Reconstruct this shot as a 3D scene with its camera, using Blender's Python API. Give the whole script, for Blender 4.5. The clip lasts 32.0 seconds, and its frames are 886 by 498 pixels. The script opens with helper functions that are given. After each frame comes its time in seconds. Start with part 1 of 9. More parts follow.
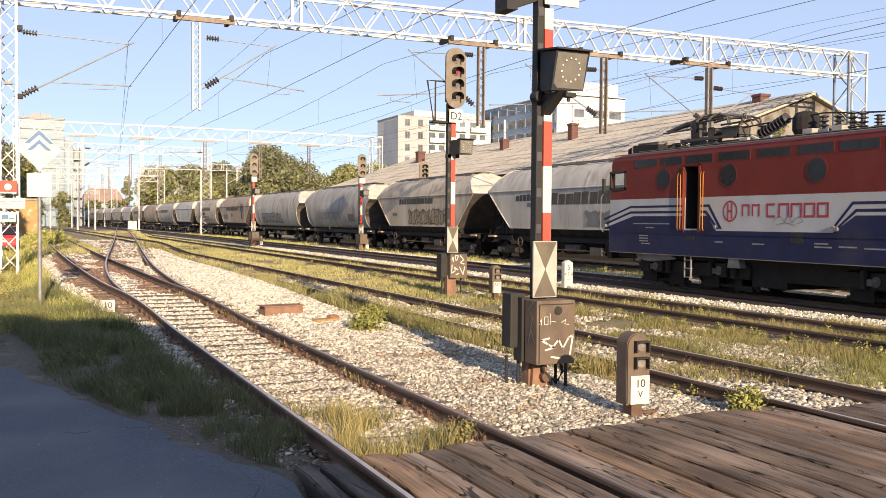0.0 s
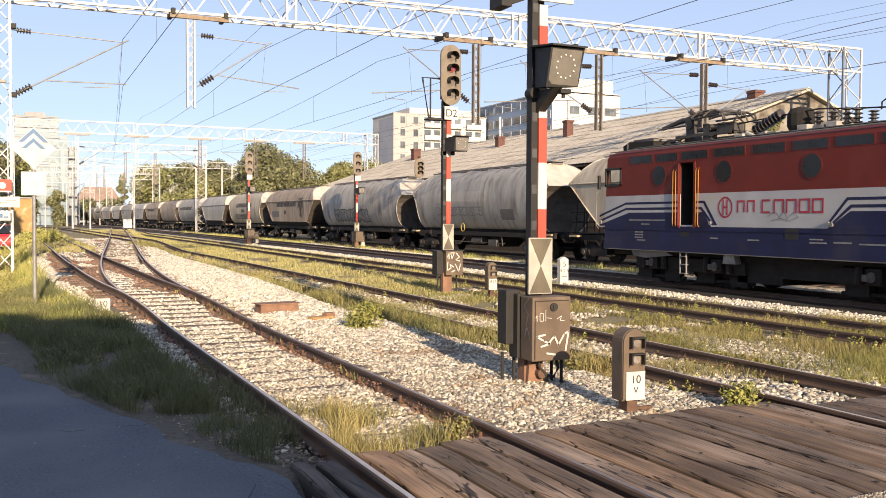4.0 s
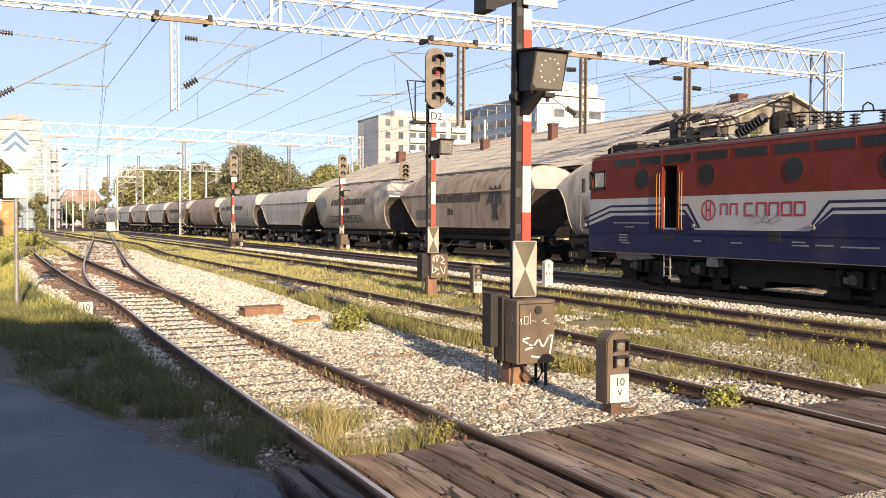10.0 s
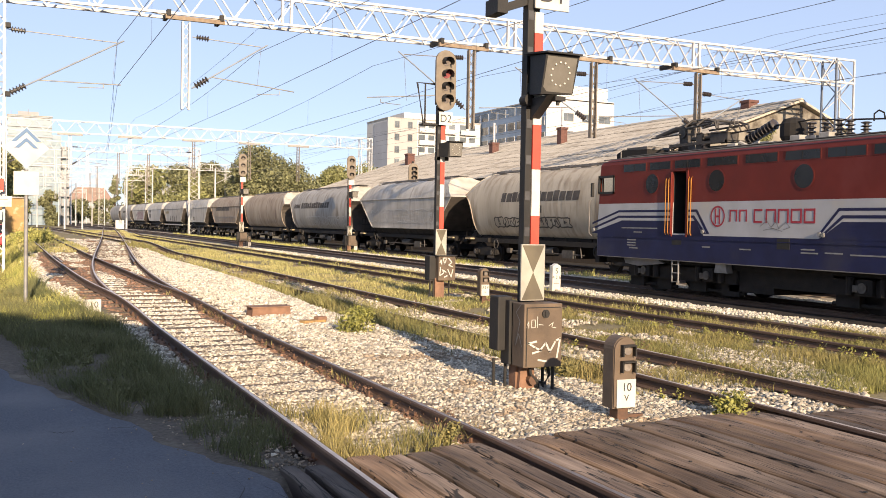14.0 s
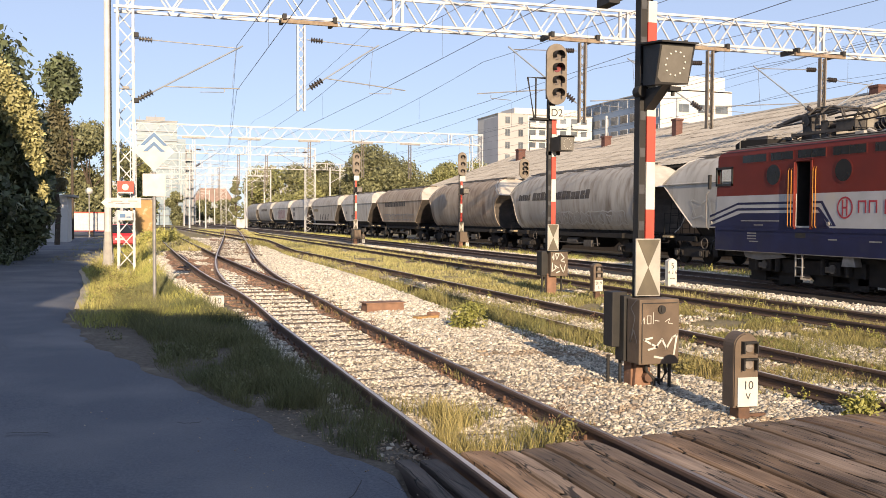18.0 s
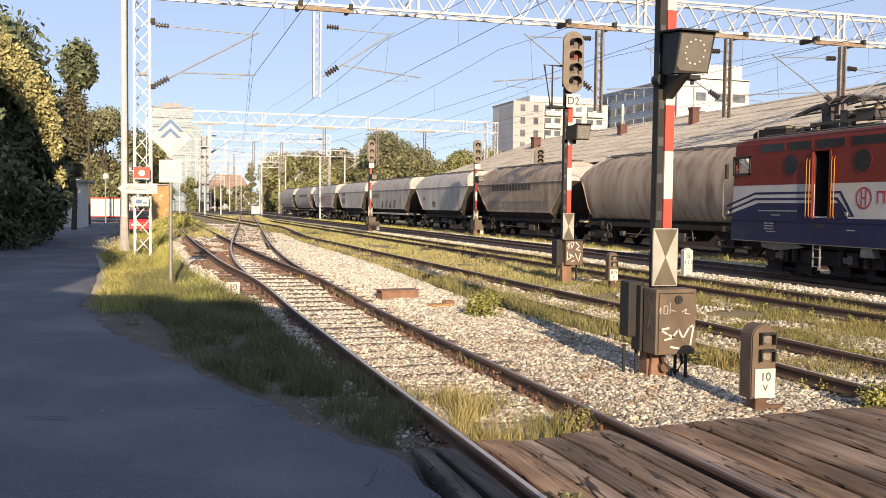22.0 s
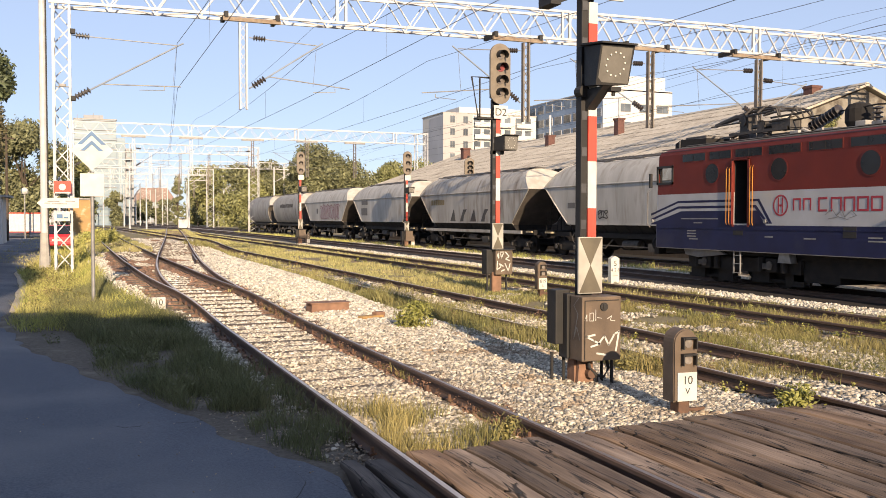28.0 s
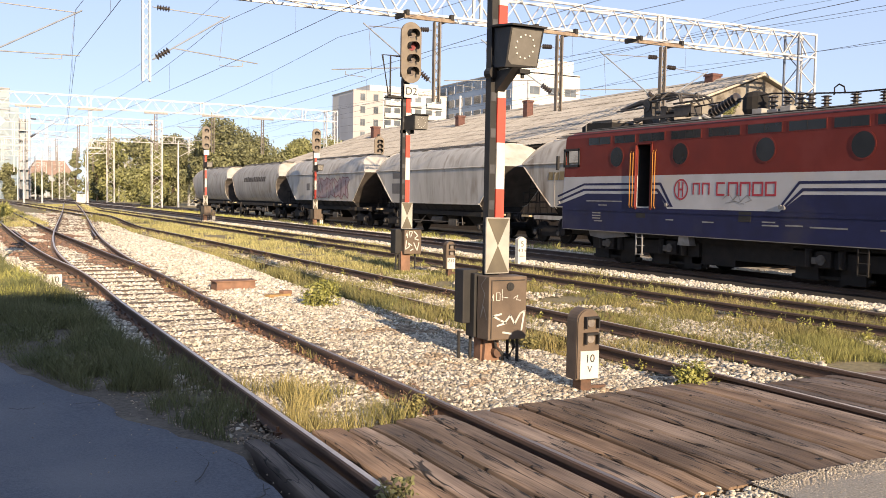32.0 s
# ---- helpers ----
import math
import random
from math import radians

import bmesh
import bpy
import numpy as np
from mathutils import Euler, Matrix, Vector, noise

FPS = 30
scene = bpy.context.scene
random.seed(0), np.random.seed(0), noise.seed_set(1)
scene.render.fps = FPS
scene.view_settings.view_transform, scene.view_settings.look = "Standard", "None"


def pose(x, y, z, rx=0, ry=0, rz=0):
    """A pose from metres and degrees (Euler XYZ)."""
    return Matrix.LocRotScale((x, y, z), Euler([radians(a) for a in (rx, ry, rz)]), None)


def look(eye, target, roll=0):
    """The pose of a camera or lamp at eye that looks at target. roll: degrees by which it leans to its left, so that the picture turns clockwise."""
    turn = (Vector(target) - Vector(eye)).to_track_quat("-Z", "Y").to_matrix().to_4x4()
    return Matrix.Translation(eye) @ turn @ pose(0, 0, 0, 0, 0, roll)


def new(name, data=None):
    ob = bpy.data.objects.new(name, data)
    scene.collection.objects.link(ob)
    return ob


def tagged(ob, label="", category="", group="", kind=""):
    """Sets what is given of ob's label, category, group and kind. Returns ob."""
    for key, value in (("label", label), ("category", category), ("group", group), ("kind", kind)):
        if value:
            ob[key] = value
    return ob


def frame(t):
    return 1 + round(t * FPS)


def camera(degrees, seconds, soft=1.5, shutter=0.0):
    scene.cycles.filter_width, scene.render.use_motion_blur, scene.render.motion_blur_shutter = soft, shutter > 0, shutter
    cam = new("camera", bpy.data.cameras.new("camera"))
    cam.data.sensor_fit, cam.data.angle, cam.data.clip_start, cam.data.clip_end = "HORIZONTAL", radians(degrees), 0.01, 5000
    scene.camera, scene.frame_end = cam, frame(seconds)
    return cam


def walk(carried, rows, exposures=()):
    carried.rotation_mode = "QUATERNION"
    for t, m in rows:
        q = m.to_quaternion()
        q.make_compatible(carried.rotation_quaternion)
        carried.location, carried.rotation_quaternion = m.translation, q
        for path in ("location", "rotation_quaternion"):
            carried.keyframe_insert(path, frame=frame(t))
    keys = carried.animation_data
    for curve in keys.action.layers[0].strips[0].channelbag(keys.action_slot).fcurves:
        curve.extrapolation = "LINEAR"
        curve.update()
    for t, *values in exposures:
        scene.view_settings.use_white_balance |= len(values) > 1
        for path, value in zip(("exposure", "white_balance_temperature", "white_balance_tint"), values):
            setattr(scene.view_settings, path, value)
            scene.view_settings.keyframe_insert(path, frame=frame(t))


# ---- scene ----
cam = camera(52.47, 32.0, soft=0.62)

# ---- camera path ----
PATH = [
    (0.0, pose(-0.006, 0.006, 1.885, 88.254, -0.479, -24.840)),
    (0.5, pose(-0.005, 0.009, 1.884, 88.177, -0.342, -24.902)),
    (1.0, pose(-0.002, 0.014, 1.884, 88.020, -0.521, -24.955)),
    (1.5, pose(-0.006, 0.019, 1.885, 88.132, -0.383, -24.732)),
    (2.0, pose(-0.000, 0.005, 1.879, 88.081, -0.637, -24.457)),
    (2.5, pose(-0.006, 0.009, 1.888, 87.740, -0.541, -25.228)),
    (3.0, pose(-0.001, 0.011, 1.891, 88.063, -0.518, -25.403)),
    (3.5, pose(-0.001, 0.006, 1.880, 88.044, -0.311, -25.067)),
    (5.5, pose(0.002, 0.002, 1.881, 88.379, -0.058, -25.336)),
    (6.0, pose(0.005, -0.004, 1.883, 88.411, 0.153, -25.123)),
    (6.5, pose(0.000, 0.001, 1.882, 88.467, 0.340, -25.202)),
    (7.0, pose(0.012, -0.002, 1.885, 87.993, 0.487, -25.295)),
    (7.5, pose(0.008, -0.003, 1.883, 88.040, 0.398, -25.199)),
    (8.0, pose(0.007, -0.000, 1.883, 88.262, 0.280, -25.203)),
    (8.5, pose(0.010, -0.003, 1.885, 87.836, 0.192, -25.500)),
    (9.0, pose(0.011, -0.004, 1.888, 87.894, 0.207, -25.186)),
    (9.5, pose(0.008, 0.004, 1.888, 88.002, 0.181, -25.550)),
    (10.0, pose(0.001, -0.008, 1.886, 88.263, -0.260, -26.055)),
    (10.5, pose(0.008, -0.011, 1.889, 88.415, -0.089, -26.033)),
    (11.0, pose(0.006, -0.005, 1.883, 88.469, -0.041, -26.289)),
    (11.5, pose(-0.002, -0.010, 1.885, 88.545, -0.275, -26.477)),
    (12.0, pose(-0.001, -0.007, 1.888, 88.230, -0.322, -26.524)),
    (12.5, pose(-0.001, -0.006, 1.883, 88.445, -0.546, -26.293)),
    (13.0, pose(-0.006, -0.012, 1.882, 88.191, -0.756, -26.294)),
    (13.5, pose(-0.006, -0.006, 1.884, 88.272, -0.896, -25.985)),
    (15.5, pose(0.003, 0.003, 1.877, 88.481, -1.204, -22.983)),
    (16.0, pose(-0.005, 0.008, 1.880, 88.075, -1.079, -21.504)),
    (16.5, pose(-0.012, 0.018, 1.885, 88.143, -0.796, -20.564)),
    (17.0, pose(-0.017, 0.008, 1.880, 88.184, -0.856, -19.748)),
    (17.5, pose(-0.016, 0.009, 1.881, 87.979, -0.739, -18.911)),
    (18.0, pose(-0.005, 0.011, 1.879, 88.078, -0.345, -18.476)),
    (18.5, pose(-0.017, 0.008, 1.880, 88.117, -0.262, -18.351)),
    (19.0, pose(-0.013, 0.011, 1.882, 88.247, -0.434, -18.378)),
    (19.5, pose(-0.011, 0.009, 1.883, 87.994, -0.337, -18.701)),
    (20.0, pose(-0.011, 0.007, 1.880, 87.735, -0.072, -17.544)),
    (20.5, pose(-0.012, 0.009, 1.884, 89.004, 0.611, -17.818)),
    (21.0, pose(-0.027, 0.046, 1.881, 88.501, 0.348, -18.033)),
    (21.5, pose(-0.032, 0.049, 1.883, 87.569, -0.736, -17.630)),
    (22.0, pose(-0.024, 0.036, 1.886, 87.283, -0.711, -17.568)),
    (22.5, pose(-0.017, 0.020, 1.883, 87.535, -1.207, -17.260)),
    (23.0, pose(-0.006, 0.011, 1.888, 87.304, -0.690, -17.528)),
    (23.5, pose(-0.002, 0.004, 1.882, 87.863, -0.394, -17.731)),
    (24.0, pose(0.000, 0.004, 1.883, 87.891, -0.615, -17.969)),
    (24.5, pose(-0.001, 0.000, 1.883, 87.776, -0.657, -18.081)),
    (26.5, pose(0.013, -0.008, 1.885, 87.921, -0.247, -20.101)),
    (27.0, pose(0.013, -0.014, 1.882, 87.894, 0.008, -20.730)),
    (27.5, pose(0.009, -0.006, 1.877, 88.039, 0.070, -21.550)),
    (28.0, pose(0.007, -0.007, 1.883, 88.028, -0.089, -21.933)),
    (28.5, pose(0.002, -0.009, 1.878, 87.963, -0.714, -22.067)),
    (29.0, pose(-0.001, -0.007, 1.878, 88.255, -0.945, -22.328)),
    (29.5, pose(-0.000, -0.008, 1.875, 88.072, -0.934, -22.508)),
    (30.0, pose(0.008, -0.015, 1.876, 87.793, -0.562, -22.973)),
    (30.5, pose(0.003, -0.009, 1.882, 87.747, -0.721, -23.619)),
    (31.0, pose(0.009, -0.016, 1.882, 87.109, -0.667, -25.063)),
    (31.5, pose(0.004, -0.010, 1.881, 86.838, -1.137, -26.591)),
    (32.0, pose(0.011, -0.013, 1.883, 86.761, -0.971, -27.689)),
]
walk(cam, PATH, [(0.0, 0.92, 6500.0, 15.0), (9.0, 0.94, 6500.0, 15.0), (12.5, 0.99, 6500.0, 15.0), (17.0, 0.85, 6500.0, 15.0), (23.0, 0.8, 6500.0, 15.0), (27.0, 0.82, 6500.0, 15.0), (29.5, 0.84, 6500.0, 15.0), (32.0, 0.98, 6500.0, 15.0)])

# ---- world and sun ----
SUN_EL, SUN_AZ = 17.5, 7.0   # low evening sun behind the viewer, a little to the left of the tracks
world = bpy.data.worlds.new("world")
scene.world = world
world.use_nodes = True
wn = world.node_tree
sky = wn.nodes.new("ShaderNodeTexSky")
sky.sky_type = "NISHITA"
sky.sun_disc = False
sky.sun_elevation, sky.sun_rotation = radians(SUN_EL), radians(180 + SUN_AZ)
sky.air_density, sky.dust_density, sky.ozone_density = 0.8, 0.2, 2.0
haze = wn.nodes.new("ShaderNodeMix")      # thin high haze pales the clear sky
haze.data_type = "RGBA"
dome, up_z, thick = wn.nodes.new("ShaderNodeTexCoord"), wn.nodes.new("ShaderNodeSeparateXYZ"), wn.nodes.new("ShaderNodeMapRange")
wn.links.new(dome.outputs["Generated"], up_z.inputs[0])
wn.links.new(up_z.outputs[2], thick.inputs[0])
thick.inputs[1].default_value, thick.inputs[2].default_value = 0.15, 0.75
thick.inputs[3].default_value, thick.inputs[4].default_value = 0.64, 0.4
wn.links.new(thick.outputs[0], haze.inputs[0])
haze.inputs[7].default_value = (4.0, 4.75, 6.2, 1)
wn.links.new(sky.outputs[0], haze.inputs[6])
wn.links.new(haze.outputs[2], wn.nodes["Background"].inputs[0])
wn.nodes["Background"].inputs[1].default_value = 0.085
sun = new("sun", bpy.data.lights.new("sun", "SUN"))
sun.data.energy, sun.data.angle, sun.data.color = 4.6, radians(0.5), (1.0, 0.8, 0.54)
sun.matrix_world = look((0, 0, 0), (math.sin(radians(SUN_AZ)), math.cos(radians(SUN_AZ)), -math.tan(radians(SUN_EL))))

# ---- materials ----
def mat(name, c1, c2=None, scale=4.0, rough=0.75, metal=0.0, bump=0.15, bscale=40.0, stretch=(1, 1, 1), stain=None, stain_at=(0.55, 0.7), vary=0.0, island=0.0, stain_scale=0.7, spec=0.5, ramp=(0.32, 0.68)):
    m = bpy.data.materials.new(name)
    m.use_nodes = True
    t, b = m.node_tree, m.node_tree.nodes["Principled BSDF"]
    N, L = t.nodes.new, t.links.new
    tc, mp = N("ShaderNodeTexCoord"), N("ShaderNodeMapping")
    mp.inputs["Scale"].default_value = stretch
    if vary:      # alike pieces take different parts of the pattern
        oi, va = N("ShaderNodeObjectInfo"), N("ShaderNodeVectorMath")
        L(tc.outputs["Object"], va.inputs[0])
        L(oi.outputs["Location"], va.inputs[1])
        L(va.outputs[0], mp.inputs[0])
    else:
        L(tc.outputs["Object"], mp.inputs[0])
    n1 = N("ShaderNodeTexNoise")
    n1.inputs["Scale"].default_value, n1.inputs["Detail"].default_value = scale, 6
    L(mp.outputs[0], n1.inputs["Vector"])
    r1 = N("ShaderNodeValToRGB")
    c2 = c2 or tuple(x * 0.7 for x in c1)
    r1.color_ramp.elements[0].position, r1.color_ramp.elements[1].position = ramp
    r1.color_ramp.elements[0].color, r1.color_ramp.elements[1].color = (*c2, 1), (*c1, 1)
    L(n1.outputs[0], r1.inputs[0])
    col = r1.outputs[0]
    if stain:
        n2, r2, mx = N("ShaderNodeTexNoise"), N("ShaderNodeValToRGB"), N("ShaderNodeMix")
        n2.inputs["Scale"].default_value, n2.inputs["Detail"].default_value = stain_scale, 8
        r2.color_ramp.elements[0].position, r2.color_ramp.elements[1].position = stain_at
        mx.data_type = "RGBA"
        L(mp.outputs[0], n2.inputs["Vector"])
        L(n2.outputs[0], r2.inputs[0])
        L(r2.outputs[0], mx.inputs[0])
        L(col, mx.inputs[6])
        mx.inputs[7].default_value = (*stain, 1)
        col = mx.outputs[2]
    if vary or island:
        hs, ma = N("ShaderNodeHueSaturation"), N("ShaderNodeMapRange")
        if vary:
            src = N("ShaderNodeObjectInfo").outputs["Random"]
        else:
            src = N("ShaderNodeNewGeometry").outputs["Random Per Island"]
        k = vary or island
        ma.inputs[3].default_value, ma.inputs[4].default_value = 1 - k, 1 + k
        L(src, ma.inputs[0])
        L(ma.outputs[0], hs.inputs["Value"])
        L(col, hs.inputs["Color"])
        col = hs.outputs[0]
    L(col, b.inputs["Base Color"])
    b.inputs["Roughness"].default_value, b.inputs["Metallic"].default_value = rough, metal
    b.inputs["Specular IOR Level"].default_value = spec
    if bump:
        n3, bp = N("ShaderNodeTexNoise"), N("ShaderNodeBump")
        n3.inputs["Scale"].default_value, n3.inputs["Detail"].default_value = bscale, 4
        bp.inputs["Strength"].default_value, bp.inputs["Distance"].default_value = bump, 0.02
        L(mp.outputs[0], n3.inputs["Vector"])
        L(n3.outputs[0], bp.inputs["Height"])
        L(bp.outputs[0], b.inputs["Normal"])
    return m


M_ASPHALT = mat("asphalt", (0.128, 0.142, 0.172), (0.08, 0.09, 0.112), 45.0, 0.9, 0, 0.6, 120, stain=(0.185, 0.188, 0.2), stain_at=(0.45, 0.72), stain_scale=0.45)
M_SOIL = mat("soil_and_grass", (0.27, 0.225, 0.12), (0.16, 0.13, 0.07), 12.0, 0.95, 0, 0.6, 25, stain=(0.17, 0.155, 0.065), stain_scale=0.5)
M_BALLAST = mat("ballast_bed", (0.46, 0.42, 0.35), (0.22, 0.19, 0.15), 16.0, 0.92, 0, 0.9, 22, stain=(0.2, 0.15, 0.1), stain_at=(0.58, 0.8), stain_scale=0.5)
# Bed is darkened so the gaps between the stones look shaded.
M_BED = mat("gritty_gap_shade_bed", (0.115, 0.093, 0.068), (0.045, 0.036, 0.027), 16.0, 0.92, 0, 0.9, 22, stain=(0.17, 0.12, 0.085), stain_at=(0.55, 0.75), stain_scale=0.6)
M_STONE_R = mat("rust_dusted_stone", (0.3, 0.18, 0.12), (0.17, 0.1, 0.068), 7.0, 0.9, 0, 0.3, 60, stain=(0.42, 0.34, 0.26), stain_at=(0.6, 0.8), stain_scale=0.8, island=0.4)
M_STONE_D = mat("dirty_stone", (0.4, 0.32, 0.23), (0.22, 0.165, 0.115), 9.0, 0.9, 0, 0.3, 60, island=0.5)
M_STONE_W = mat("clean_limestone", (0.68, 0.635, 0.54), (0.44, 0.395, 0.32), 7.0, 0.9, 0, 0.3, 60, island=0.35)
M_STONE = mat("ballast_stone", (0.54, 0.49, 0.4), (0.29, 0.245, 0.188), 9.0, 0.9, 0, 0.3, 60, stain=(0.28, 0.2, 0.14), stain_at=(0.62, 0.82), stain_scale=0.6, island=0.6)
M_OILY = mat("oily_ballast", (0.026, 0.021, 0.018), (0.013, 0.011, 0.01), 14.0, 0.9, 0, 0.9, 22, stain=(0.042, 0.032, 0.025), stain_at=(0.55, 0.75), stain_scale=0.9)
M_DRUST = mat("dark_rust", (0.15, 0.08, 0.05), (0.09, 0.055, 0.04), 8.0, 0.9, 0, 0.3)
M_GRASS = mat("grass", (0.15, 0.15, 0.047), (0.25, 0.205, 0.08), 0.35, 0.85, 0, 0, stain=(0.22, 0.225, 0.06), stain_scale=0.2, island=0.48)
M_GRASS_FAR = mat("haze_paled_grass", (0.29, 0.285, 0.105), (0.4, 0.35, 0.16), 0.35, 0.85, 0, 0, stain=(0.3, 0.3, 0.1), stain_scale=0.2, island=0.35)
M_GRASS_LIME = mat("lime_grass", (0.3, 0.31, 0.075), (0.4, 0.36, 0.13), 0.4, 0.85, 0, 0, stain=(0.22, 0.25, 0.06), stain_scale=0.3, island=0.4)
M_GRASS_GREEN = mat("green_grass", (0.11, 0.125, 0.05), (0.19, 0.18, 0.08), 0.7, 0.8, 0, 0, island=0.35)
M_GRASS_MID = mat("olive_weed_grass", (0.17, 0.165, 0.055), (0.26, 0.225, 0.09), 0.5, 0.85, 0, 0, island=0.45)
M_STALK = mat("dry_stalks", (0.4, 0.33, 0.13), (0.27, 0.225, 0.085), 0.5, 0.85, 0, 0, island=0.45)
M_RAIL = mat("rusty_rail_steel", (0.118, 0.072, 0.051), (0.07, 0.045, 0.034), 9.0, 0.75, 0.0, 0.2, 90, stretch=(1, 0.15, 1))
M_RAIL_L = mat("brown_turnout_rail", (0.24, 0.155, 0.11), (0.15, 0.1, 0.075), 9.0, 0.75, 0.0, 0.2, 90, stretch=(1, 0.15, 1))
M_RAILTOP = mat("worn_rail_head", (0.34, 0.28, 0.24), (0.19, 0.15, 0.125), 3.0, 0.42, 0.5, 0.05, 60, stretch=(4, 0.1, 1))
M_SHINY = mat("polished_rail_head", (0.58, 0.52, 0.46), (0.44, 0.37, 0.31), 3.0, 0.38, 0.15, 0.03)
M_ROADGRIT = mat("asphalt_grit", (0.4, 0.35, 0.28), (0.24, 0.21, 0.17), 20.0, 0.92, 0, 0.2, 60, island=0.45)
M_SLEEPER = mat("weathered_sleeper", (0.2, 0.15, 0.11), (0.1, 0.075, 0.055), 7.0, 0.9, 0, 0.5, 40, stretch=(0.3, 4, 1), vary=0.25, stain=(0.24, 0.2, 0.15), stain_at=(0.6, 0.75), stain_scale=2)
def plank_mat(name, light, dark, crack):
    """Old timber: soft tone patches, fine grain and long open cracks along y."""
    m = bpy.data.materials.new(name)
    m.use_nodes = True
    t, b = m.node_tree, m.node_tree.nodes["Principled BSDF"]
    N, L = t.nodes.new, t.links.new
    tc, oi, va = N("ShaderNodeTexCoord"), N("ShaderNodeObjectInfo"), N("ShaderNodeVectorMath")
    L(tc.outputs["Object"], va.inputs[0])
    L(oi.outputs["Location"], va.inputs[1])

    def layer(stretch, stops, wave=0.0):
        mp, n, r = N("ShaderNodeMapping"), N("ShaderNodeTexNoise"), N("ShaderNodeValToRGB")
        mp.inputs["Scale"].default_value = stretch
        n.inputs["Scale"].default_value, n.inputs["Detail"].default_value, n.inputs["Distortion"].default_value = 1.0, 3, wave
        L(va.outputs[0], mp.inputs[0])
        L(mp.outputs[0], n.inputs["Vector"])
        L(n.outputs[0], r.inputs[0])
        e = r.color_ramp.elements
        while len(e) < len(stops):
            e.new(0.5)
        for q, (p, c) in zip(e, stops):
            q.position, q.color = p, (c, c, c, 1)
        return r.outputs[0]

    tone = layer((6, 0.8, 3), ((0.35, 0.0), (0.65, 1.0)))
    grain = layer((70, 1.6, 20), ((0.38, 0.72), (0.6, 1.0)))
    split = layer((7, 0.55, 3), ((0.0, 1.0), (0.469, 1.0), (0.476, 0.05), (0.486, 0.05), (0.492, 1.0)), 0.6)
    split2 = layer((15, 0.7, 3.3), ((0.0, 1.0), (0.364, 1.0), (0.371, 0.1), (0.38, 0.1), (0.387, 1.0)), 0.4)
    knot = layer((9, 3.5, 3), ((0.0, 0.3), (0.2, 0.3), (0.25, 1.0)))
    grime = layer((1.4, 1.1, 1), ((0.42, 0.62), (0.62, 1.0)))
    mx = N("ShaderNodeMix")
    mx.data_type = "RGBA"
    mx.inputs[6].default_value, mx.inputs[7].default_value = (*dark, 1), (*light, 1)
    L(tone, mx.inputs[0])
    col = mx.outputs[2]
    for fac in (grain, grime, knot):
        mu = N("ShaderNodeMix")
        mu.data_type, mu.blend_type = "RGBA", "MULTIPLY"
        mu.inputs[0].default_value = 1.0
        L(col, mu.inputs[6])
        L(fac, mu.inputs[7])
        col = mu.outputs[2]
    for fac in (split, split2):
        mc = N("ShaderNodeMix")
        mc.data_type = "RGBA"
        mc.inputs[6].default_value = (*crack, 1)
        L(fac, mc.inputs[0])
        L(col, mc.inputs[7])
        col = mc.outputs[2]
    hs, ma, wv = N("ShaderNodeHueSaturation"), N("ShaderNodeMapRange"), N("ShaderNodeTexWhiteNoise")
    sa = N("ShaderNodeMapRange")      # some boards bleached grey, some still brown
    wv.noise_dimensions = "1D"
    L(oi.outputs["Random"], wv.inputs["W"])
    L(wv.outputs["Value"], sa.inputs[0])
    sa.inputs[3].default_value, sa.inputs[4].default_value = 0.78, 1.12
    L(sa.outputs[0], hs.inputs["Saturation"])
    ma.inputs[3].default_value, ma.inputs[4].default_value = 0.66, 1.3
    L(oi.outputs["Random"], ma.inputs[0])
    L(ma.outputs[0], hs.inputs["Value"])
    L(col, hs.inputs["Color"])
    L(hs.outputs[0], b.inputs["Base Color"])
    b.inputs["Roughness"].default_value = 0.85
    hm, bp = N("ShaderNodeMath"), N("ShaderNodeBump")
    hm.operation = "MULTIPLY"
    L(grain, hm.inputs[0])
    L(split, hm.inputs[1])
    bp.inputs["Strength"].default_value, bp.inputs["Distance"].default_value = 0.6, 0.01
    L(hm.outputs[0], bp.inputs["Height"])
    L(bp.outputs[0], b.inputs["Normal"])
    return m


M_PLANK = plank_mat("weathered_plank", (0.415, 0.285, 0.19), (0.2, 0.127, 0.082), (0.014, 0.009, 0.006))
# Boards in the building's shade carry that shade as a darker colour.
M_PLANK_SHADE = plank_mat("shaded_plank", (0.16, 0.125, 0.1), (0.08, 0.06, 0.05), (0.02, 0.016, 0.013))
M_PLANK_M = plank_mat("dark_brown_plank", (0.23, 0.16, 0.115), (0.12, 0.08, 0.056), (0.012, 0.008, 0.006))
M_STEEL_W = mat("galvanised_white_steel", (0.55, 0.55, 0.55), (0.43, 0.43, 0.43), 3.0, 0.55, 0.0, 0.05)
M_STEEL_G = mat("grey_steel", (0.3, 0.3, 0.3), (0.2, 0.19, 0.18), 5.0, 0.6, 0.3, 0.1)
M_BLACK = mat("black_painted_steel", (0.014, 0.014, 0.014), (0.024, 0.021, 0.019), 6.0, 0.7, 0, 0.15)
M_DARK = mat("grimy_running_gear", (0.009, 0.008, 0.008), (0.017, 0.014, 0.012), 5.0, 0.9, 0, 0.3)
M_PANTO = mat("sooty_pantograph_steel", (0.085, 0.075, 0.066), (0.045, 0.04, 0.036), 6.0, 0.6, 0.2, 0.2)
M_STEEL_SHADE = mat("shaded_grey_steel", (0.17, 0.2, 0.25), (0.12, 0.14, 0.175), 3.0, 0.7, 0.1, 0.1)
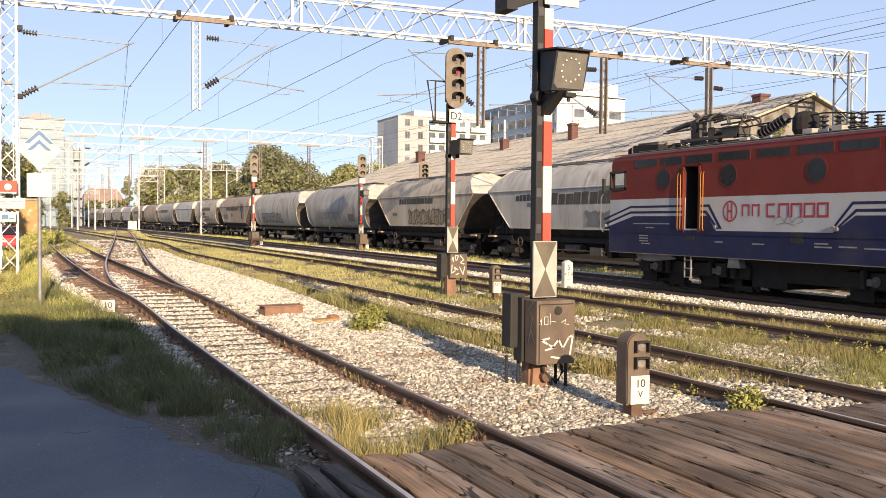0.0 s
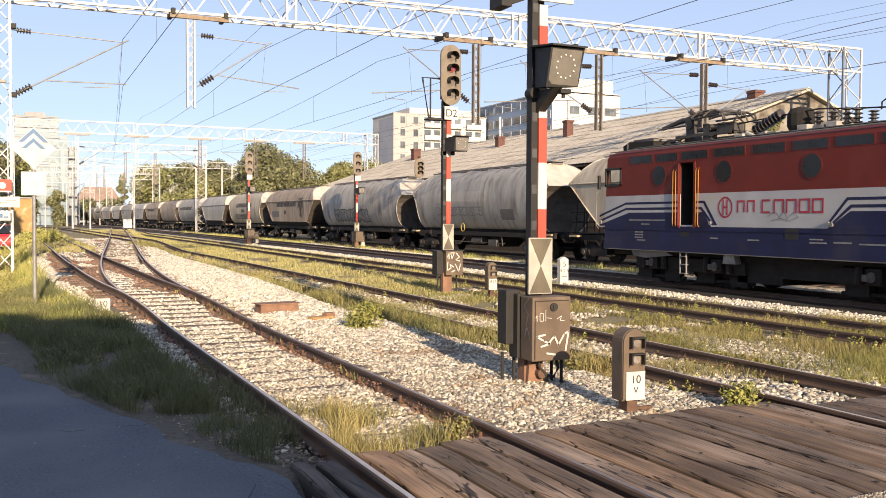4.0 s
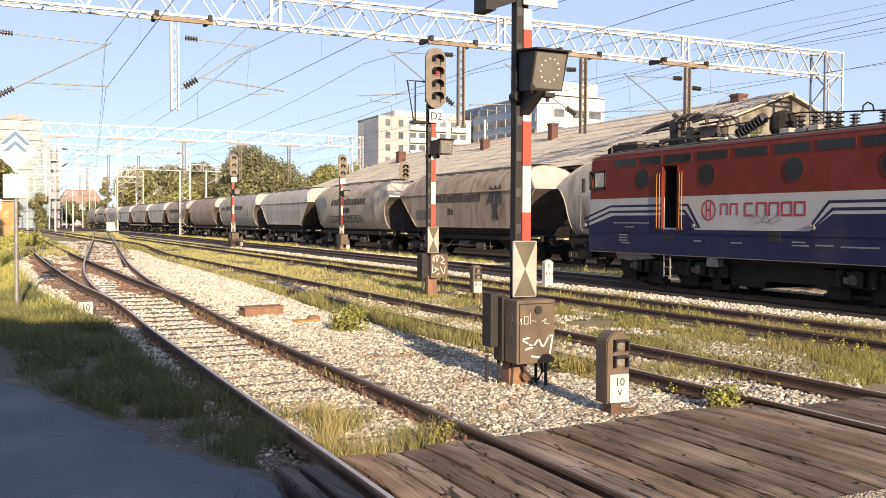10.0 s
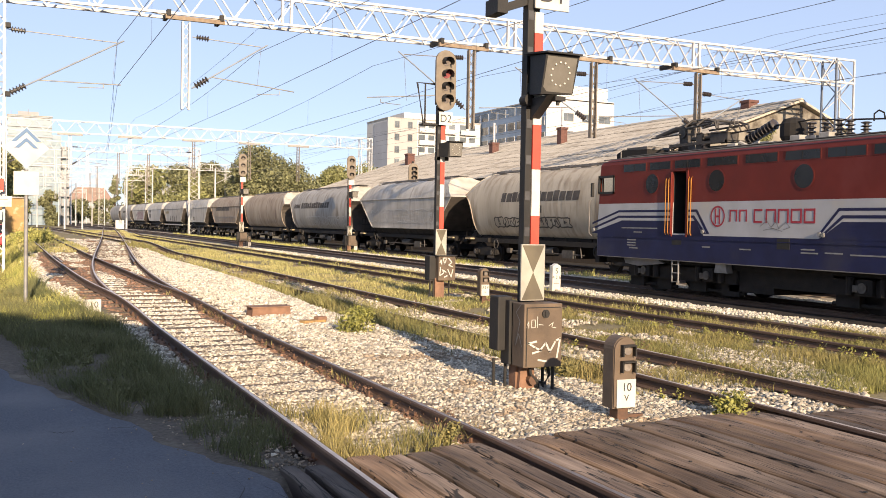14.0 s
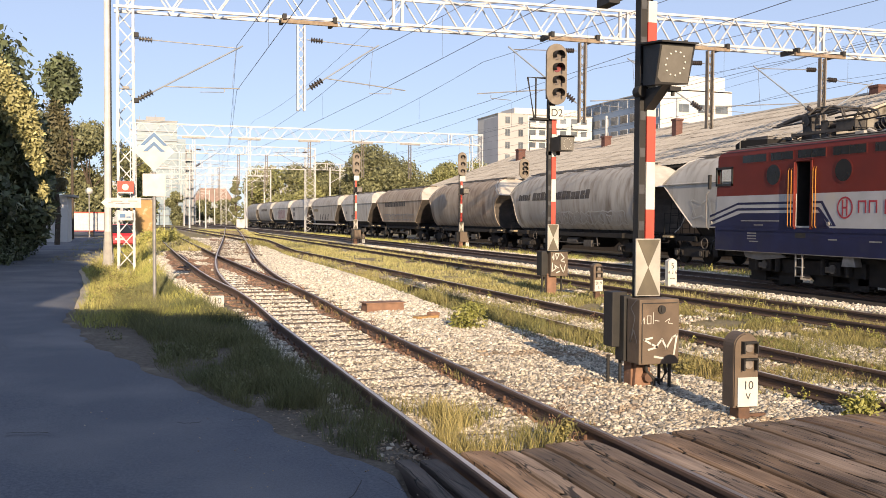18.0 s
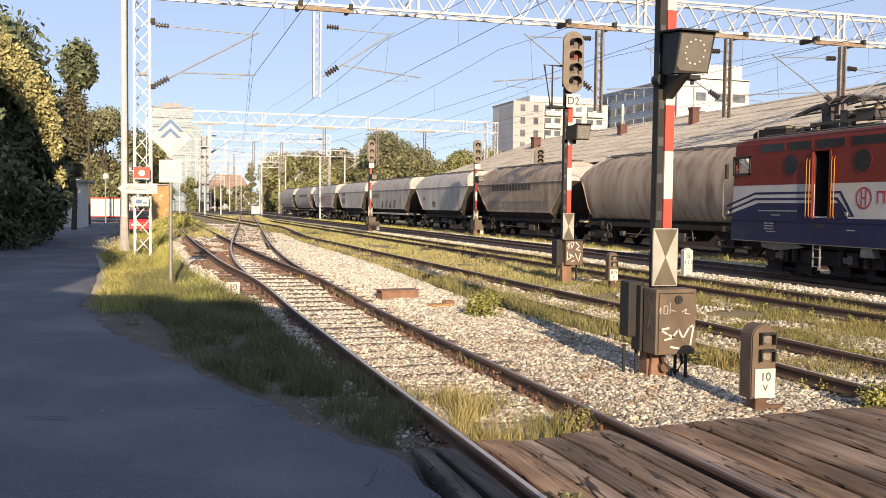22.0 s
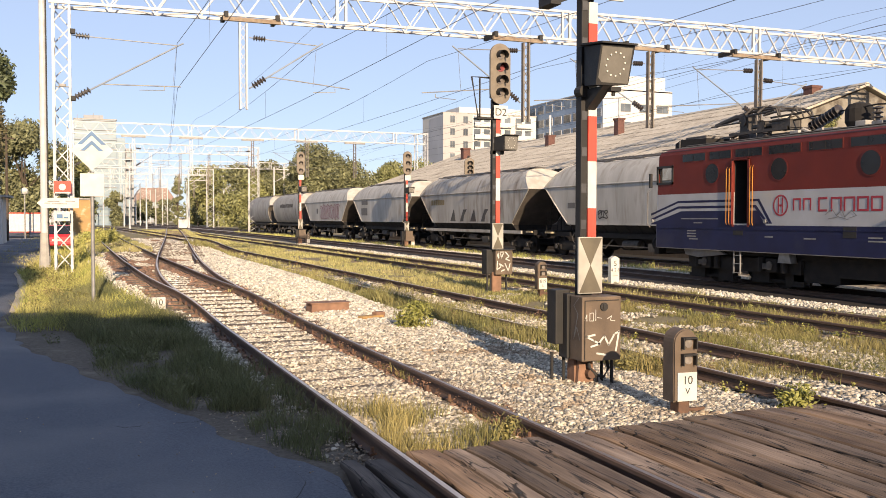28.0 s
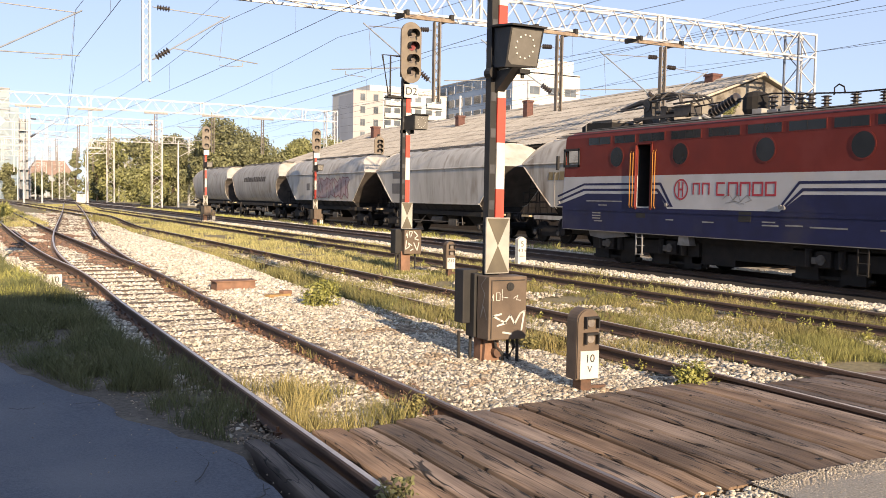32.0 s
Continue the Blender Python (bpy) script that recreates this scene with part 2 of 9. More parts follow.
M_BROWN = mat("brown_signal_paint", (0.14, 0.1, 0.068), (0.1, 0.072, 0.05), 5.0, 0.65, 0, 0.15, stain=(0.16, 0.11, 0.07), stain_at=(0.62, 0.75), stain_scale=5)
M_RUST = mat("rust_paint", (0.27, 0.15, 0.095), (0.17, 0.095, 0.062), 6.0, 0.85, 0, 0.3)
M_RED = mat("signal_red", (0.62, 0.07, 0.04), (0.52, 0.06, 0.04), 4.0, 0.6, 0, 0.05)
M_WHITE = mat("white_paint", (0.62, 0.6, 0.55), (0.5, 0.48, 0.43), 4.0, 0.6, 0, 0.05)
M_CREAM = mat("cream_board", (0.43, 0.415, 0.365), (0.34, 0.32, 0.275), 5.0, 0.55, 0, 0.05)
M_GREYPAINT = mat("dark_olive_board", (0.13, 0.11, 0.075), (0.1, 0.085, 0.06), 5.0, 0.6, 0, 0.05)
M_HEAD = mat("weathered_signal_head", (0.2, 0.165, 0.125), (0.15, 0.12, 0.088), 4.0, 0.6, 0, 0.08, stain=(0.24, 0.2, 0.16), stain_at=(0.55, 0.75), stain_scale=3)
M_CLOCKFACE = mat("dusty_route_display", (0.165, 0.152, 0.13), (0.125, 0.115, 0.098), 8.0, 0.55, 0, 0.05)
M_LENS = mat("signal_lens", (0.2, 0.17, 0.15), (0.12, 0.1, 0.09), 6.0, 0.15, 0, 0)
M_LENS_RED = mat("red_signal_lens", (0.26, 0.07, 0.07), (0.16, 0.05, 0.05), 6.0, 0.15, 0, 0)
M_LENS_W = mat("clear_lens", (0.3, 0.27, 0.24), (0.14, 0.12, 0.11), 12.0, 0.12, 0, 0)
M_INK = mat("black_lettering", (0.03, 0.03, 0.035), (0.05, 0.05, 0.05), 8.0, 0.6, 0, 0)
M_LRED = mat("locomotive_red", (0.16, 0.022, 0.014), (0.128, 0.019, 0.013), 1.6, 0.55, 0, 0.04, 12, stain=(0.16, 0.03, 0.024), stain_scale=0.8, spec=0.3)
M_LWHITE = mat("locomotive_white", (0.44, 0.445, 0.46), (0.37, 0.37, 0.38), 1.5, 0.48, 0, 0.04, 12, stain=(0.45, 0.42, 0.38), stain_scale=0.9)
M_LBLUE = mat("locomotive_blue", (0.014, 0.018, 0.07), (0.011, 0.013, 0.048), 1.6, 0.55, 0, 0.04, 12, stain=(0.03, 0.03, 0.06), stain_scale=0.9, spec=0.3)
M_LGREY = mat("locomotive_roof_grey", (0.2, 0.19, 0.18), (0.12, 0.11, 0.1), 2.5, 0.7, 0, 0.15)
M_LOGO = mat("livery_crimson", (0.36, 0.03, 0.045), (0.3, 0.025, 0.04), 3.0, 0.5, 0, 0)
M_ORANGE = mat("brass_handrail", (0.75, 0.34, 0.06), (0.6, 0.25, 0.05), 8.0, 0.35, 0.4, 0)
M_GLASS = mat("dark_window_glass", (0.015, 0.016, 0.018), (0.022, 0.023, 0.025), 2.0, 0.22, 0, 0)
M_RUBBER = mat("rubber", (0.02, 0.02, 0.02), (0.03, 0.03, 0.03), 8.0, 0.7, 0, 0.05)
M_INSUL = mat("brown_porcelain", (0.055, 0.045, 0.042), (0.035, 0.03, 0.028), 8.0, 0.3, 0, 0)
M_WIRE = mat("wire", (0.16, 0.165, 0.18), (0.11, 0.115, 0.125), 3.0, 0.7, 0.2, 0)
M_CONC = mat("concrete", (0.42, 0.4, 0.37), (0.3, 0.29, 0.27), 4.0, 0.9, 0, 0.2, stain=(0.25, 0.23, 0.2), stain_scale=1.2)
HULL = {
    "grey": mat("hull_grey", (0.48, 0.455, 0.41), (0.34, 0.315, 0.28), 0.8, 0.65, 0, 0.28, 1.6, (1, 1.3, 0.3), stain=(0.2, 0.16, 0.12), stain_at=(0.47, 0.74), stain_scale=1.7),
    "light": mat("hull_light_grey", (0.55, 0.53, 0.49), (0.38, 0.36, 0.325), 0.8, 0.65, 0, 0.28, 1.6, (1, 1.3, 0.3), stain=(0.25, 0.21, 0.165), stain_at=(0.5, 0.76), stain_scale=1.7),
    "brown": mat("hull_rust_brown", (0.44, 0.365, 0.28), (0.31, 0.245, 0.18), 0.8, 0.7, 0, 0.28, 1.6, (1, 1.3, 0.3), stain=(0.17, 0.11, 0.075), stain_at=(0.46, 0.74), stain_scale=1.7),
    "beige": mat("hull_beige", (0.55, 0.49, 0.39), (0.41, 0.35, 0.265), 0.8, 0.65, 0, 0.28, 1.6, (1, 1.3, 0.3), stain=(0.24, 0.175, 0.115), stain_at=(0.48, 0.76), stain_scale=1.7),
    "dark": mat("hull_dark_grey", (0.42, 0.4, 0.365), (0.3, 0.285, 0.26), 0.8, 0.6, 0, 0.28, 1.6, (1, 1.3, 0.3), stain=(0.16, 0.135, 0.105), stain_at=(0.47, 0.76), stain_scale=1.7),
}
# Caps face the sun; its brightness is put into this pale, rust-stained colour.
M_CAP = mat("sunlit_hull_end_cream", (0.54, 0.51, 0.45), (0.4, 0.365, 0.31), 2.0, 0.6, 0, 0.1, stain=(0.32, 0.19, 0.1), stain_at=(0.58, 0.78), stain_scale=1.2)
M_ROOF = mat("fibre_cement_roof", (0.52, 0.475, 0.4), (0.38, 0.335, 0.27), 3.5, 0.95, 0, 0.4, 10, stain=(0.24, 0.205, 0.16), stain_at=(0.5, 0.8), stain_scale=0.9, vary=0.07)
M_BRICK = mat("chimney_brick", (0.15, 0.07, 0.055), (0.1, 0.05, 0.04), 9.0, 0.9, 0, 0.4)
M_BWHITE = mat("white_render", (0.6, 0.585, 0.56), (0.54, 0.525, 0.5), 0.15, 0.9, 0, 0.05)
M_BBEIGE = mat("beige_render", (0.5, 0.45, 0.38), (0.42, 0.38, 0.32), 0.15, 0.9, 0, 0.05)
M_BBLUE = mat("blue_grey_cladding", (0.22, 0.3, 0.42), (0.185, 0.255, 0.36), 0.2, 0.6, 0, 0.03)
M_PANE = mat("far_window_pane", (0.08, 0.09, 0.1), (0.15, 0.17, 0.19), 0.3, 0.12, 0, 0, vary=0.4)
M_LEAF = mat("leaves", (0.125, 0.148, 0.07), (0.075, 0.092, 0.046), 0.4, 0.6, 0, 0, island=0.5)
# Far foliage is coloured paler to carry the distance haze.
M_LEAF_FAR = mat("haze_paled_leaves", (0.205, 0.208, 0.1), (0.125, 0.128, 0.062), 0.3, 0.7, 0, 0, island=0.45)
M_IVY = mat("ivy_leaves", (0.14, 0.12, 0.06), (0.08, 0.08, 0.04), 0.8, 0.7, 0, 0, island=0.4)
M_DUST_SUNLIT = mat("sandy_sunlit_gravel", (0.47, 0.41, 0.32), (0.33, 0.285, 0.22), 30.0, 0.95, 0, 0.5, 60, stain=(0.27, 0.24, 0.18), stain_scale=0.8)
M_EARTH = mat("dark_trackside_earth", (0.15, 0.125, 0.095), (0.08, 0.065, 0.05), 18.0, 0.95, 0, 0.8, 40, stain=(0.2, 0.17, 0.13), stain_scale=2.0)
# Far trees share this colour, paled a little for haze.
M_LEAF2 = mat("pale_leaves", (0.25, 0.25, 0.1), (0.17, 0.175, 0.065), 0.4, 0.6, 0, 0, island=0.45)
M_LEAF_SUNLIT = mat("yellow_sunlit_leaves", (0.41, 0.38, 0.17), (0.26, 0.245, 0.1), 0.6, 0.6, 0, 0, island=0.35)
M_BARK = mat("bark", (0.09, 0.065, 0.045), (0.05, 0.04, 0.03), 6.0, 0.95, 0, 0.5)


# ---- mesh helpers ----
class Mesh:
    """Collects vertices and faces of one part."""

    def __init__(self):
        self.v, self.f, self.smooth = [], [], False

    def add(self, v, f):
        n = len(self.v)
        self.v += [tuple(p) for p in v]
        self.f += [tuple(i + n for i in q) for q in f]
        return self

    def box(self, x0, x1, y0, y1, z0, z1):
        v = [(x, y, z) for x in (x0, x1) for y in (y0, y1) for z in (z0, z1)]
        return self.add(v, [(0, 1, 3, 2), (4, 6, 7, 5), (0, 4, 5, 1), (2, 3, 7, 6), (0, 2, 6, 4), (1, 5, 7, 3)])

    def bevelbox(self, x0, x1, y0, y1, z0, z1, b=0.02):
        bm = bmesh.new()
        bmesh.ops.create_cube(bm, size=1)
        for p in bm.verts:
            p.co = ((x0 + x1) / 2 + p.co.x * (x1 - x0), (y0 + y1) / 2 + p.co.y * (y1 - y0), (z0 + z1) / 2 + p.co.z * (z1 - z0))
        bmesh.ops.bevel(bm, geom=bm.edges[:], offset=b, segments=2, affect="EDGES", profile=0.6)
        bm.verts.index_update()
        self.add([p.co for p in bm.verts], [[p.index for p in f.verts] for f in bm.faces])
        bm.free()
        return self

    def tube(self, pts, r, n=6, caps=True):
        pts = [Vector(p) for p in pts]
        rs = r if isinstance(r, (list, tuple)) else [r] * len(pts)
        v, f = [], []
        for i, p in enumerate(pts):
            d = (pts[min(i + 1, len(pts) - 1)] - pts[max(i - 1, 0)]).normalized()
            a = d.cross(Vector((0, 0, 1)) if abs(d.z) < 0.95 else Vector((1, 0, 0))).normalized()
            b = d.cross(a)
            for k in range(n):
                w = 2 * math.pi * (k + 0.5) / n
                v.append(p + rs[i] * (a * math.cos(w) + b * math.sin(w)))
        for i in range(len(pts) - 1):
            for k in range(n):
                f.append((i * n + k, i * n + (k + 1) % n, (i + 1) * n + (k + 1) % n, (i + 1) * n + k))
        if caps:
            f += [tuple(range(n - 1, -1, -1)), tuple(range((len(pts) - 1) * n, len(pts) * n))]
        return self.add(v, f)

    def prism(self, outline, axis, a, b):
        """An outline of (u, w) pairs, swept from a to b along axis 0, 1 or 2."""
        def at(u, w, s):
            return {0: (s, u, w), 1: (u, s, w), 2: (u, w, s)}[axis]
        n = len(outline)
        v = [at(u, w, a) for u, w in outline] + [at(u, w, b) for u, w in outline]
        f = [tuple(range(n)), tuple(range(2 * n - 1, n - 1, -1))] + [(i, n + i, n + (i + 1) % n, (i + 1) % n) for i in range(n)]
        return self.add(v, f)

    def disc(self, c, r, axis, h, n=20):
        out = [(r * math.cos(2 * math.pi * k / n), r * math.sin(2 * math.pi * k / n)) for k in range(n)]
        m = Mesh().prism(out, axis, -h / 2, h / 2)
        return self.add([(p[0] + c[0], p[1] + c[1], p[2] + c[2]) for p in m.v], m.f)


def raw(name, v, f, material, smooth=False):
    me = bpy.data.meshes.new(name)
    me.from_pydata([tuple(p) for p in v], [], [tuple(q) for q in f])
    me.update()
    if smooth:
        me.shade_smooth()
    me.materials.append(material)
    return me


def recalc(me):
    bm = bmesh.new()
    bm.from_mesh(me)
    bmesh.ops.recalc_face_normals(bm, faces=bm.faces[:])
    bm.to_mesh(me)
    bm.free()


def part(name, m, material, parent=None, label="", at=None, smooth=False):
    me = m
    if isinstance(m, Mesh):
        me = raw(name, m.v, m.f, material, smooth or m.smooth)
        if len(m.f) < 4000:
            recalc(me)
    ob = new(name, me)
    ob.parent = parent
    if at is not None:
        ob.matrix_basis = at
    if label:
        ob["label"] = label
    return ob


def thing(name, label, category, at=None, group="", kind=""):
    ob = new(name)
    ob.empty_display_size = 0.2
    if at is not None:
        ob.matrix_basis = at
    return tagged(ob, label, category, group, kind)


def stuff_mesh(name, v, f, material):
    """A large mesh from numpy arrays; f is an array of triangles or quads."""
    me = bpy.data.meshes.new(name)
    me.vertices.add(len(v))
    me.vertices.foreach_set("co", np.asarray(v, dtype=np.float32).ravel())
    k = f.shape[1]
    me.loops.add(f.size)
    me.loops.foreach_set("vertex_index", np.asarray(f, dtype=np.int32).ravel())
    me.polygons.add(len(f))
    me.polygons.foreach_set("loop_start", np.arange(0, f.size, k, dtype=np.int32))
    me.polygons.foreach_set("loop_total", np.full(len(f), k, dtype=np.int32))
    me.update(calc_edges=True)
    me.materials.append(material)
    return me


def lettering(text, size, material, parent, m, name="lettering", align="CENTER"):
    cu = bpy.data.curves.new("text", "FONT")
    cu.body, cu.size, cu.align_x, cu.align_y, cu.extrude = text, size, align, "CENTER", 0.0015
    tmp = bpy.data.objects.new("text", cu)
    me = bpy.data.meshes.new_from_object(tmp)
    bpy.data.objects.remove(tmp)
    me.materials.clear()
    me.materials.append(material)
    return part(name, me, material, parent, at=m)


def strokes(lines, w, place, material, parent, name, label=""):
    """Flat painted strokes; lines of (u, v) points, place(u, v) gives the point in space."""
    m = Mesh()
    for ln in lines:
        for (u0, v0), (u1, v1) in zip(ln, ln[1:]):
            d = Vector((u1 - u0, v1 - v0))
            n = Vector((-d.y, d.x)).normalized() * w / 2
            e = d.normalized() * w * 0.3
            q = [(u0 - e.x + n.x, v0 - e.y + n.y), (u0 - e.x - n.x, v0 - e.y - n.y), (u1 + e.x - n.x, v1 + e.y - n.y), (u1 + e.x + n.x, v1 + e.y + n.y)]
            m.add([place(*p) for p in q], [(0, 1, 2, 3)])
    ob = part(name, m, material, parent, label)
    ob["kind"] = "stuff"
    return ob



# ---- centre lines of the tracks, as x at a given y; rail heads are at z = 0 ----
def lerp_table(y, ys, xs):
    return float(np.interp(y, ys, xs))


def eased(y, ys, xs):
    """A smooth line through the given stations."""
    if y <= ys[0] or y >= ys[-1]:
        return xs[0] if y <= ys[0] else xs[-1]
    k = max(i for i in range(len(ys) - 1) if ys[i] <= y)
    g = [(b - a) / (d - c) for a, b, c, d in zip(xs, xs[1:], ys, ys[1:])]
    m0 = g[k] if k == 0 else (g[k - 1] + g[k]) / 2
    m1 = g[k] if k == len(g) - 1 else (g[k] + g[k + 1]) / 2
    h = ys[k + 1] - ys[k]
    u = (y - ys[k]) / h
    return (2 * u ** 3 - 3 * u * u + 1) * xs[k] + (u ** 3 - 2 * u * u + u) * h * m0 + (3 * u * u - 2 * u ** 3) * xs[k + 1] + (u ** 3 - u * u) * h * m1


def c1(y):
    """The siding; beyond the points its left branch."""
    return eased(y, (-30, 10, 16, 18.5, 20, 21.4, 23.5, 26, 29.5, 36, 45, 140), (3.35, 3.09, 3.055, 3.045, 2.97, 2.84, 2.54, 2.36, 2.25, 2.13, 2.05, 1.5))


def c_div(y):
    """The right branch, swinging over towards the next tracks."""
    return c1(y) if y < 21.4 else eased(y, (20, 21.4, 23.75, 26.2, 30.6, 35.1, 41.5, 49.7, 64, 81, 110, 150), (2.97, 2.84, 2.745, 2.79, 3.04, 3.39, 3.95, 4.71, 6.03, 7.56, 10.08, 13.6))


def rise(x, y):
    """The siding climbs on to a low bank before the points; the bank falls away on both sides."""
    if y < 16 or y > 190:
        return 0.0
    up = eased(y, (16, 17.5, 19, 21, 23.5, 27, 35, 50, 140, 185), (0, 0.015, 0.06, 0.16, 0.27, 0.335, 0.36, 0.37, 0.38, 0.0))
    far = lerp_table(y, (0, 40, 64, 75, 110, 150), (6.9, 6.9, 8.7, 10.2, 12.9, 16.5))
    a = min(1, max(0, (x - c1(y) + 2.6) / 1.1))
    b = min(1, max(0, (far - x) / 1.3))
    return up * a * a * (3 - 2 * a) * b * b * (3 - 2 * b)


def c2(y):
    return 8.1 - 0.006 * y - 0.00045 * max(0, y - 38) ** 2 * (1 if y < 80 else 0) - (0.794 + 0.03 * (y - 80) if y >= 80 else 0)


def c3(y):
    return 13.35 - 0.00008 * max(0, y - 60) ** 2


def c4(y):
    return 18.4 - 0.00009 * max(0, y - 55) ** 2


def c5(y):
    return 23.7 - 0.0001 * max(0, y - 50) ** 2


# ---- ground ----
def asphalt_edge(y):
    """x of the ragged edge between the yard's asphalt and the verge."""
    return lerp_table(y, (-40, 4.2, 6.9, 7.3, 7.8, 8.6, 9.9, 11.7, 15, 18.7, 23, 29, 35, 45, 80, 200), (3.0, 1.95, 1.86, 1.6, 1.42, 1.23, 0.82, 0.28, -0.7, -1.35, -1.35, -1.6, -2.1, -1.9, -2.4, -5.0))


def height_ground(x, y):
    return -0.25 + rise(x, y) + 0.05 * noise.noise((x * 0.35, y * 0.35, 0)) + 0.025 * noise.noise((x * 1.7, y * 1.7, 3))


def sheet(name, xs, ys, zf, material, label, smooth=True):
    v = [(x, y, zf(x, y)) for y in ys for x in xs]
    n = len(xs)
    f = [(j * n + i, j * n + i + 1, (j + 1) * n + i + 1, (j + 1) * n + i) for j in range(len(ys) - 1) for i in range(n - 1)]
    ob = new(name, raw(name, v, f, material, smooth))
    return tagged(ob, label, "ground", kind="structure")


gx = [-3000, -800, -200, -80, -40, -20, -10] + [-6 + 0.5 * i for i in range(66)] + [28, 32, 40, 60, 100, 250, 800, 3000]
gy = [-3000, -500, -100, -40, -15, -5, 0] + [3 + 0.5 * i for i in range(140)] + [75, 80, 90, 100, 120, 150, 200, 300, 500, 1000, 4000]
sheet("ground", gx, gy, lambda x, y: height_ground(x, y) if -10 < x < 30 and -5 < y < 150 else -0.25, M_SOIL, "weedy yellow-green railway ground with dry soil")

# asphalt yard beside the tracks, its edge crumbling into the verge
ys = [-40, -20, -10, -4, 0, 2, 3, 4] + [4.5 + 0.25 * i for i in range(100)] + [30 + 2 * i for i in range(36)] + [110, 130, 160, 200]
v, f = [], []
for y in ys:
    e = asphalt_edge(y) + 0.18 * noise.noise((y * 1.3, 0, 0)) + 0.1 * noise.noise((y * 5, 4, 0))
    for k, x in enumerate((-60, -25, -12, -8, -5, -3 + 0.3 * (e + 1), e - 0.5, e - 0.15, e)):
        v.append((min(x, e - 0.02 * (8 - k)), y, (-0.03, -0.03, -0.03, -0.03, -0.03, -0.03, -0.05, -0.07, -0.3)[k] + 0.012 * noise.noise((x, y * 0.7, 1))))
for j in range(len(ys) - 1):
    for i in range(8):
        f.append((j * 9 + i, j * 9 + i + 1, (j + 1) * 9 + i + 1, (j + 1) * 9 + i))
yard = tagged(new("pavement_yard", raw("pavement_yard", v, f, M_ASPHALT, True)), "worn dark asphalt yard with cracks and patches", "pavement", kind="structure")
# cracks: thin sunken seams of dark filler
for pts in ([(-1.85, 16.0), (-1.6, 15.75), (-1.42, 15.1)], [(-1.96, 14.55), (-1.88, 14.3), (-1.8, 13.9)], [(0.27, 8.62), (0.4, 8.54), (0.5, 8.58)], [(0.79, 8.61), (0.95, 8.56), (1.07, 8.6)], [(-1.15, 8.63), (-0.95, 8.6), (-0.75, 8.52)], [(1.3, 5.9), (1.5, 6.3), (1.45, 6.9)], [(1.62, 5.2), (1.72, 5.9), (1.6, 6.5)], [(1.4, 4.9), (1.52, 5.4), (1.75, 5.6)], [(-2.6, 12.4), (-2.3, 12.3), (-2.2, 12.0)]):
    m = Mesh()
    fine = []
    for (a, b), (c, d) in zip(pts, pts[1:]):
        for k in range(6):
            s = k / 6
            fine.append((a + (c - a) * s + 0.03 * noise.noise((a * 9 + k, b, 0)), b + (d - b) * s + 0.05 * noise.noise((k * 1.7, a, 2))))
    for p, q in zip(fine, fine[1:]):
        w = 0.012
        m.add([(p[0], p[1] - w, -0.018), (p[0], p[1] + w, -0.018), (q[0], q[1] + w, -0.018), (q[0], q[1] - w, -0.018)], [(0, 1, 2, 3)])
    part("crack", m, M_BLACK, yard)

# road of the level crossing, beyond the planks on the near side
v = []
for j, y in enumerate((-40, -10, 0, 2, 3, 3.6, 4.1, 4.36)):
    for i, x in enumerate((4.75, 5, 6, 7, 8, 12, 20, 60)):
        v.append((x, y + (0.12 * noise.noise((x * 2, 0, 0)) if j > 5 else 0), -0.035 if j < 7 else -0.046))
f = [(j * 8 + i, j * 8 + i + 1, (j + 1) * 8 + i + 1, (j + 1) * 8 + i) for j in range(7) for i in range(7)]
M_ROADG = mat("bleached_asphalt", (0.36, 0.33, 0.28), (0.2, 0.18, 0.15), 55.0, 0.92, 0, 0.6, 90, stain=(0.3, 0.27, 0.22), stain_scale=1.5)
tagged(new("road_crossing", raw("road", v, f, M_ROADG, True)), "bleached grey gravelly asphalt of the level crossing road", "road", kind="structure")

# sandy gravel margin of the yard, spread wider as sunlit asphalt, and dark earth between verge and siding
def strip(name, label, y0, y1, step, x0, x1, z0, z1, material):
    ys = list(np.arange(y0, y1, step))
    v = []
    for j, y in enumerate(ys):
        a, b = x0(y) + 0.07 * noise.noise((y * 0.45, 0, 3)), x1(y)
        for k in range(9):
            e = 0.1 if k == 8 or j in (0, len(ys) - 1) else 0.025 if k == 0 else 0
            v.append((a + (b - a) * k / 8, y, z0 + (z1 - z0) * k / 8 - e + rise(a + (b - a) * k / 8, y) + 0.012 * noise.noise((k * 1.3, y * 2.7, 2))))
    f = [(j * 9 + i, j * 9 + i + 1, j * 9 + i + 10, j * 9 + i + 9) for j in range(len(ys) - 1) for i in range(8)]
    return tagged(new(name, raw(name, v, f, material, True)), label, "ground", kind="structure")


# Margin starts and widens where the asphalt lies in sun; its paleness is painted.
strip("ground_gravel_margin", "pale sandy dust over the yard's asphalt along its edge", 21.3, 105, 0.5, lambda y: asphalt_edge(y) - 0.1 - 4.0 * min(1, max(0, y - 46) / 5), lambda y: asphalt_edge(y) + 0.12, -0.055, -0.07, M_DUST_SUNLIT)
strip("ground_earth_shoulder", "dark bare earth beside the siding rail", 6.5, 21, 0.25, lambda y: asphalt_edge(y) - 0.4, lambda y: c1(y) - 0.82, -0.09, -0.135 , M_EARTH)


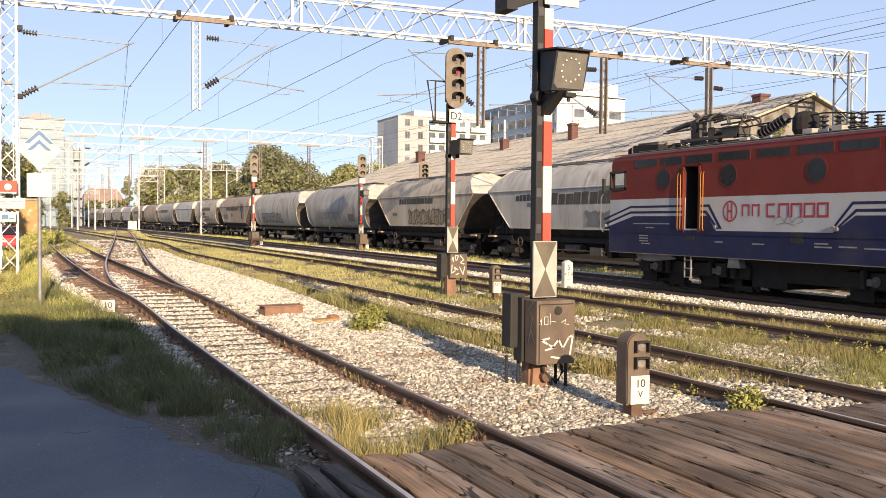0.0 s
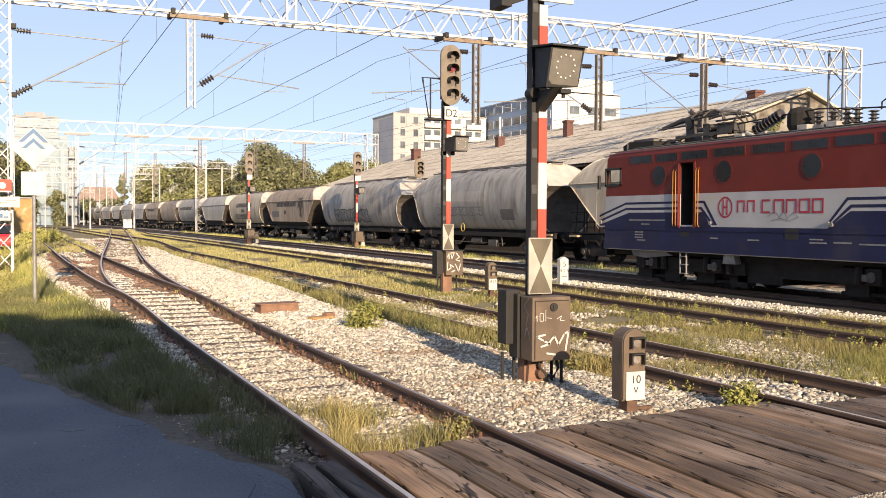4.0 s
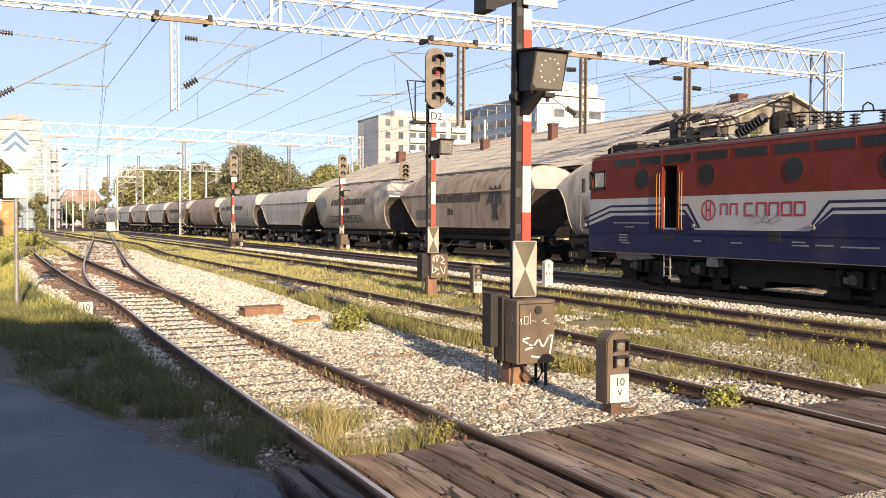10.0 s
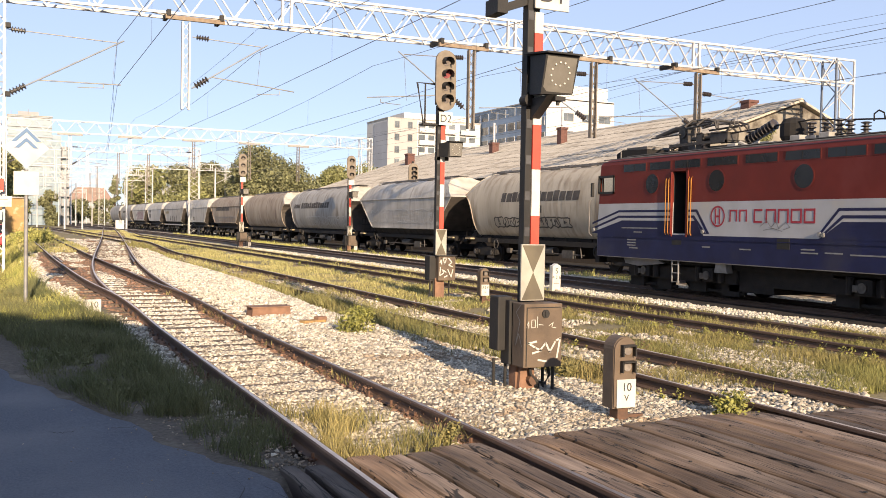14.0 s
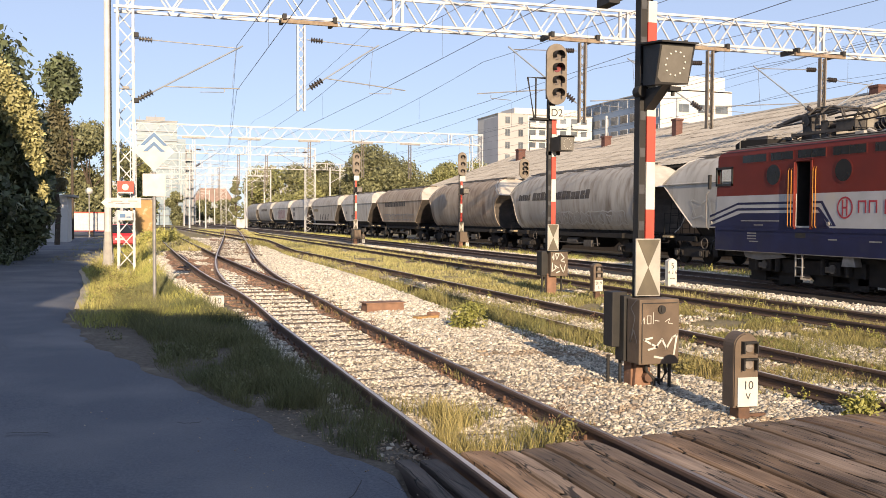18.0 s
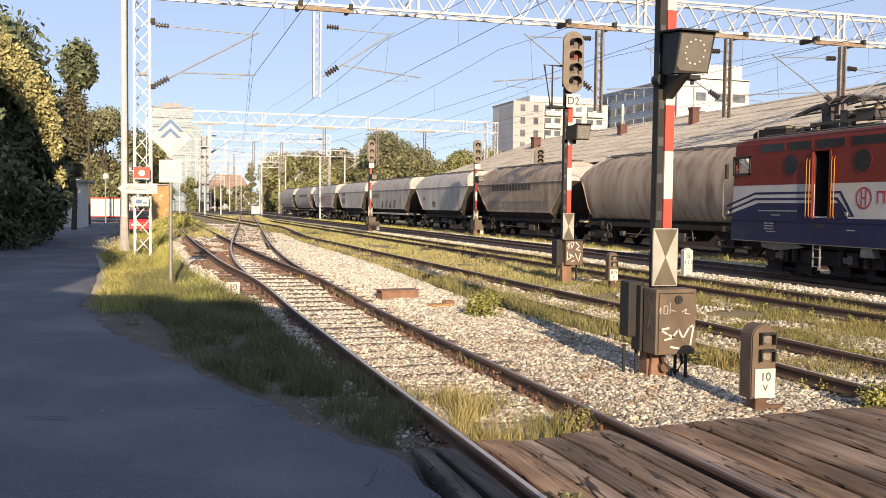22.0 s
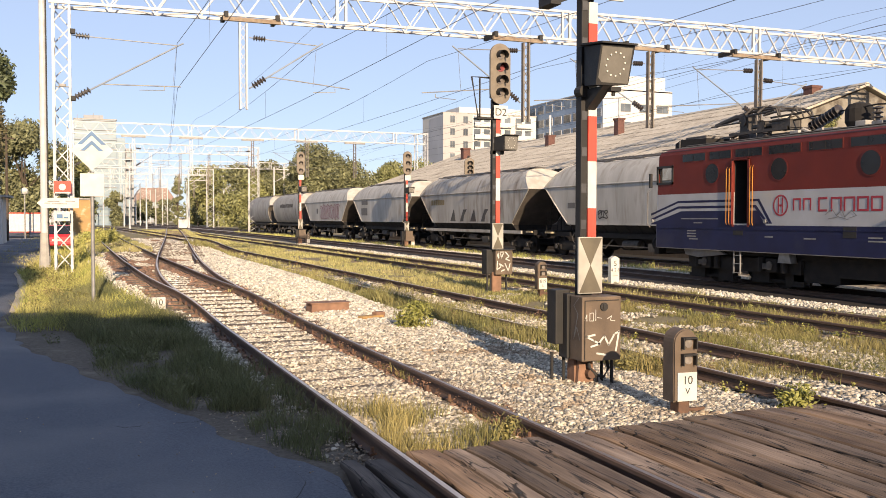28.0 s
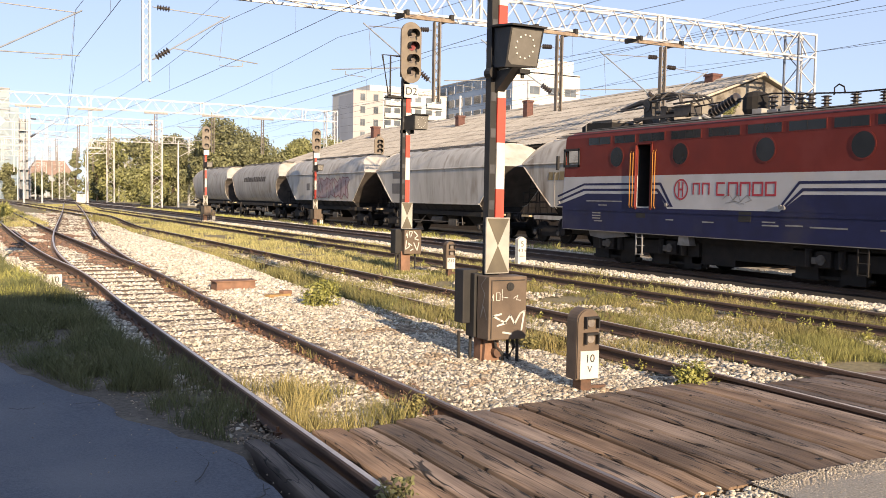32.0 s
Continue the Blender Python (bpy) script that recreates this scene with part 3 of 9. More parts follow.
def bed(name, centre, half, y0, y1, z, label, step=0.5, right=None, material=M_BALLAST):
    """A ballast bed along a centre line; right widens its right-hand shoulder."""
    v, f, n = [], [], 0
    y = y0
    while y <= y1:
        c = centre(y)
        r = right(y) if right else half
        row = [(c - half - 0.5, -0.34)] + [(c - half + (half + r) * k / 9, z) for k in range(10)] + [(c + r + 0.5, -0.34)]
        v += [(x + 0.12 * noise.noise((x, y * 0.8, 5)), y, zz + rise(x, y) + 0.03 * noise.noise((x * 2, y * 2, 1)) + 0.02 * noise.noise((x * 7, y * 7, 8))) for x, zz in row]
        y += step * (1 if y < 40 else 3)
        n += 1
    f = [(j * 12 + i, j * 12 + i + 1, (j + 1) * 12 + i + 1, (j + 1) * 12 + i) for j in range(n - 1) for i in range(11)]
    return tagged(new(name, raw(name, v, f, material, True)), label, "ballast", kind="structure")


def right1(y):
    return lerp_table(y, (4, 12, 20, 26, 32, 45, 60), (3.6, 3.3, 3.1, 3.75, 4.0, 4.35, 4.9))


bed("ground_ballast_1", c1, 1.25, 4.0, 60, -0.205, "pale limestone ballast between the switch and the next track", right=right1, material=M_BED)
bed("ground_ballast_2", c2, 0.75, 4.0, 150, -0.21, "weedy old ballast", 0.5)
bed("ground_ballast_3", c3, 0.7, 4.0, 200, -0.22, "weedy old ballast", 0.5)
bed("ground_ballast_4", c4, 3.1, -10, 260, -0.17, "pale ballast under the locomotive", 0.6, right=lambda y: 2.6)
bed("ground_ballast_5", c5, 2.1, -10, 330, -0.17, "pale ballast under the freight train", 0.8)

# dark oily middle of the two main tracks; behind the train it also paints shade
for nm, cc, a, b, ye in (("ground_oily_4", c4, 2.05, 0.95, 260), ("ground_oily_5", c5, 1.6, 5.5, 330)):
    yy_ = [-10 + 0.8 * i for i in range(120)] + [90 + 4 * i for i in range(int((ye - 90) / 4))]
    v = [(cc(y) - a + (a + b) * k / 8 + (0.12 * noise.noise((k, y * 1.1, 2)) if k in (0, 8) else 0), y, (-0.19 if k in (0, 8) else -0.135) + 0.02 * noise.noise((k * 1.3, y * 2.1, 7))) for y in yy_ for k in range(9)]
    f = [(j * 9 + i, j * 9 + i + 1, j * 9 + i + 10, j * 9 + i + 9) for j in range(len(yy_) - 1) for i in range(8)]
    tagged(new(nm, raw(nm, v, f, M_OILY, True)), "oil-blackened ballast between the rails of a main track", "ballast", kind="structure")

# ---- tracks ----
RAIL_OUT = [(-0.07, -0.15), (0.07, -0.15), (0.07, -0.138), (0.014, -0.12), (0.012, -0.05), (0.036, -0.038), (0.036, -0.008), (0.026, -0.001), (-0.026, -0.001), (-0.036, -0.008), (-0.036, -0.038), (-0.012, -0.05), (-0.014, -0.12), (-0.07, -0.138)]


def rail(parent, centre, off, y0, y1, step=2.0, top=M_RAILTOP, out=RAIL_OUT, body=M_RAIL):
    ys = list(np.arange(y0, y1, step)) + [y1]
    n = len(out)
    v, f = [], []
    for y in ys:
        up = rise(centre(y), y)
        v += [(centre(y) + off + u, y, w + up) for u, w in out]
    for j in range(len(ys) - 1):
        f += [(j * n + i, (j + 1) * n + i, (j + 1) * n + (i + 1) % n, j * n + (i + 1) % n) for i in range(n)]
    f += [tuple(range(n)), tuple(range((len(ys) - 1) * n, len(ys) * n))]
    ob = part("rail", Mesh().add(v, f), body, parent)
    w = 0.021
    tv = [(centre(y) + off + s * w, y, 0.0012 + rise(centre(y), y)) for y in ys for s in (-1, 1)]
    tf = [(2 * j, 2 * j + 1, 2 * j + 3, 2 * j + 2) for j in range(len(ys) - 1)]
    part("running_surface", Mesh().add(tv, tf), top, ob, "bright worn strip on the rail head")
    return ob


SLEEPER_M = raw("sleeper", *(lambda b: (b.v, b.f))(Mesh().bevelbox(-1.25, 1.25, -0.12, 0.12, -0.3, -0.148, 0.015)), M_SLEEPER)
CLIP_M = Mesh()
CLIP_M.box(-0.11, 0.11, -0.07, 0.07, -0.152, -0.138)
for sx in (-1, 1):
    CLIP_M.tube([(sx * 0.085, 0.02, -0.14), (sx * 0.085, 0.02, -0.07)], 0.016, 6)
    CLIP_M.box(sx * 0.085 - 0.03, sx * 0.085 + 0.03, -0.02, 0.06, -0.138, -0.115)
CLIP_M = raw("rail_fastening", CLIP_M.v, CLIP_M.f, M_DRUST)


def sleepers(parent, centre, y0, y1, gap=0.62, length=1.0, clips=False, sunk=0.0):
    y = y0
    while y < y1:
        s = part("sleeper", SLEEPER_M, M_SLEEPER, parent, at=pose(centre(y) + random.uniform(-0.03, 0.03), y, rise(centre(y), y) + random.uniform(-0.012, 0.004) - sunk, 0, 0, random.uniform(-1, 1)) @ Matrix.Diagonal((length, 1, 1, 1)))
        if clips:
            for o in (-0.7525, 0.7525):
                part("rail_fastening", CLIP_M, M_RUST, s, at=pose(o / length, 0, 0))
        y += gap


def track(name, centre, y0, y1, label, sy=None, clips=False, sunk=0.0, tops=(M_SHINY, M_SHINY), step=2.0):
    t = thing(name, label, "railway track", kind="structure")
    for o, top in zip((-0.7525, 0.7525), tops):
        rail(t, centre, o, y0, y1, step, top=top)
    if sy:
        sleepers(t, centre, sy[0], sy[1], clips=clips, sunk=sunk)
    return t


trk1 = track("track_1", c1, -30, 140, "rusty siding track with a turnout in pale ballast", tops=(M_SHINY, M_RAILTOP), step=0.7)
sleepers(trk1, c1, 7.25, 21.3, clips=True)
y = 21.51
while y < 62:          # long timbers under the turnout
    w = (c_div(y) - c1(y) + 2.5) / 2.5
    part("sleeper", SLEEPER_M, M_SLEEPER, trk1, at=pose((c1(y) + c_div(y)) / 2, y, -0.002 + rise(c1(y), y)) @ Matrix.Diagonal((w, 1, 1, 1)))
    y += 0.62
turnout = thing("track_turnout", "polished curved turnout rails leaving the rusty siding", "railway track", kind="structure")
rail(turnout, c_div, -0.7525, 21.6, 150, 0.8, M_SHINY, body=M_RAIL_L)
rail(turnout, c_div, 0.7525, 21.6, 150, 0.8, M_SHINY, body=M_RAIL_L)
rail(turnout, c_div, 0.63, 33.5, 39.0, 1.0)
rail(turnout, c1, -0.63, 33.5, 39.0, 1.0)
part("point_rod", Mesh().tube([(1.4, 22.2, 0.07), (4.9, 22.2, 0.05)], 0.018), M_RAIL, turnout)
sleepers(turnout, c_div, 62, 110, 0.75)
track("track_2", c2, -30, 190, "rusty second track overgrown with dry grass", (8, 60), sunk=0.045)
track("track_3", c3, -30, 260, "rusty third track nearly hidden in tall grass", (8, 45), sunk=0.07, tops=(M_RAIL, M_RAIL))
track("track_4", c4, -40, 330, "main track on which the locomotive stands", (8, 60))
track("track_5", c5, -40, 420, "main track on which the freight train runs", (20, 90))

# ---- plank crossing ----
cross = thing("plank_crossing", "weathered brown timber plank level crossing over the tracks", "level crossing", kind="structure")


def plank_mesh(w, l, seed, material):
    b = Mesh()
    r = random.Random(seed)
    n = 7
    v, f = [], []
    for j in range(n + 1):
        y = -l / 2 + l * j / n
        k = 0.006 * r.uniform(-1, 1)
        e = 0.02 if j in (0, n) else 0
        for u, z in ((-w / 2, -0.2), (-w / 2, -0.016 - e), (-w / 2 + 0.014, -0.002 - e + 0.3 * k), (w / 2 - 0.014, -0.002 - e - 0.3 * k), (w / 2, -0.016 - e), (w / 2, -0.2)):
            v.append((u + 0.4 * k, y, z))
    for j in range(n):
        f += [(j * 6 + i, j * 6 + (i + 1) % 6, j * 6 + 6 + (i + 1) % 6, j * 6 + 6 + i) for i in range(6)]
    f += [tuple(range(6)), tuple(range(n * 6 + 5, n * 6 - 1, -1))]
    b.add(v, f)
    me = raw("plank", b.v, b.f, material)
    recalc(me)
    return me


def planks(x0, x1, y0, y1, n, slant=0.0, material=M_PLANK):
    cuts = [random.uniform(0.75, 1.3) for _ in range(n)]
    edge = x0
    for i in range(n):
        w = (x1 - x0) * cuts[i] / sum(cuts)
        edge += w
        l = y1 - y0 + slant * i / n + random.uniform(-0.06, 0.08)
        p = part("plank", plank_mesh(w - random.uniform(0.032, 0.06), l, i * 13 + int(x0 * 10), material), material, cross,
                 at=pose(edge - w / 2, (y0 + y1 + slant * i / n) / 2 + random.uniform(-0.04, 0.04), -0.035 + random.uniform(-0.009, 0.009), random.uniform(-0.12, 0.12), random.uniform(-0.6, 0.6), random.uniform(-0.25, 0.25)))
        for s in (-1, 1):
            for q in (-0.42, 0.0, 0.42):
                if random.random() < 0.1:
                    part("bolt", BOLT_M, M_RUST, p, at=pose(s * w * 0.22, q * l, 0.001))


BOLT_M = Mesh().disc((0, 0, 0), 0.016, 2, 0.008, 8)
BOLT_M = raw("bolt", BOLT_M.v, BOLT_M.f, M_BLACK)
planks(1.88, c1(5.5) - 0.83, 4.3, 6.9, 2, material=M_PLANK_SHADE)
planks(c1(5.5) - 0.66, c1(5.5) + 0.67, 4.2, 6.95, 5)
planks(c1(5.5) + 0.83, c2(5.5) - 0.83, 4.36, 7.05, 11, 0.2)
planks(c2(5.5) - 0.66, c2(5.5) + 0.67, 4.3, 6.9, 5, material=M_PLANK_M)
planks(c2(5.5) + 0.83, 10.6, 4.25, 6.9, 5)
planks(10.6, c3(5.5) - 0.83, 4.2, 6.7, 6)
planks(c3(5.5) - 0.66, c3(5.5) + 0.67, 4.2, 6.6, 4)


# ---- electric locomotive: side wall at x = 16.9, standing still ----
loco = thing("locomotive", "red, white and blue electric locomotive with an open side door", "locomotive", at=pose(18.4, 16.45, 0))
LH, LW = 7.75, 1.5


# three colour fields are built as shells lying one above the other
def shell(z0, z1, w0, w1, ends0, ends1, m):
    """A closed band of the body from height z0 to z1."""
    def ring(w, e, z):
        c = 0.35
        return [(-w, -e + c, z), (-w, e - c, z), (-w + c * 0.5, e - 0.08, z), (-w + 1.0, e, z), (w - 1.0, e, z), (w - c * 0.5, e - 0.08, z), (w, e - c, z), (w, -e + c, z), (w - c * 0.5, -e + 0.08, z), (w - 1.0, -e, z), (-w + 1.0, -e, z), (-w + c * 0.5, -e + 0.08, z)]
    a, b = ring(w0, ends0, z0), ring(w1, ends1, z1)
    n = len(a)
    return m.add(a + b, [(i, (i + 1) % n, n + (i + 1) % n, n + i) for i in range(n)] + [tuple(range(n - 1, -1, -1)), tuple(range(n, 2 * n))])


low = shell(0.97, 1.70, LW, LW, LH, LH, Mesh())
part("lower_body", low, M_LBLUE, loco, "dark blue lower body")
mid = shell(1.70, 2.62, LW, LW, LH, LH - 0.05, Mesh())
middle = part("middle_body", mid, M_LWHITE, loco, "white middle band")
up = shell(2.62, 3.82, LW, LW - 0.002, LH - 0.05, LH - 0.12, Mesh())
upper = part("upper_body", up, M_LRED, loco, "dull red upper body")
roofm = shell(3.92, 4.0, LW - 0.03, LW - 0.16, LH - 0.19, LH - 0.42, shell(3.82, 3.92, LW - 0.002, LW - 0.03, LH - 0.12, LH - 0.19, Mesh()))
part("cant_rail", roofm, M_LRED, loco, "red curved roof edge")
part("roof", shell(4.0, 4.09, LW - 0.18, LW - 0.5, LH - 0.4, LH - 0.6, Mesh()), M_LGREY, loco, "grey sooty roof")
part("gutter", Mesh().box(-LW - 0.005, -LW + 0.06, -LH + 0.6, LH - 0.6, 3.985, 4.01), M_LGREY, loco)


def cut(ob, boxes):
    """Cuts box-shaped rooms and openings out of a closed body part."""
    for b in boxes:
        tool = new("cutter", raw("cutter", *(lambda m: (m.v, m.f))(Mesh().box(*b)), M_BLACK))
        recalc(tool.data)
        tool.parent = ob.parent
        md = ob.modifiers.new("opening", "BOOLEAN")
        md.operation, md.object, md.solver = "DIFFERENCE", tool, "EXACT"
        bpy.context.view_layer.update()
        me = bpy.data.meshes.new_from_object(ob.evaluated_get(bpy.context.evaluated_depsgraph_get()))
        ob.modifiers.clear()
        ob.data = me
        bpy.data.objects.remove(tool)
    ob.data.materials.clear()
    return ob


CAB = [(-LW + 0.07, LW - 0.07, 5.55, LH - 0.28, 2.66, 3.72), (-LW - 0.1, -LW + 0.2, 6.63, 7.33, 3.0, 3.44), (LW - 0.2, LW + 0.1, 6.63, 7.33, 3.0, 3.44), (-1.25, -0.08, LH - 0.5, LH + 0.1, 2.82, 3.5), (0.08, 1.25, LH - 0.5, LH + 0.1, 2.82, 3.5)]
DOORWAY = [(-LW - 0.1, -LW + 0.9, 3.22, 3.79, 1.74, 2.7), (-LW - 0.1, -LW + 0.9, 3.22, 3.79, 2.55, 3.49)]
cut(upper, CAB + DOORWAY[1:]).data.materials.append(M_LRED)
cut(middle, DOORWAY[:1]).data.materials.append(M_LWHITE)
SX = -LW - 0.004      # the visible side, in the locomotive's space


def side(outline, z_out=0.0):
    """A thin painted field on the visible side from (y, z) points, y measured along the body from its middle."""
    return Mesh().prism(outline, 0, SX - z_out, -LW + 0.01)


def yl(y):
    return y - 16.45


# blue field that rises from the middle to both ends, and the slanting stripes
part("blue_field", side([(yl(24.15), 1.69), (yl(24.15), 1.72), (yl(22.6), 2.1), (yl(20.26), 2.1), (yl(20.26), 1.69)]), M_LBLUE, loco)
part("blue_field", side([(yl(19.65), 1.69), (yl(19.65), 2.1), (yl(19.3), 2.1), (yl(18.95), 1.69)]), M_LBLUE, loco)
part("blue_field", side([(yl(15.1), 1.69), (yl(14.45), 2.1), (yl(8.9), 2.1), (yl(8.9), 1.69)]), M_LBLUE, loco)
for a, b in ((0.0, 0.07), (0.17, 0.235)):
    z = 2.18 + a
    part("livery_stripe", side([(yl(24.15), 1.80 + a), (yl(24.15), 1.80 + a + (b - a)), (yl(22.75), z + b - a), (yl(20.26), z + b - a), (yl(20.26), z), (yl(22.75), z)]), M_LBLUE, loco)
    part("livery_stripe", side([(yl(19.65), z), (yl(19.65), z + b - a), (yl(19.35 - a * 0.7), z + b - a), (yl(18.85 - a * 0.7), 1.75), (yl(18.96 - a * 0.7), 1.75), (yl(19.4 - a * 0.7), z)]), M_LBLUE, loco)
    part("livery_stripe", side([(yl(14.95 + a * 0.6), 1.78), (yl(15.03 + a * 0.6), 1.78), (yl(14.45 + a * 0.6), z + b - a), (yl(8.9), z + b - a), (yl(8.9), z), (yl(14.42 + a * 0.6), z)]), M_LBLUE, loco)
# company marking: a ringed badge and hollow blocks in its crimson, not lettered
ring = Mesh()
for k in range(28):
    a0, a1 = 2 * math.pi * k / 28, 2 * math.pi * (k + 1) / 28
    q = [(yl(18.43) + r * math.cos(a), 2.225 + r * 1.05 * math.sin(a)) for r, a in ((0.27, a0), (0.27, a1), (0.225, a1), (0.225, a0))]
    ring.add([(SX - 0.002, *p) for p in q], [(0, 1, 2, 3)])
for y0, y1, z0, z1 in ((18.53, 18.485, 2.02, 2.43), (18.385, 18.34, 2.02, 2.43), (18.485, 18.385, 2.2, 2.25)):
    ring.prism([(yl(y0), z0), (yl(y1), z0), (yl(y1), z1), (yl(y0), z1)], 0, SX - 0.003, SX)
part("badge", ring, M_LOGO, loco, "round crimson badge")


def hollow(y0, y1, z0, z1, t, lift=0.003, gap=9):
    """A rectangular outline on the side wall; gap leaves one of its four sides out."""
    m = Mesh()
    for i, (a, b, c, d) in enumerate(((y0, y0 - t, z0, z1), (y1 + t, y1, z0, z1), (y0 - t, y1 + t, z0, z0 + t), (y0 - t, y1 + t, z1 - t, z1))):
        if i == gap:
            continue
        m.prism([(yl(a), c), (yl(b), c), (yl(b), d), (yl(a), d)], 0, SX - lift, SX)
    return m


for y0, w in ((17.99, 0.27), (17.64, 0.27)):
    part("company_block", hollow(y0, y0 - w, 2.09, 2.4, 0.045, gap=2), M_LOGO, loco)
for k in range(5):
    part("company_block", hollow(17.14 - k * 0.4, 17.14 - k * 0.4 - 0.34, 2.06, 2.41, 0.05, gap=(1, 2, 2, 9, 9)[k]), M_LOGO, loco)
strokes([[(yl(16.9), 1.98), (yl(16.7), 2.12), (yl(16.55), 1.95), (yl(16.4), 2.1), (yl(16.3), 1.92), (yl(16.1), 2.08), (yl(15.95), 1.96), (yl(16.15), 1.9)], [(yl(16.8), 1.88), (yl(16.5), 1.93), (yl(16.2), 1.86)]], 0.02, lambda u, w: (SX - 0.004, u, w), M_STEEL_G, loco, "graffiti", "faint grey scribble")
# small lettering rows become bars
for y0, y1, z in ((22.6, 20.9, 1.86), (22.0, 21.6, 1.74), (22.3, 21.9, 1.5), (22.3, 21.9, 1.42), (22.3, 21.9, 1.34), (22.2, 21.8, 1.26), (19.0, 18.7, 1.38), (17.6, 17.2, 1.36), (15.6, 15.2, 1.42), (15.6, 15.1, 1.34), (14.9, 14.4, 1.36), (14.2, 13.2, 1.34), (12.4, 11.9, 1.34)):
    part("marking_bar", side([(yl(y0), z), (yl(y1), z), (yl(y1), z + 0.034), (yl(y0), z + 0.034)], 0.002), M_STEEL_G, loco)
part("vent_plate", side([(yl(16.35), 1.42), (yl(15.95), 1.42), (yl(15.95), 1.68), (yl(16.35), 1.68)], 0.004), M_BLACK, loco)
# Flat black patch stands in for the dark of a step recess.
part("step_recess", side([(yl(20.25), 1.42), (yl(19.85), 1.42), (yl(19.85), 1.55), (yl(20.25), 1.55)], 0.003), M_BLACK, loco)
# round windows
for y in (21.18, 18.5, 15.57, 12.9, 10.3):
    w = part("round_window", Mesh().disc((SX - 0.004, yl(y), 3.18), 0.32, 0, 0.008, 28), M_LRED, loco, "round window with a raised red rim")
    part("pane", Mesh().disc((SX - 0.008, yl(y), 3.18), 0.285, 0, 0.006, 28), M_GLASS, w)
# window strip under the roof
for y0, y1 in ((22.58, 21.47), (21.33, 20.36), (20.22, 19.12), (18.9, 17.73), (17.5, 16.38), (16.18, 15.08), (14.92, 13.84), (13.68, 12.75), (12.6, 11.5), (11.35, 10.2)):
    lv = part("roof_window", side([(yl(y0), 3.56), (yl(y1), 3.56), (yl(y1), 3.82), (yl(y0), 3.82)], 0.001), M_LRED, loco)
    part("pane", Mesh().prism([(yl(y0) - 0.03, 3.58), (yl(y1) + 0.03, 3.58), (yl(y1) + 0.03, 3.8), (yl(y0) - 0.03, 3.8)], 0, SX - 0.003, SX), M_GLASS, lv)
    part("mullion", Mesh().box(SX - 0.007, SX - 0.003, yl((y0 + y1) / 2) - 0.008, yl((y0 + y1) / 2) + 0.008, 3.59, 3.79), M_DARK, lv)
# cab side window and door
M_CLEAR = mat("clear_cab_glass", (0.9, 0.92, 0.92), (0.85, 0.88, 0.88), 2.0, 0.02, 0, 0)
bs = M_CLEAR.node_tree.nodes["Principled BSDF"]
bs.inputs["Transmission Weight"].default_value, bs.inputs["IOR"].default_value = 1.0, 1.05
seal = Mesh()
for y0, y1, z0, z1 in ((23.85, 23.78, 2.93, 3.5), (23.08, 23.01, 2.93, 3.5), (23.85, 23.01, 2.93, 3.0), (23.85, 23.01, 3.44, 3.51)):
    seal.box(SX - 0.018, -LW + 0.03, yl(y1), yl(y0), z0, z1)
cw = part("cab_window", seal, M_RUBBER, loco, "cab side window in a rubber seal")
pane = part("pane", Mesh().box(-LW + 0.01, -LW + 0.016, 6.63, 7.33, 3.0, 3.44), M_CLEAR, cw, "clear glass through which the far side shows")
pane.visible_shadow = False
part("window_bar", Mesh().box(-LW + 0.0, -LW + 0.02, 7.2, 7.23, 3.0, 3.44), M_RUBBER, cw)
# Black lining stands in for the darkness inside the doorway.
door = part("doorway", Mesh().box(-LW + 0.86, -LW + 0.9, 3.2, 3.81, 1.7, 3.5).box(-LW + 0.02, -LW + 0.86, 3.775, 3.785, 1.75, 3.48).box(-LW + 0.02, -LW + 0.86, 3.225, 3.235, 1.75, 3.48), M_BLACK, loco, "open doorway, dark inside")
part("door_frame", Mesh().box(SX - 0.03, SX, yl(20.24), yl(20.3), 1.66, 3.53).box(SX - 0.03, SX, yl(19.61), yl(19.67), 1.66, 3.53).box(SX - 0.03, SX, yl(19.61), yl(20.3), 3.5, 3.54), M_LRED, door)
part("door_leaf_edge", Mesh().box(SX - 0.034, SX - 0.004, yl(20.26), yl(20.31), 1.72, 3.48), mat("bright_red_door_edge", (0.6, 0.09, 0.04), (0.5, 0.07, 0.035), 4, 0.5, 0, 0), door, "bright red edge of the open door")
for y in (20.52, 20.4, 19.56, 19.46):
    part("handrail", Mesh().tube([(SX, yl(y), 1.7), (SX - 0.035, yl(y), 1.76), (SX - 0.035, yl(y), 3.26), (SX, yl(y), 3.32)], 0.013, 8), M_ORANGE, door, "glinting brass handrail")
for y, z in ((18.98, 1.8), (15.05, 1.8), (14.95, 1.78), (24.05, 1.8)):
    part("side_lamp", Mesh().disc((SX - 0.02, yl(y), z), 0.045, 0, 0.05, 12).box(SX - 0.05, SX, yl(y) - 0.03, yl(y) + 0.03, z + 0.04, z + 0.06), M_STEEL_G, loco, "small round side lamp")
part("belt_moulding", Mesh().box(SX - 0.012, SX, yl(23.9), yl(9.2), 1.58, 1.6), M_LBLUE, loco)
part("cab_mirror", Mesh().bevelbox(SX - 0.1, SX - 0.02, yl(24.05), yl(24.15), 2.85, 3.3, 0.015), M_BLACK, loco)
part("cab_handrail", Mesh().tube([(SX, yl(24.2), 1.6), (SX - 0.08, yl(24.22), 1.7), (SX - 0.08, yl(24.22), 2.7), (SX, yl(24.2), 2.8)], 0.016, 6), M_LGREY, loco)
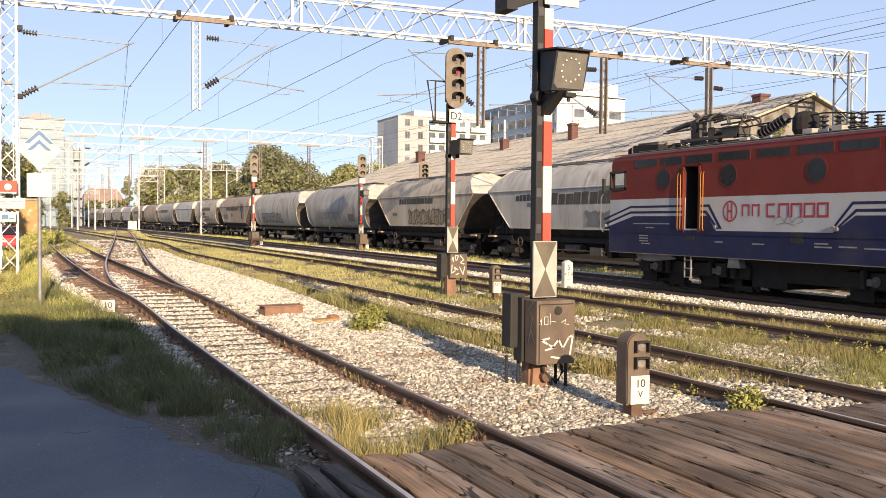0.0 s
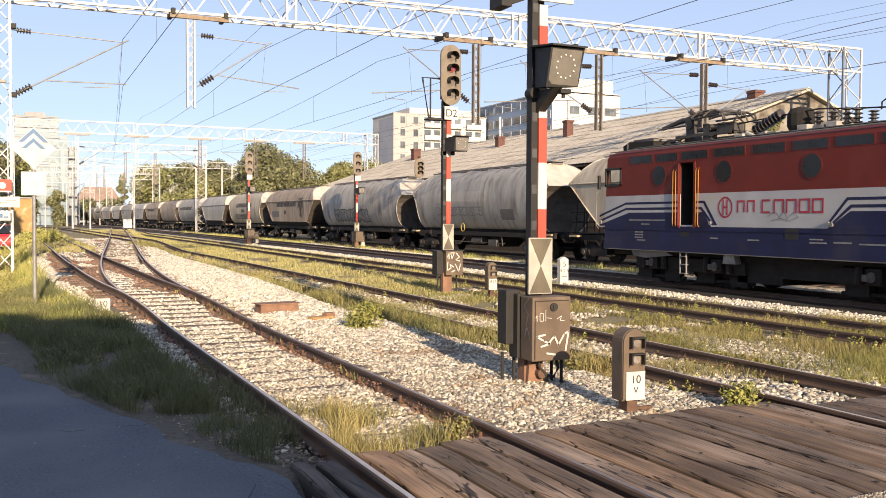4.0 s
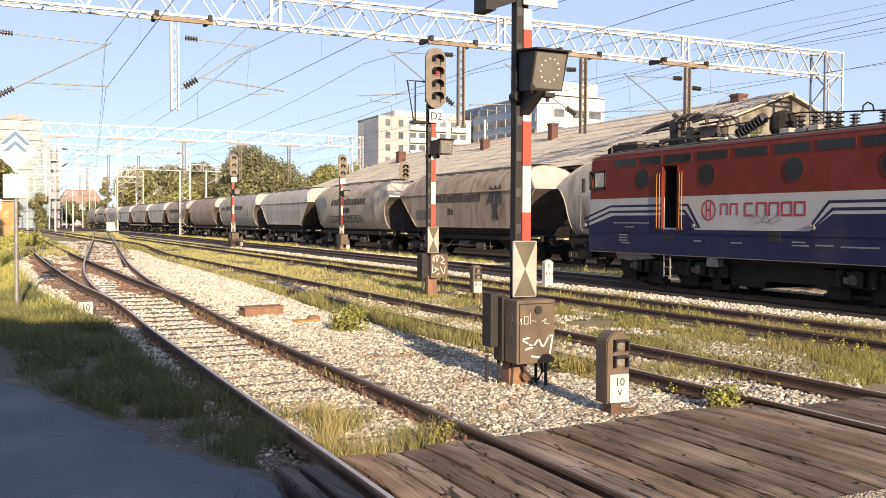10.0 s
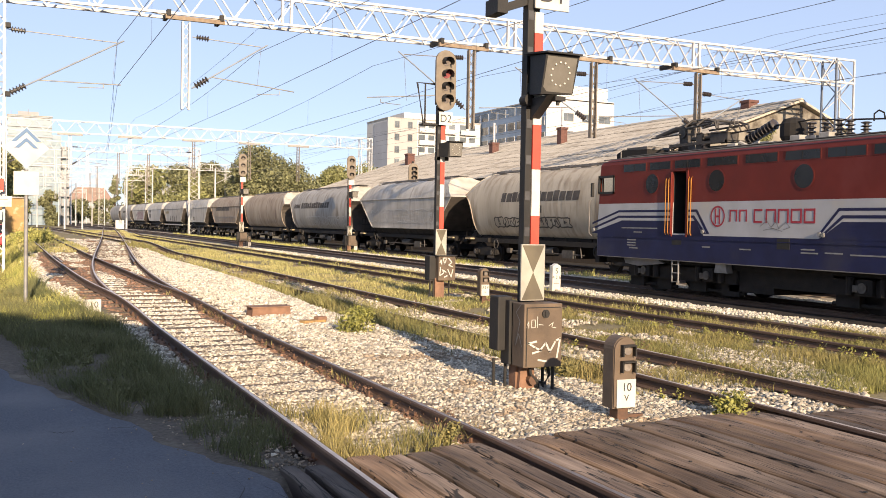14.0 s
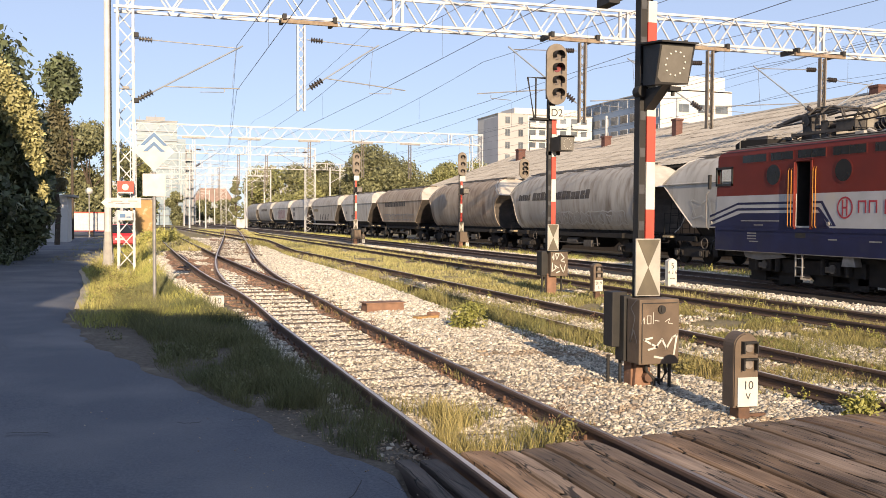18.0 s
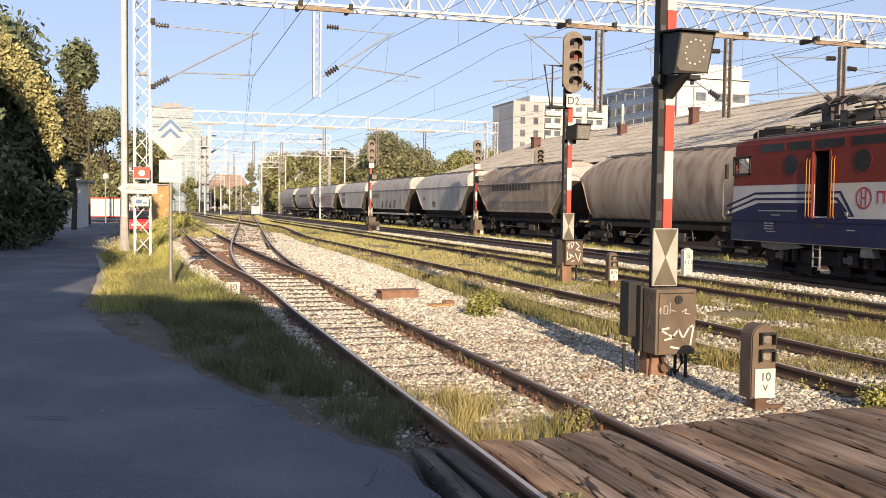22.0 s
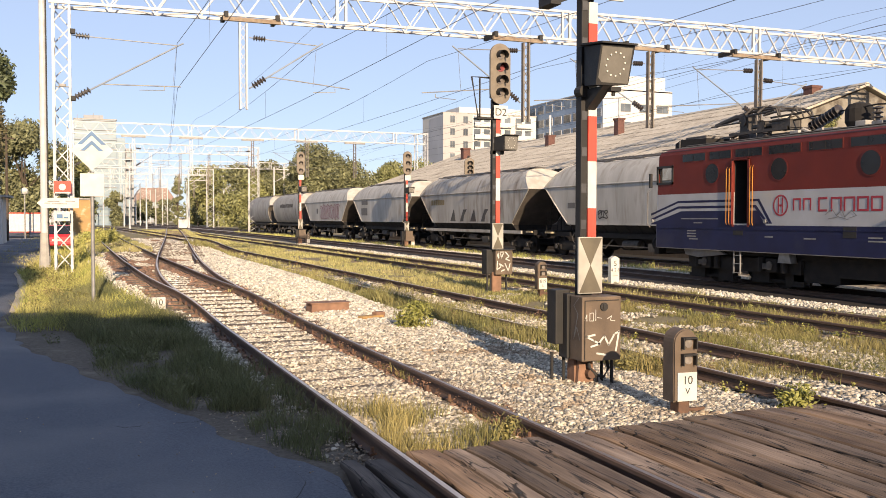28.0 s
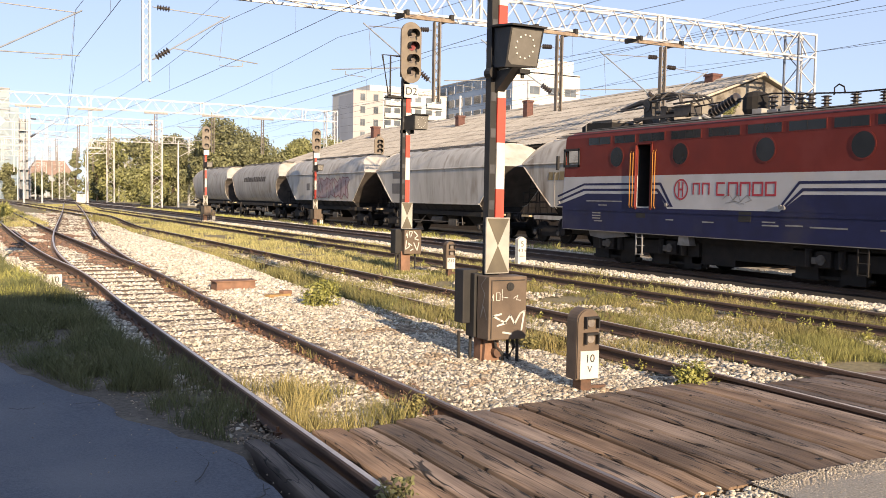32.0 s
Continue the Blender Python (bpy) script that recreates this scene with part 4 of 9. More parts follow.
part("rain_strip", Mesh().box(SX - 0.012, SX, yl(23.8), yl(9.2), 0.965, 0.985), M_LGREY, loco)
# underframe and bogies
part("underframe", Mesh().box(-1.2, 1.2, -7.3, 7.3, 0.8, 0.98).box(-1.15, 1.15, -1.75, 0.35, 0.42, 0.8).box(-1.1, 1.1, 0.35, 1.9, 0.24, 0.8), M_DARK, loco, "grimy underframe with equipment box")
M_AXLE = mat("dusty_axle_cover", (0.1, 0.095, 0.09), (0.05, 0.045, 0.04), 6.0, 0.7, 0.1, 0.2)
for s in (-1, 1):
    part("buffer_beam", Mesh().box(-1.35, 1.35, s * 7.6 - 0.12, s * 7.6 + 0.12, 0.75, 1.2), M_DARK, loco)
    for x in (-0.875, 0.875):
        part("buffer", Mesh().tube([(x, s * 7.65, 1.06), (x, s * 8.15, 1.06)], 0.1, 12).tube([(x, s * 8.12, 1.06), (x, s * 8.2, 1.06)], 0.24, 16), M_DARK, loco)
    bg = part("bogie", Mesh().box(-1.2, -1.0, s * 3.85 - 2.3, s * 3.85 + 2.3, 0.42, 0.85).box(1.0, 1.2, s * 3.85 - 2.3, s * 3.85 + 2.3, 0.55, 0.85).box(-1.0, 1.0, s * 3.85 - 0.3, s * 3.85 + 0.3, 0.4, 0.8), M_DARK, loco, "black bogie")
    for q in (-1.35, 1.35):
        yy = s * 3.85 + q
        ws = Mesh()
        for x in (-0.76, 0.76):
            ws.disc((x, yy, 0.625), 0.625, 0, 0.13, 32).disc((x * 0.93, yy, 0.625), 0.655, 0, 0.03, 32)
        ws.tube([(-1.1, yy, 0.625), (1.1, yy, 0.625)], 0.09, 10)
        part("wheelset", ws, M_DARK, bg)
        part("axle_box", Mesh().bevelbox(-1.32, -1.12, yy - 0.2, yy + 0.2, 0.45, 0.82, 0.03), M_DARK, bg)
        part("axle_cover", Mesh().disc((-1.33, yy + 0.05, 0.62), 0.12, 0, 0.05, 14).bevelbox(-1.36, -1.3, yy + 0.16, yy + 0.3, 0.52, 0.68, 0.02), M_AXLE, bg, "dusty grey axle cover")
        part("brake_rigging", Mesh().box(-1.1, -0.92, yy - 0.95, yy - 0.3, 0.1, 0.5).box(-1.1, -0.92, yy + 0.3, yy + 0.95, 0.14, 0.5).tube([(-1.0, yy - 1.1, 0.2), (-1.0, yy + 1.1, 0.2)], 0.05, 8), M_DARK, bg)
        for e in (-0.45, 0.45):
            part("spring", Mesh().tube([(-1.24, yy + e, 0.45), (-1.24, yy + e, 0.85)], 0.1, 10), M_DARK, bg)
        part("brake_block", Mesh().bevelbox(-0.9, -0.66, yy + 0.62, yy + 0.74, 0.35, 0.85, 0.02), M_DARK, bg)
    part("sand_pipe", Mesh().tube([(-1.1, s * 3.85 - 2.2, 0.8), (-1.0, s * 3.85 - 2.25, 0.35), (-0.8, s * 3.85 - 2.2, 0.1)], 0.025, 6), M_STEEL_G, loco)
part("sand_box", Mesh().prism([(yl(18.55), 0.96), (yl(18.2), 0.96), (yl(18.12), 0.72), (yl(18.6), 0.72)], 0, -1.42, -1.2), M_STEEL_G, loco, "grey sand box")
part("gearing_guard", Mesh().prism([(yl(22.6), 0.97), (yl(21.0), 0.97), (yl(20.7), 0.86), (yl(21.9), 0.74), (yl(22.5), 0.8)], 0, -1.4, -1.3), M_LGREY, loco, "dusty grey bogie guard")
for y in (20.1, 12.8):
    st = Mesh()
    for d in (-0.13, 0.13):
        st.box(-1.5, -1.46, yl(y) + d - 0.015, yl(y) + d + 0.015, 0.35, 1.0)
    for z in (0.37, 0.62, 0.85):
        st.box(-1.52, -1.4, yl(y) - 0.13, yl(y) + 0.13, z, z + 0.015)
    part("step_ladder", st, M_STEEL_G if y > 15 else M_DARK, loco, "steel access steps")
# roof equipment
ac = part("roof_box", Mesh().prism([(yl(23.6), 4.05), (yl(22.1), 4.05), (yl(22.1), 4.28), (yl(23.3), 4.33), (yl(23.6), 4.22)], 0, -1.0, 0.0), M_DARK, loco, "dark sloping roof box")
part("roof_box_lid", Mesh().bevelbox(-0.97, -0.1, yl(23.1), yl(22.15), 4.29, 4.36, 0.02).box(-1.02, -0.98, yl(23.4), yl(23.35), 4.08, 4.3), M_LGREY, ac, "grey ribbed lid")
panto = part("pantograph", Mesh().box(-0.65, 0.65, yl(21.5), yl(21.35), 4.3, 4.38).box(-0.65, 0.65, yl(19.3), yl(19.15), 4.3, 4.38).box(-0.66, -0.56, yl(21.5), yl(19.15), 4.3, 4.38).box(0.56, 0.66, yl(21.5), yl(19.15), 4.3, 4.38), M_PANTO, loco, "folded dark pantograph")
part("pivot_tower", Mesh().prism([(yl(21.4), 4.08), (yl(20.85), 4.08), (yl(21.0), 4.5), (yl(20.95), 4.86), (yl(21.35), 4.9), (yl(21.3), 4.45)], 0, -0.42, -0.14).disc((-0.4, yl(21.15), 4.72), 0.15, 0, 0.12, 14), M_PANTO, panto)
part("lower_arm", Mesh().tube([(-0.28, yl(21.1), 4.84), (-0.28, yl(21.6), 4.88), (-0.28, yl(22.55), 4.72)], [0.1, 0.085, 0.05], 8).tube([(-0.5, yl(21.2), 4.68), (-0.5, yl(22.5), 4.66)], 0.025, 6), M_PANTO, panto)
part("upper_arm", Mesh().tube([(-0.3, yl(22.5), 4.7), (-0.3, yl(21.2), 4.96), (-0.3, yl(20.1), 5.0)], [0.05, 0.045, 0.04], 8), M_PANTO, panto)
for e in (-1, 1):
    part("collector_head", Mesh().tube([(e * 0.35, yl(21.2), 4.92), (e * 0.5, yl(20.6), 5.03), (e * 0.6, yl(19.95), 5.0), (e * 0.62, yl(19.6), 4.9), (e * 0.62, yl(19.52), 4.7)], 0.03, 6), M_PANTO, panto)
    part("collector_frame", Mesh().tube([(e * 0.45, yl(21.0), 4.84), (e * 0.55, yl(19.75), 4.88)], 0.03, 6).tube([(e * 0.2, yl(20.9), 4.94), (e * 0.35, yl(20.3), 4.97), (e * 0.4, yl(19.75), 4.93), (e * 0.42, yl(19.68), 4.72)], 0.026, 6), M_PANTO, panto)
for y in (20.45, 19.95):
    part("collector_strip", Mesh().tube([(-0.98, yl(y), 4.8), (-0.7, yl(y), 5.0), (0.7, yl(y), 5.0), (0.98, yl(y), 4.8)], 0.03, 6), M_PANTO, panto)
part("raising_spring", Mesh().tube([(-0.45, yl(20.7), 4.5), (-0.45, yl(19.6), 4.5)], 0.06, 8).tube([(-0.2, yl(20.6), 4.44), (-0.2, yl(19.4), 4.42)], 0.09, 10), M_PANTO, panto)
part("drive_box", Mesh().bevelbox(-0.6, -0.2, yl(19.75), yl(19.15), 4.36, 4.58, 0.04).bevelbox(-0.6, -0.3, yl(20.35), yl(20.15), 4.1, 4.62, 0.03), M_PANTO, panto)
part("bus_bend", Mesh().tube([(-0.45, yl(19.35), 4.62), (-0.45, yl(19.22), 4.7), (-0.45, yl(19.12), 4.92), (-0.45, yl(19.04), 4.92), (-0.45, yl(19.0), 4.74), (-0.45, yl(18.5), 4.74)], 0.02, 6), M_PANTO, panto)


def insulator(parent, p, q, r=0.09, n=6, name="insulator"):
    m = Mesh()
    p, q = Vector(p), Vector(q)
    pts, rs = [], []
    for k in range(n):
        for a, w in ((0.1, 0.45), (0.35, 1.0), (0.5, 1.0), (0.75, 0.45)):
            pts.append(p.lerp(q, (k + a) / n))
            rs.append(r * w)
    m.tube(pts, rs, 10)
    return part(name, m, M_INSUL, parent)


for x in (-0.6, 0.6):
    for y in (21.4, 20.0):
        insulator(loco, (x, yl(y), 4.06), (x, yl(y), 4.32), 0.12, 3)
for y, h in ((18.4, 0.5), (16.35, 0.55), (15.9, 0.5), (15.5, 0.55), (15.2, 0.5), (14.75, 0.4), (13.95, 0.38), (13.2, 0.36), (12.2, 0.36), (11.4, 0.36)):
    insulator(loco, (-0.45, yl(y), 4.08), (-0.45, yl(y), 4.08 + h), 0.125, 5)
insulator(loco, (-0.45, yl(18.5), 4.28), (-0.45, yl(17.5), 4.68), 0.15, 9, "ribbed_breaker")
part("breaker_tank", Mesh().tube([(-0.3, yl(17.05), 4.05), (-0.3, yl(17.05), 4.3), (-0.3, yl(17.05), 4.62), (-0.3, yl(17.05), 4.74), (-0.3, yl(17.05), 4.79)], [0.2, 0.34, 0.34, 0.26, 0.08], 14), M_DARK, loco, "dark round breaker tank")
part("roof_busbar", Mesh().tube([(-0.45, yl(20.0), 4.5), (-0.45, yl(18.4), 4.58), (-0.45, yl(16.35), 4.66), (-0.45, yl(15.2), 4.55), (-0.45, yl(14.0), 4.46), (-0.45, yl(12.2), 4.44), (-0.45, yl(9.5), 4.44)], 0.02, 6), M_DARK, loco)
for y in (14.3, 12.7):
    part("bus_loop", Mesh().tube([(-0.45, yl(y + 0.25), 4.45), (-0.45, yl(y + 0.24), 4.62), (-0.45, yl(y + 0.12), 4.69), (-0.45, yl(y - 0.02), 4.62), (-0.45, yl(y - 0.06), 4.46)], 0.02, 6), M_DARK, loco)
part("cable_coil", Mesh().tube([(-0.6, yl(18.9), 4.1), (-0.62, yl(18.6), 4.25), (-0.6, yl(18.3), 4.12), (-0.62, yl(17.9), 4.2)], 0.05, 6), M_CONC, loco)
for k, (y, z) in enumerate(((18.8, 4.15), (17.6, 4.12), (16.6, 4.2), (16.1, 4.15), (15.7, 4.2))):
    part("roof_fitting", Mesh().bevelbox(-0.75, -0.3, yl(y) - 0.16, yl(y) + 0.16, 4.04, z + 0.08, 0.02), M_STEEL_G if k % 2 else M_CONC, loco)
part("roof_walkway", Mesh().box(-1.05, -0.8, yl(23.0), yl(9.5), 4.1, 4.12), M_LGREY, loco)


# ---- grain hopper wagons: one unbroken moving train ----
SPEED = 6.2
# Undercut ends lie in the next wagon's shade, put into this dark colour.
M_END_SHADE = mat("shaded_hull_end", (0.1, 0.082, 0.068), (0.055, 0.047, 0.041), 2.0, 0.9, 0, 0.2)
ROUND = [(0.0, 4.62), (0.45, 4.59), (0.85, 4.45), (1.15, 4.2), (1.36, 3.85), (1.46, 3.45), (1.5, 3.2), (1.51, 2.9), (1.49, 2.6), (1.44, 2.25), (1.35, 1.92), (1.22, 1.64), (1.05, 1.42), (0.85, 1.28)]
SQUARE = [(0.0, 4.62), (0.5, 4.58), (0.95, 4.42), (1.25, 4.12), (1.42, 3.75), (1.49, 3.5), (1.5, 3.45), (1.47, 3.39), (1.46, 3.0), (1.45, 2.4), (1.43, 2.0), (1.4, 1.62), (1.2, 1.5)]


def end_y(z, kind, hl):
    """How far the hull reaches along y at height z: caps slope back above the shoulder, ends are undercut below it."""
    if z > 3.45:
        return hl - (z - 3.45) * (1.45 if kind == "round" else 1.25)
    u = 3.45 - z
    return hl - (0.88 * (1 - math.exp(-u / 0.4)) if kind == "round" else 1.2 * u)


def loop_of(kind):
    prof = ROUND if kind == "round" else SQUARE
    return [(-x, z) for x, z in reversed(prof[1:])] + list(prof)


def hull_mesh(kind, hl):
    loop = loop_of(kind)
    n = len(loop)
    v = [(x, s * end_y(z, kind, hl), z) for s in (-1, 1) for x, z in loop]
    return Mesh().add(v, [(i, (i + 1) % n, n + (i + 1) % n, n + i) for i in range(n)])


def end_plate(kind, hl, s, upper):
    """The sloping cap above the shoulder, or the undercut end below it."""
    prof = ROUND if kind == "round" else SQUARE
    m = Mesh()
    for (x0, z0), (x1, z1) in zip(prof, prof[1:]):
        if (z0 > 3.46) == upper:
            m.add([(-x0, s * end_y(z0, kind, hl), z0), (x0, s * end_y(z0, kind, hl), z0), (x1, s * end_y(z1, kind, hl), z1), (-x1, s * end_y(z1, kind, hl), z1)], [(0, 1, 2, 3)])
    return m


def end_rim(kind, hl, s):
    pts = [(x * 1.008, s * (end_y(z, kind, hl) - 0.01), z + 0.005) for x, z in loop_of(kind)]
    return Mesh().tube(pts, 0.03, 5)


def cap_fold(kind, hl, s):
    """The cap's sunlit pale colour carried a little way over the roof."""
    prof = [(x, z) for x, z in (ROUND if kind == "round" else SQUARE) if z > 3.44]
    m = Mesh()
    for e in (-1, 1):
        for (x0, z0), (x1, z1) in zip(prof, prof[1:]):
            g, w = 1.006, 0.5
            y0, y1 = end_y(z0, kind, hl), end_y(z1, kind, hl)
            m.add([(e * x0 * g, s * y0, z0 + 0.008), (e * x1 * g, s * y1, z1 + 0.008), (e * x1 * g, s * (y1 - w * 0.5), z1 + 0.008), (e * x0 * g, s * (y0 - w), z0 + 0.008)], [(0, 1, 2, 3)])
    return m


def seam_ring(kind, y):
    loop = loop_of(kind)
    m = Mesh()
    for (x0, z0), (x1, z1) in zip(loop, loop[1:]):
        g = 1.006
        m.add([(x0 * g, y - 0.022, z0 * 1.001), (x1 * g, y - 0.022, z1 * 1.001), (x1 * g, y + 0.022, z1 * 1.001), (x0 * g, y + 0.022, z0 * 1.001)], [(0, 1, 2, 3)])
    return m


def trough_mesh(kind, hl):
    """Dark hopper bottoms under the hull, with ribs."""
    m = Mesh()
    top, wide = (1.5, 1.02) if kind == "round" else (1.6, 1.34)
    reach = end_y(top, kind, hl) - 0.15
    m.prism([(-wide, top), (wide, top), (0.8, 0.95), (-0.8, 0.95)], 1, -reach, reach)
    n = int(reach * 2 / 0.95)
    for k in range(n + 1):
        y = -reach + 2 * reach * k / n
        for e in (-1, 1):
            m.prism([(e * (wide + 0.015), top), (e * (wide - 0.06), top), (e * 0.76, 0.95), (e * 0.84, 0.95)], 1, y - 0.025, y + 0.025)
    for k in range(4):
        y = reach * (-0.72 + 0.48 * k)
        m.add([(e * 0.8, y + q * 0.75, 0.97) for e in (-1, 1) for q in (-1, 1)] + [(e * 0.45, y + q * 0.3, 0.42) for e in (-1, 1) for q in (-1, 1)], [(0, 1, 3, 2), (4, 6, 7, 5), (0, 4, 5, 1), (2, 3, 7, 6), (0, 2, 6, 4), (1, 5, 7, 3)])
    return m


def wheelset_mesh():
    m = Mesh()
    for x in (-0.76, 0.76):
        m.disc((x, 0, 0), 0.46, 0, 0.12, 24).disc((x * 0.93, 0, 0), 0.49, 0, 0.03, 24)
        for k in range(5):
            a = 2 * math.pi * k / 5
            m.box(x - 0.066, x + 0.066, 0.25 * math.cos(a) - 0.05, 0.25 * math.cos(a) + 0.05, 0.25 * math.sin(a) - 0.05, 0.25 * math.sin(a) + 0.05)
    return m.tube([(-1.05, 0, 0), (1.05, 0, 0)], 0.08, 10)


def bogie_mesh():
    m = Mesh()
    for e in (-1, 1):
        m.prism([(-1.35, 0.36), (-1.25, 0.62), (-0.45, 0.72), (0.45, 0.72), (1.25, 0.62), (1.35, 0.36), (1.05, 0.36), (0.5, 0.3), (-0.5, 0.3), (-1.05, 0.36)], 0, e * 1.02 - 0.06, e * 1.02 + 0.06)
        for y in (-0.9, 0.9):
            m.bevelbox(e * 1.1 - 0.1, e * 1.1 + 0.1, y - 0.16, y + 0.16, 0.3, 0.62, 0.03)
            for d in (-0.26, 0.26):
                m.tube([(e * 1.1, y + d, 0.34), (e * 1.1, y + d, 0.6)], 0.07, 8)
    return m.box(-1.0, 1.0, -0.25, 0.25, 0.4, 0.75)


def ring_mesh(r, w):
    return Mesh().tube([(0, r * math.cos(2 * math.pi * k / 16), r * math.sin(2 * math.pi * k / 16)) for k in range(17)], w, 5)


def ladder_mesh():
    m = Mesh()
    for x in (-0.2, 0.2):
        m.tube([(-0.9 + x, 0.3, 1.25), (-0.9 + x, 0.05, 3.4)], 0.018, 6)
    for k in range(7):
        m.tube([(-1.1, 0.27 - 0.035 * k, 1.5 + 0.3 * k), (-0.7, 0.27 - 0.035 * k, 1.5 + 0.3 * k)], 0.014, 5)
    return m


SHARED = {}


def shared(key, build, material, smooth=False):
    if key not in SHARED:
        m = build()
        me = raw(key, m.v, m.f, material, smooth)
        recalc(me)
        SHARED[key] = me
    return SHARED[key]


WHEELS = []
M_SPRAY = mat("black_spray_paint", (0.05, 0.045, 0.042), (0.09, 0.08, 0.072), 2.0, 0.6, 0, 0)
M_SPRAY_R = mat("magenta_spray_paint", (0.25, 0.1, 0.12), (0.18, 0.09, 0.1), 2.0, 0.6, 0, 0)
M_SPRAY_P = mat("faded_pink_spray_paint", (0.42, 0.33, 0.33), (0.34, 0.27, 0.27), 2.0, 0.6, 0, 0)
M_SPRAY_W = mat("silver_spray_paint", (0.5, 0.49, 0.46), (0.38, 0.37, 0.35), 2.0, 0.5, 0, 0)
M_SPRAY_T = mat("tan_spray_paint", (0.36, 0.27, 0.15), (0.27, 0.2, 0.12), 2.0, 0.6, 0, 0)
M_SPRAY_B = mat("grey_blue_spray_paint", (0.24, 0.24, 0.24), (0.18, 0.175, 0.17), 2.0, 0.6, 0, 0)
M_FADED = mat("faded_brown_marking", (0.055, 0.046, 0.04), (0.1, 0.085, 0.07), 3.0, 0.7, 0, 0)
M_PANELG = mat("dark_panel", (0.12, 0.115, 0.11), (0.16, 0.15, 0.14), 2.0, 0.7, 0, 0)
M_STEP = mat("scuffed_cream_step", (0.42, 0.35, 0.22), (0.2, 0.15, 0.09), 6.0, 0.7, 0, 0.1)
M_YELLOW = mat("worn_yellow_paint", (0.55, 0.4, 0.06), (0.4, 0.29, 0.06), 5.0, 0.6, 0, 0)
M_OCHRE = mat("faded_ochre_marking", (0.26, 0.2, 0.09), (0.2, 0.15, 0.08), 4.0, 0.7, 0, 0)
M_GEAR = mat("dusty_brake_gear", (0.11, 0.1, 0.09), (0.05, 0.045, 0.04), 5.0, 0.8, 0.1, 0.2)


def wagon(spec):
    kind, paint, hl = spec["kind"], spec["paint"], spec["half"]
    key = "%s_%.2f" % (kind, hl)
    ye = hl + 0.25       # headstock
    w = thing("hopper_wagon", spec["label"], "freight wagon", group="moving train of grain hopper wagons")
    hull = part("hull", hull_mesh(kind, hl), HULL[paint], w)
    hull.data.shade_smooth()
    hull.data.set_sharp_from_angle(angle=radians(30 if kind == "round" else 22))
    for s in (-1, 1):
        part("sloping_end", end_plate(kind, hl, s, False), M_END_SHADE, w, "grimy dark undercut end")
        cap = part("end_cap", end_plate(kind, hl, s, True), M_CAP, w, "pale stained end cap")
        part("cap_edge", cap_fold(kind, hl, s), M_CAP, cap)
        part("end_rim", end_rim(kind, hl, s), HULL[paint], hull, "raised rim round the hull's end")
    for q in ((-0.78, -0.56, -0.34, -0.11, 0.11, 0.34, 0.56, 0.78) if kind == "round" else (-0.33, 0.33)):
        part("weld_seam", seam_ring(kind, q * (hl - 1.7)), HULL[paint], hull)
    top = Mesh().box(-0.35, 0.35, -hl + 1.4, hl - 1.4, 4.69, 4.72)
    for k in range(12):
        y = (hl - 1.6) * (-1 + 2 * k / 11)
        top.box(-0.3, 0.3, y - 0.03, y + 0.03, 4.58, 4.69)
    part("roof_walkway", top, M_LGREY, w, "grey roof walkway")
    part("roof_pipe", Mesh().tube([(-0.72, -hl + 1.6, 4.6), (-0.72, hl - 1.6, 4.6)], 0.03, 6), M_LGREY, w)
    for k in range(5):
        part("loading_hatch", shared("hatch", lambda: Mesh().bevelbox(-0.62, 0.62, -0.42, 0.42, 4.48, 4.64, 0.05), M_LGREY), M_LGREY, w, at=pose(0, -5 + 2.5 * k, 0))
    if kind == "square":
        rim = Mesh()
        for e in (-1, 1):
            rim.tube([(e * 1.5, -hl + 0.05, 3.45), (e * 1.5, hl - 0.05, 3.45)], 0.035, 6)
            b = end_y(1.62, kind, hl) - 0.05
            rim.box(e * 1.41 - 0.03, e * 1.41 + 0.03, -b, b, 1.58, 1.66)
        part("hull_rim", rim, HULL[paint], w, "raised steel rim")
    part("hopper_bottom", shared("trough_" + key, lambda: trough_mesh(kind, hl), M_DARK), M_DARK, w, "black ribbed hopper bottoms")
    frame_m = Mesh()
    for e in (-1, 1):
        frame_m.box(e * 1.1 - 0.05, e * 1.1 + 0.05, -ye, ye, 0.98, 1.2)
    for y in (-ye + 0.08, -ye + 2.5, ye - 2.5, ye - 0.08):
        frame_m.box(-1.3, 1.3, y - 0.08, y + 0.08, 0.98, 1.22)
    part("underframe", shared("underframe_" + key, lambda: frame_m, M_DARK), M_DARK, w, "grimy underframe")
    if "sill" in spec:
        part("side_sill", Mesh().box(-1.46, -1.36, -hl + 1.0, hl - 1.0, 1.03, 1.2), HULL[paint], w, "pale side sill")
    for s in (-1, 1):
        turn = 0 if s > 0 else 180
        pl = part("end_platform", shared("platform", lambda: Mesh().box(-1.3, 1.3, -0.75, 0.0, 1.2, 1.25), M_DARK), M_DARK, w, at=pose(0, ye * s, 0, 0, 0, turn))
        part("platform_rail", shared("platform_rail", lambda: Mesh().tube([(-1.25, -0.05, 1.25), (-1.25, -0.05, 2.2), (-0.4, -0.05, 2.2), (-0.4, -0.05, 1.25)], 0.02, 6).tube([(-1.25, -0.05, 1.75), (-0.4, -0.05, 1.75)], 0.016, 6), M_DARK), M_DARK, pl)
        part("ladder", shared("ladder", ladder_mesh, M_DARK), M_DARK, w, at=pose(0, s * (ye - 0.5), 0, 0, 0, turn))
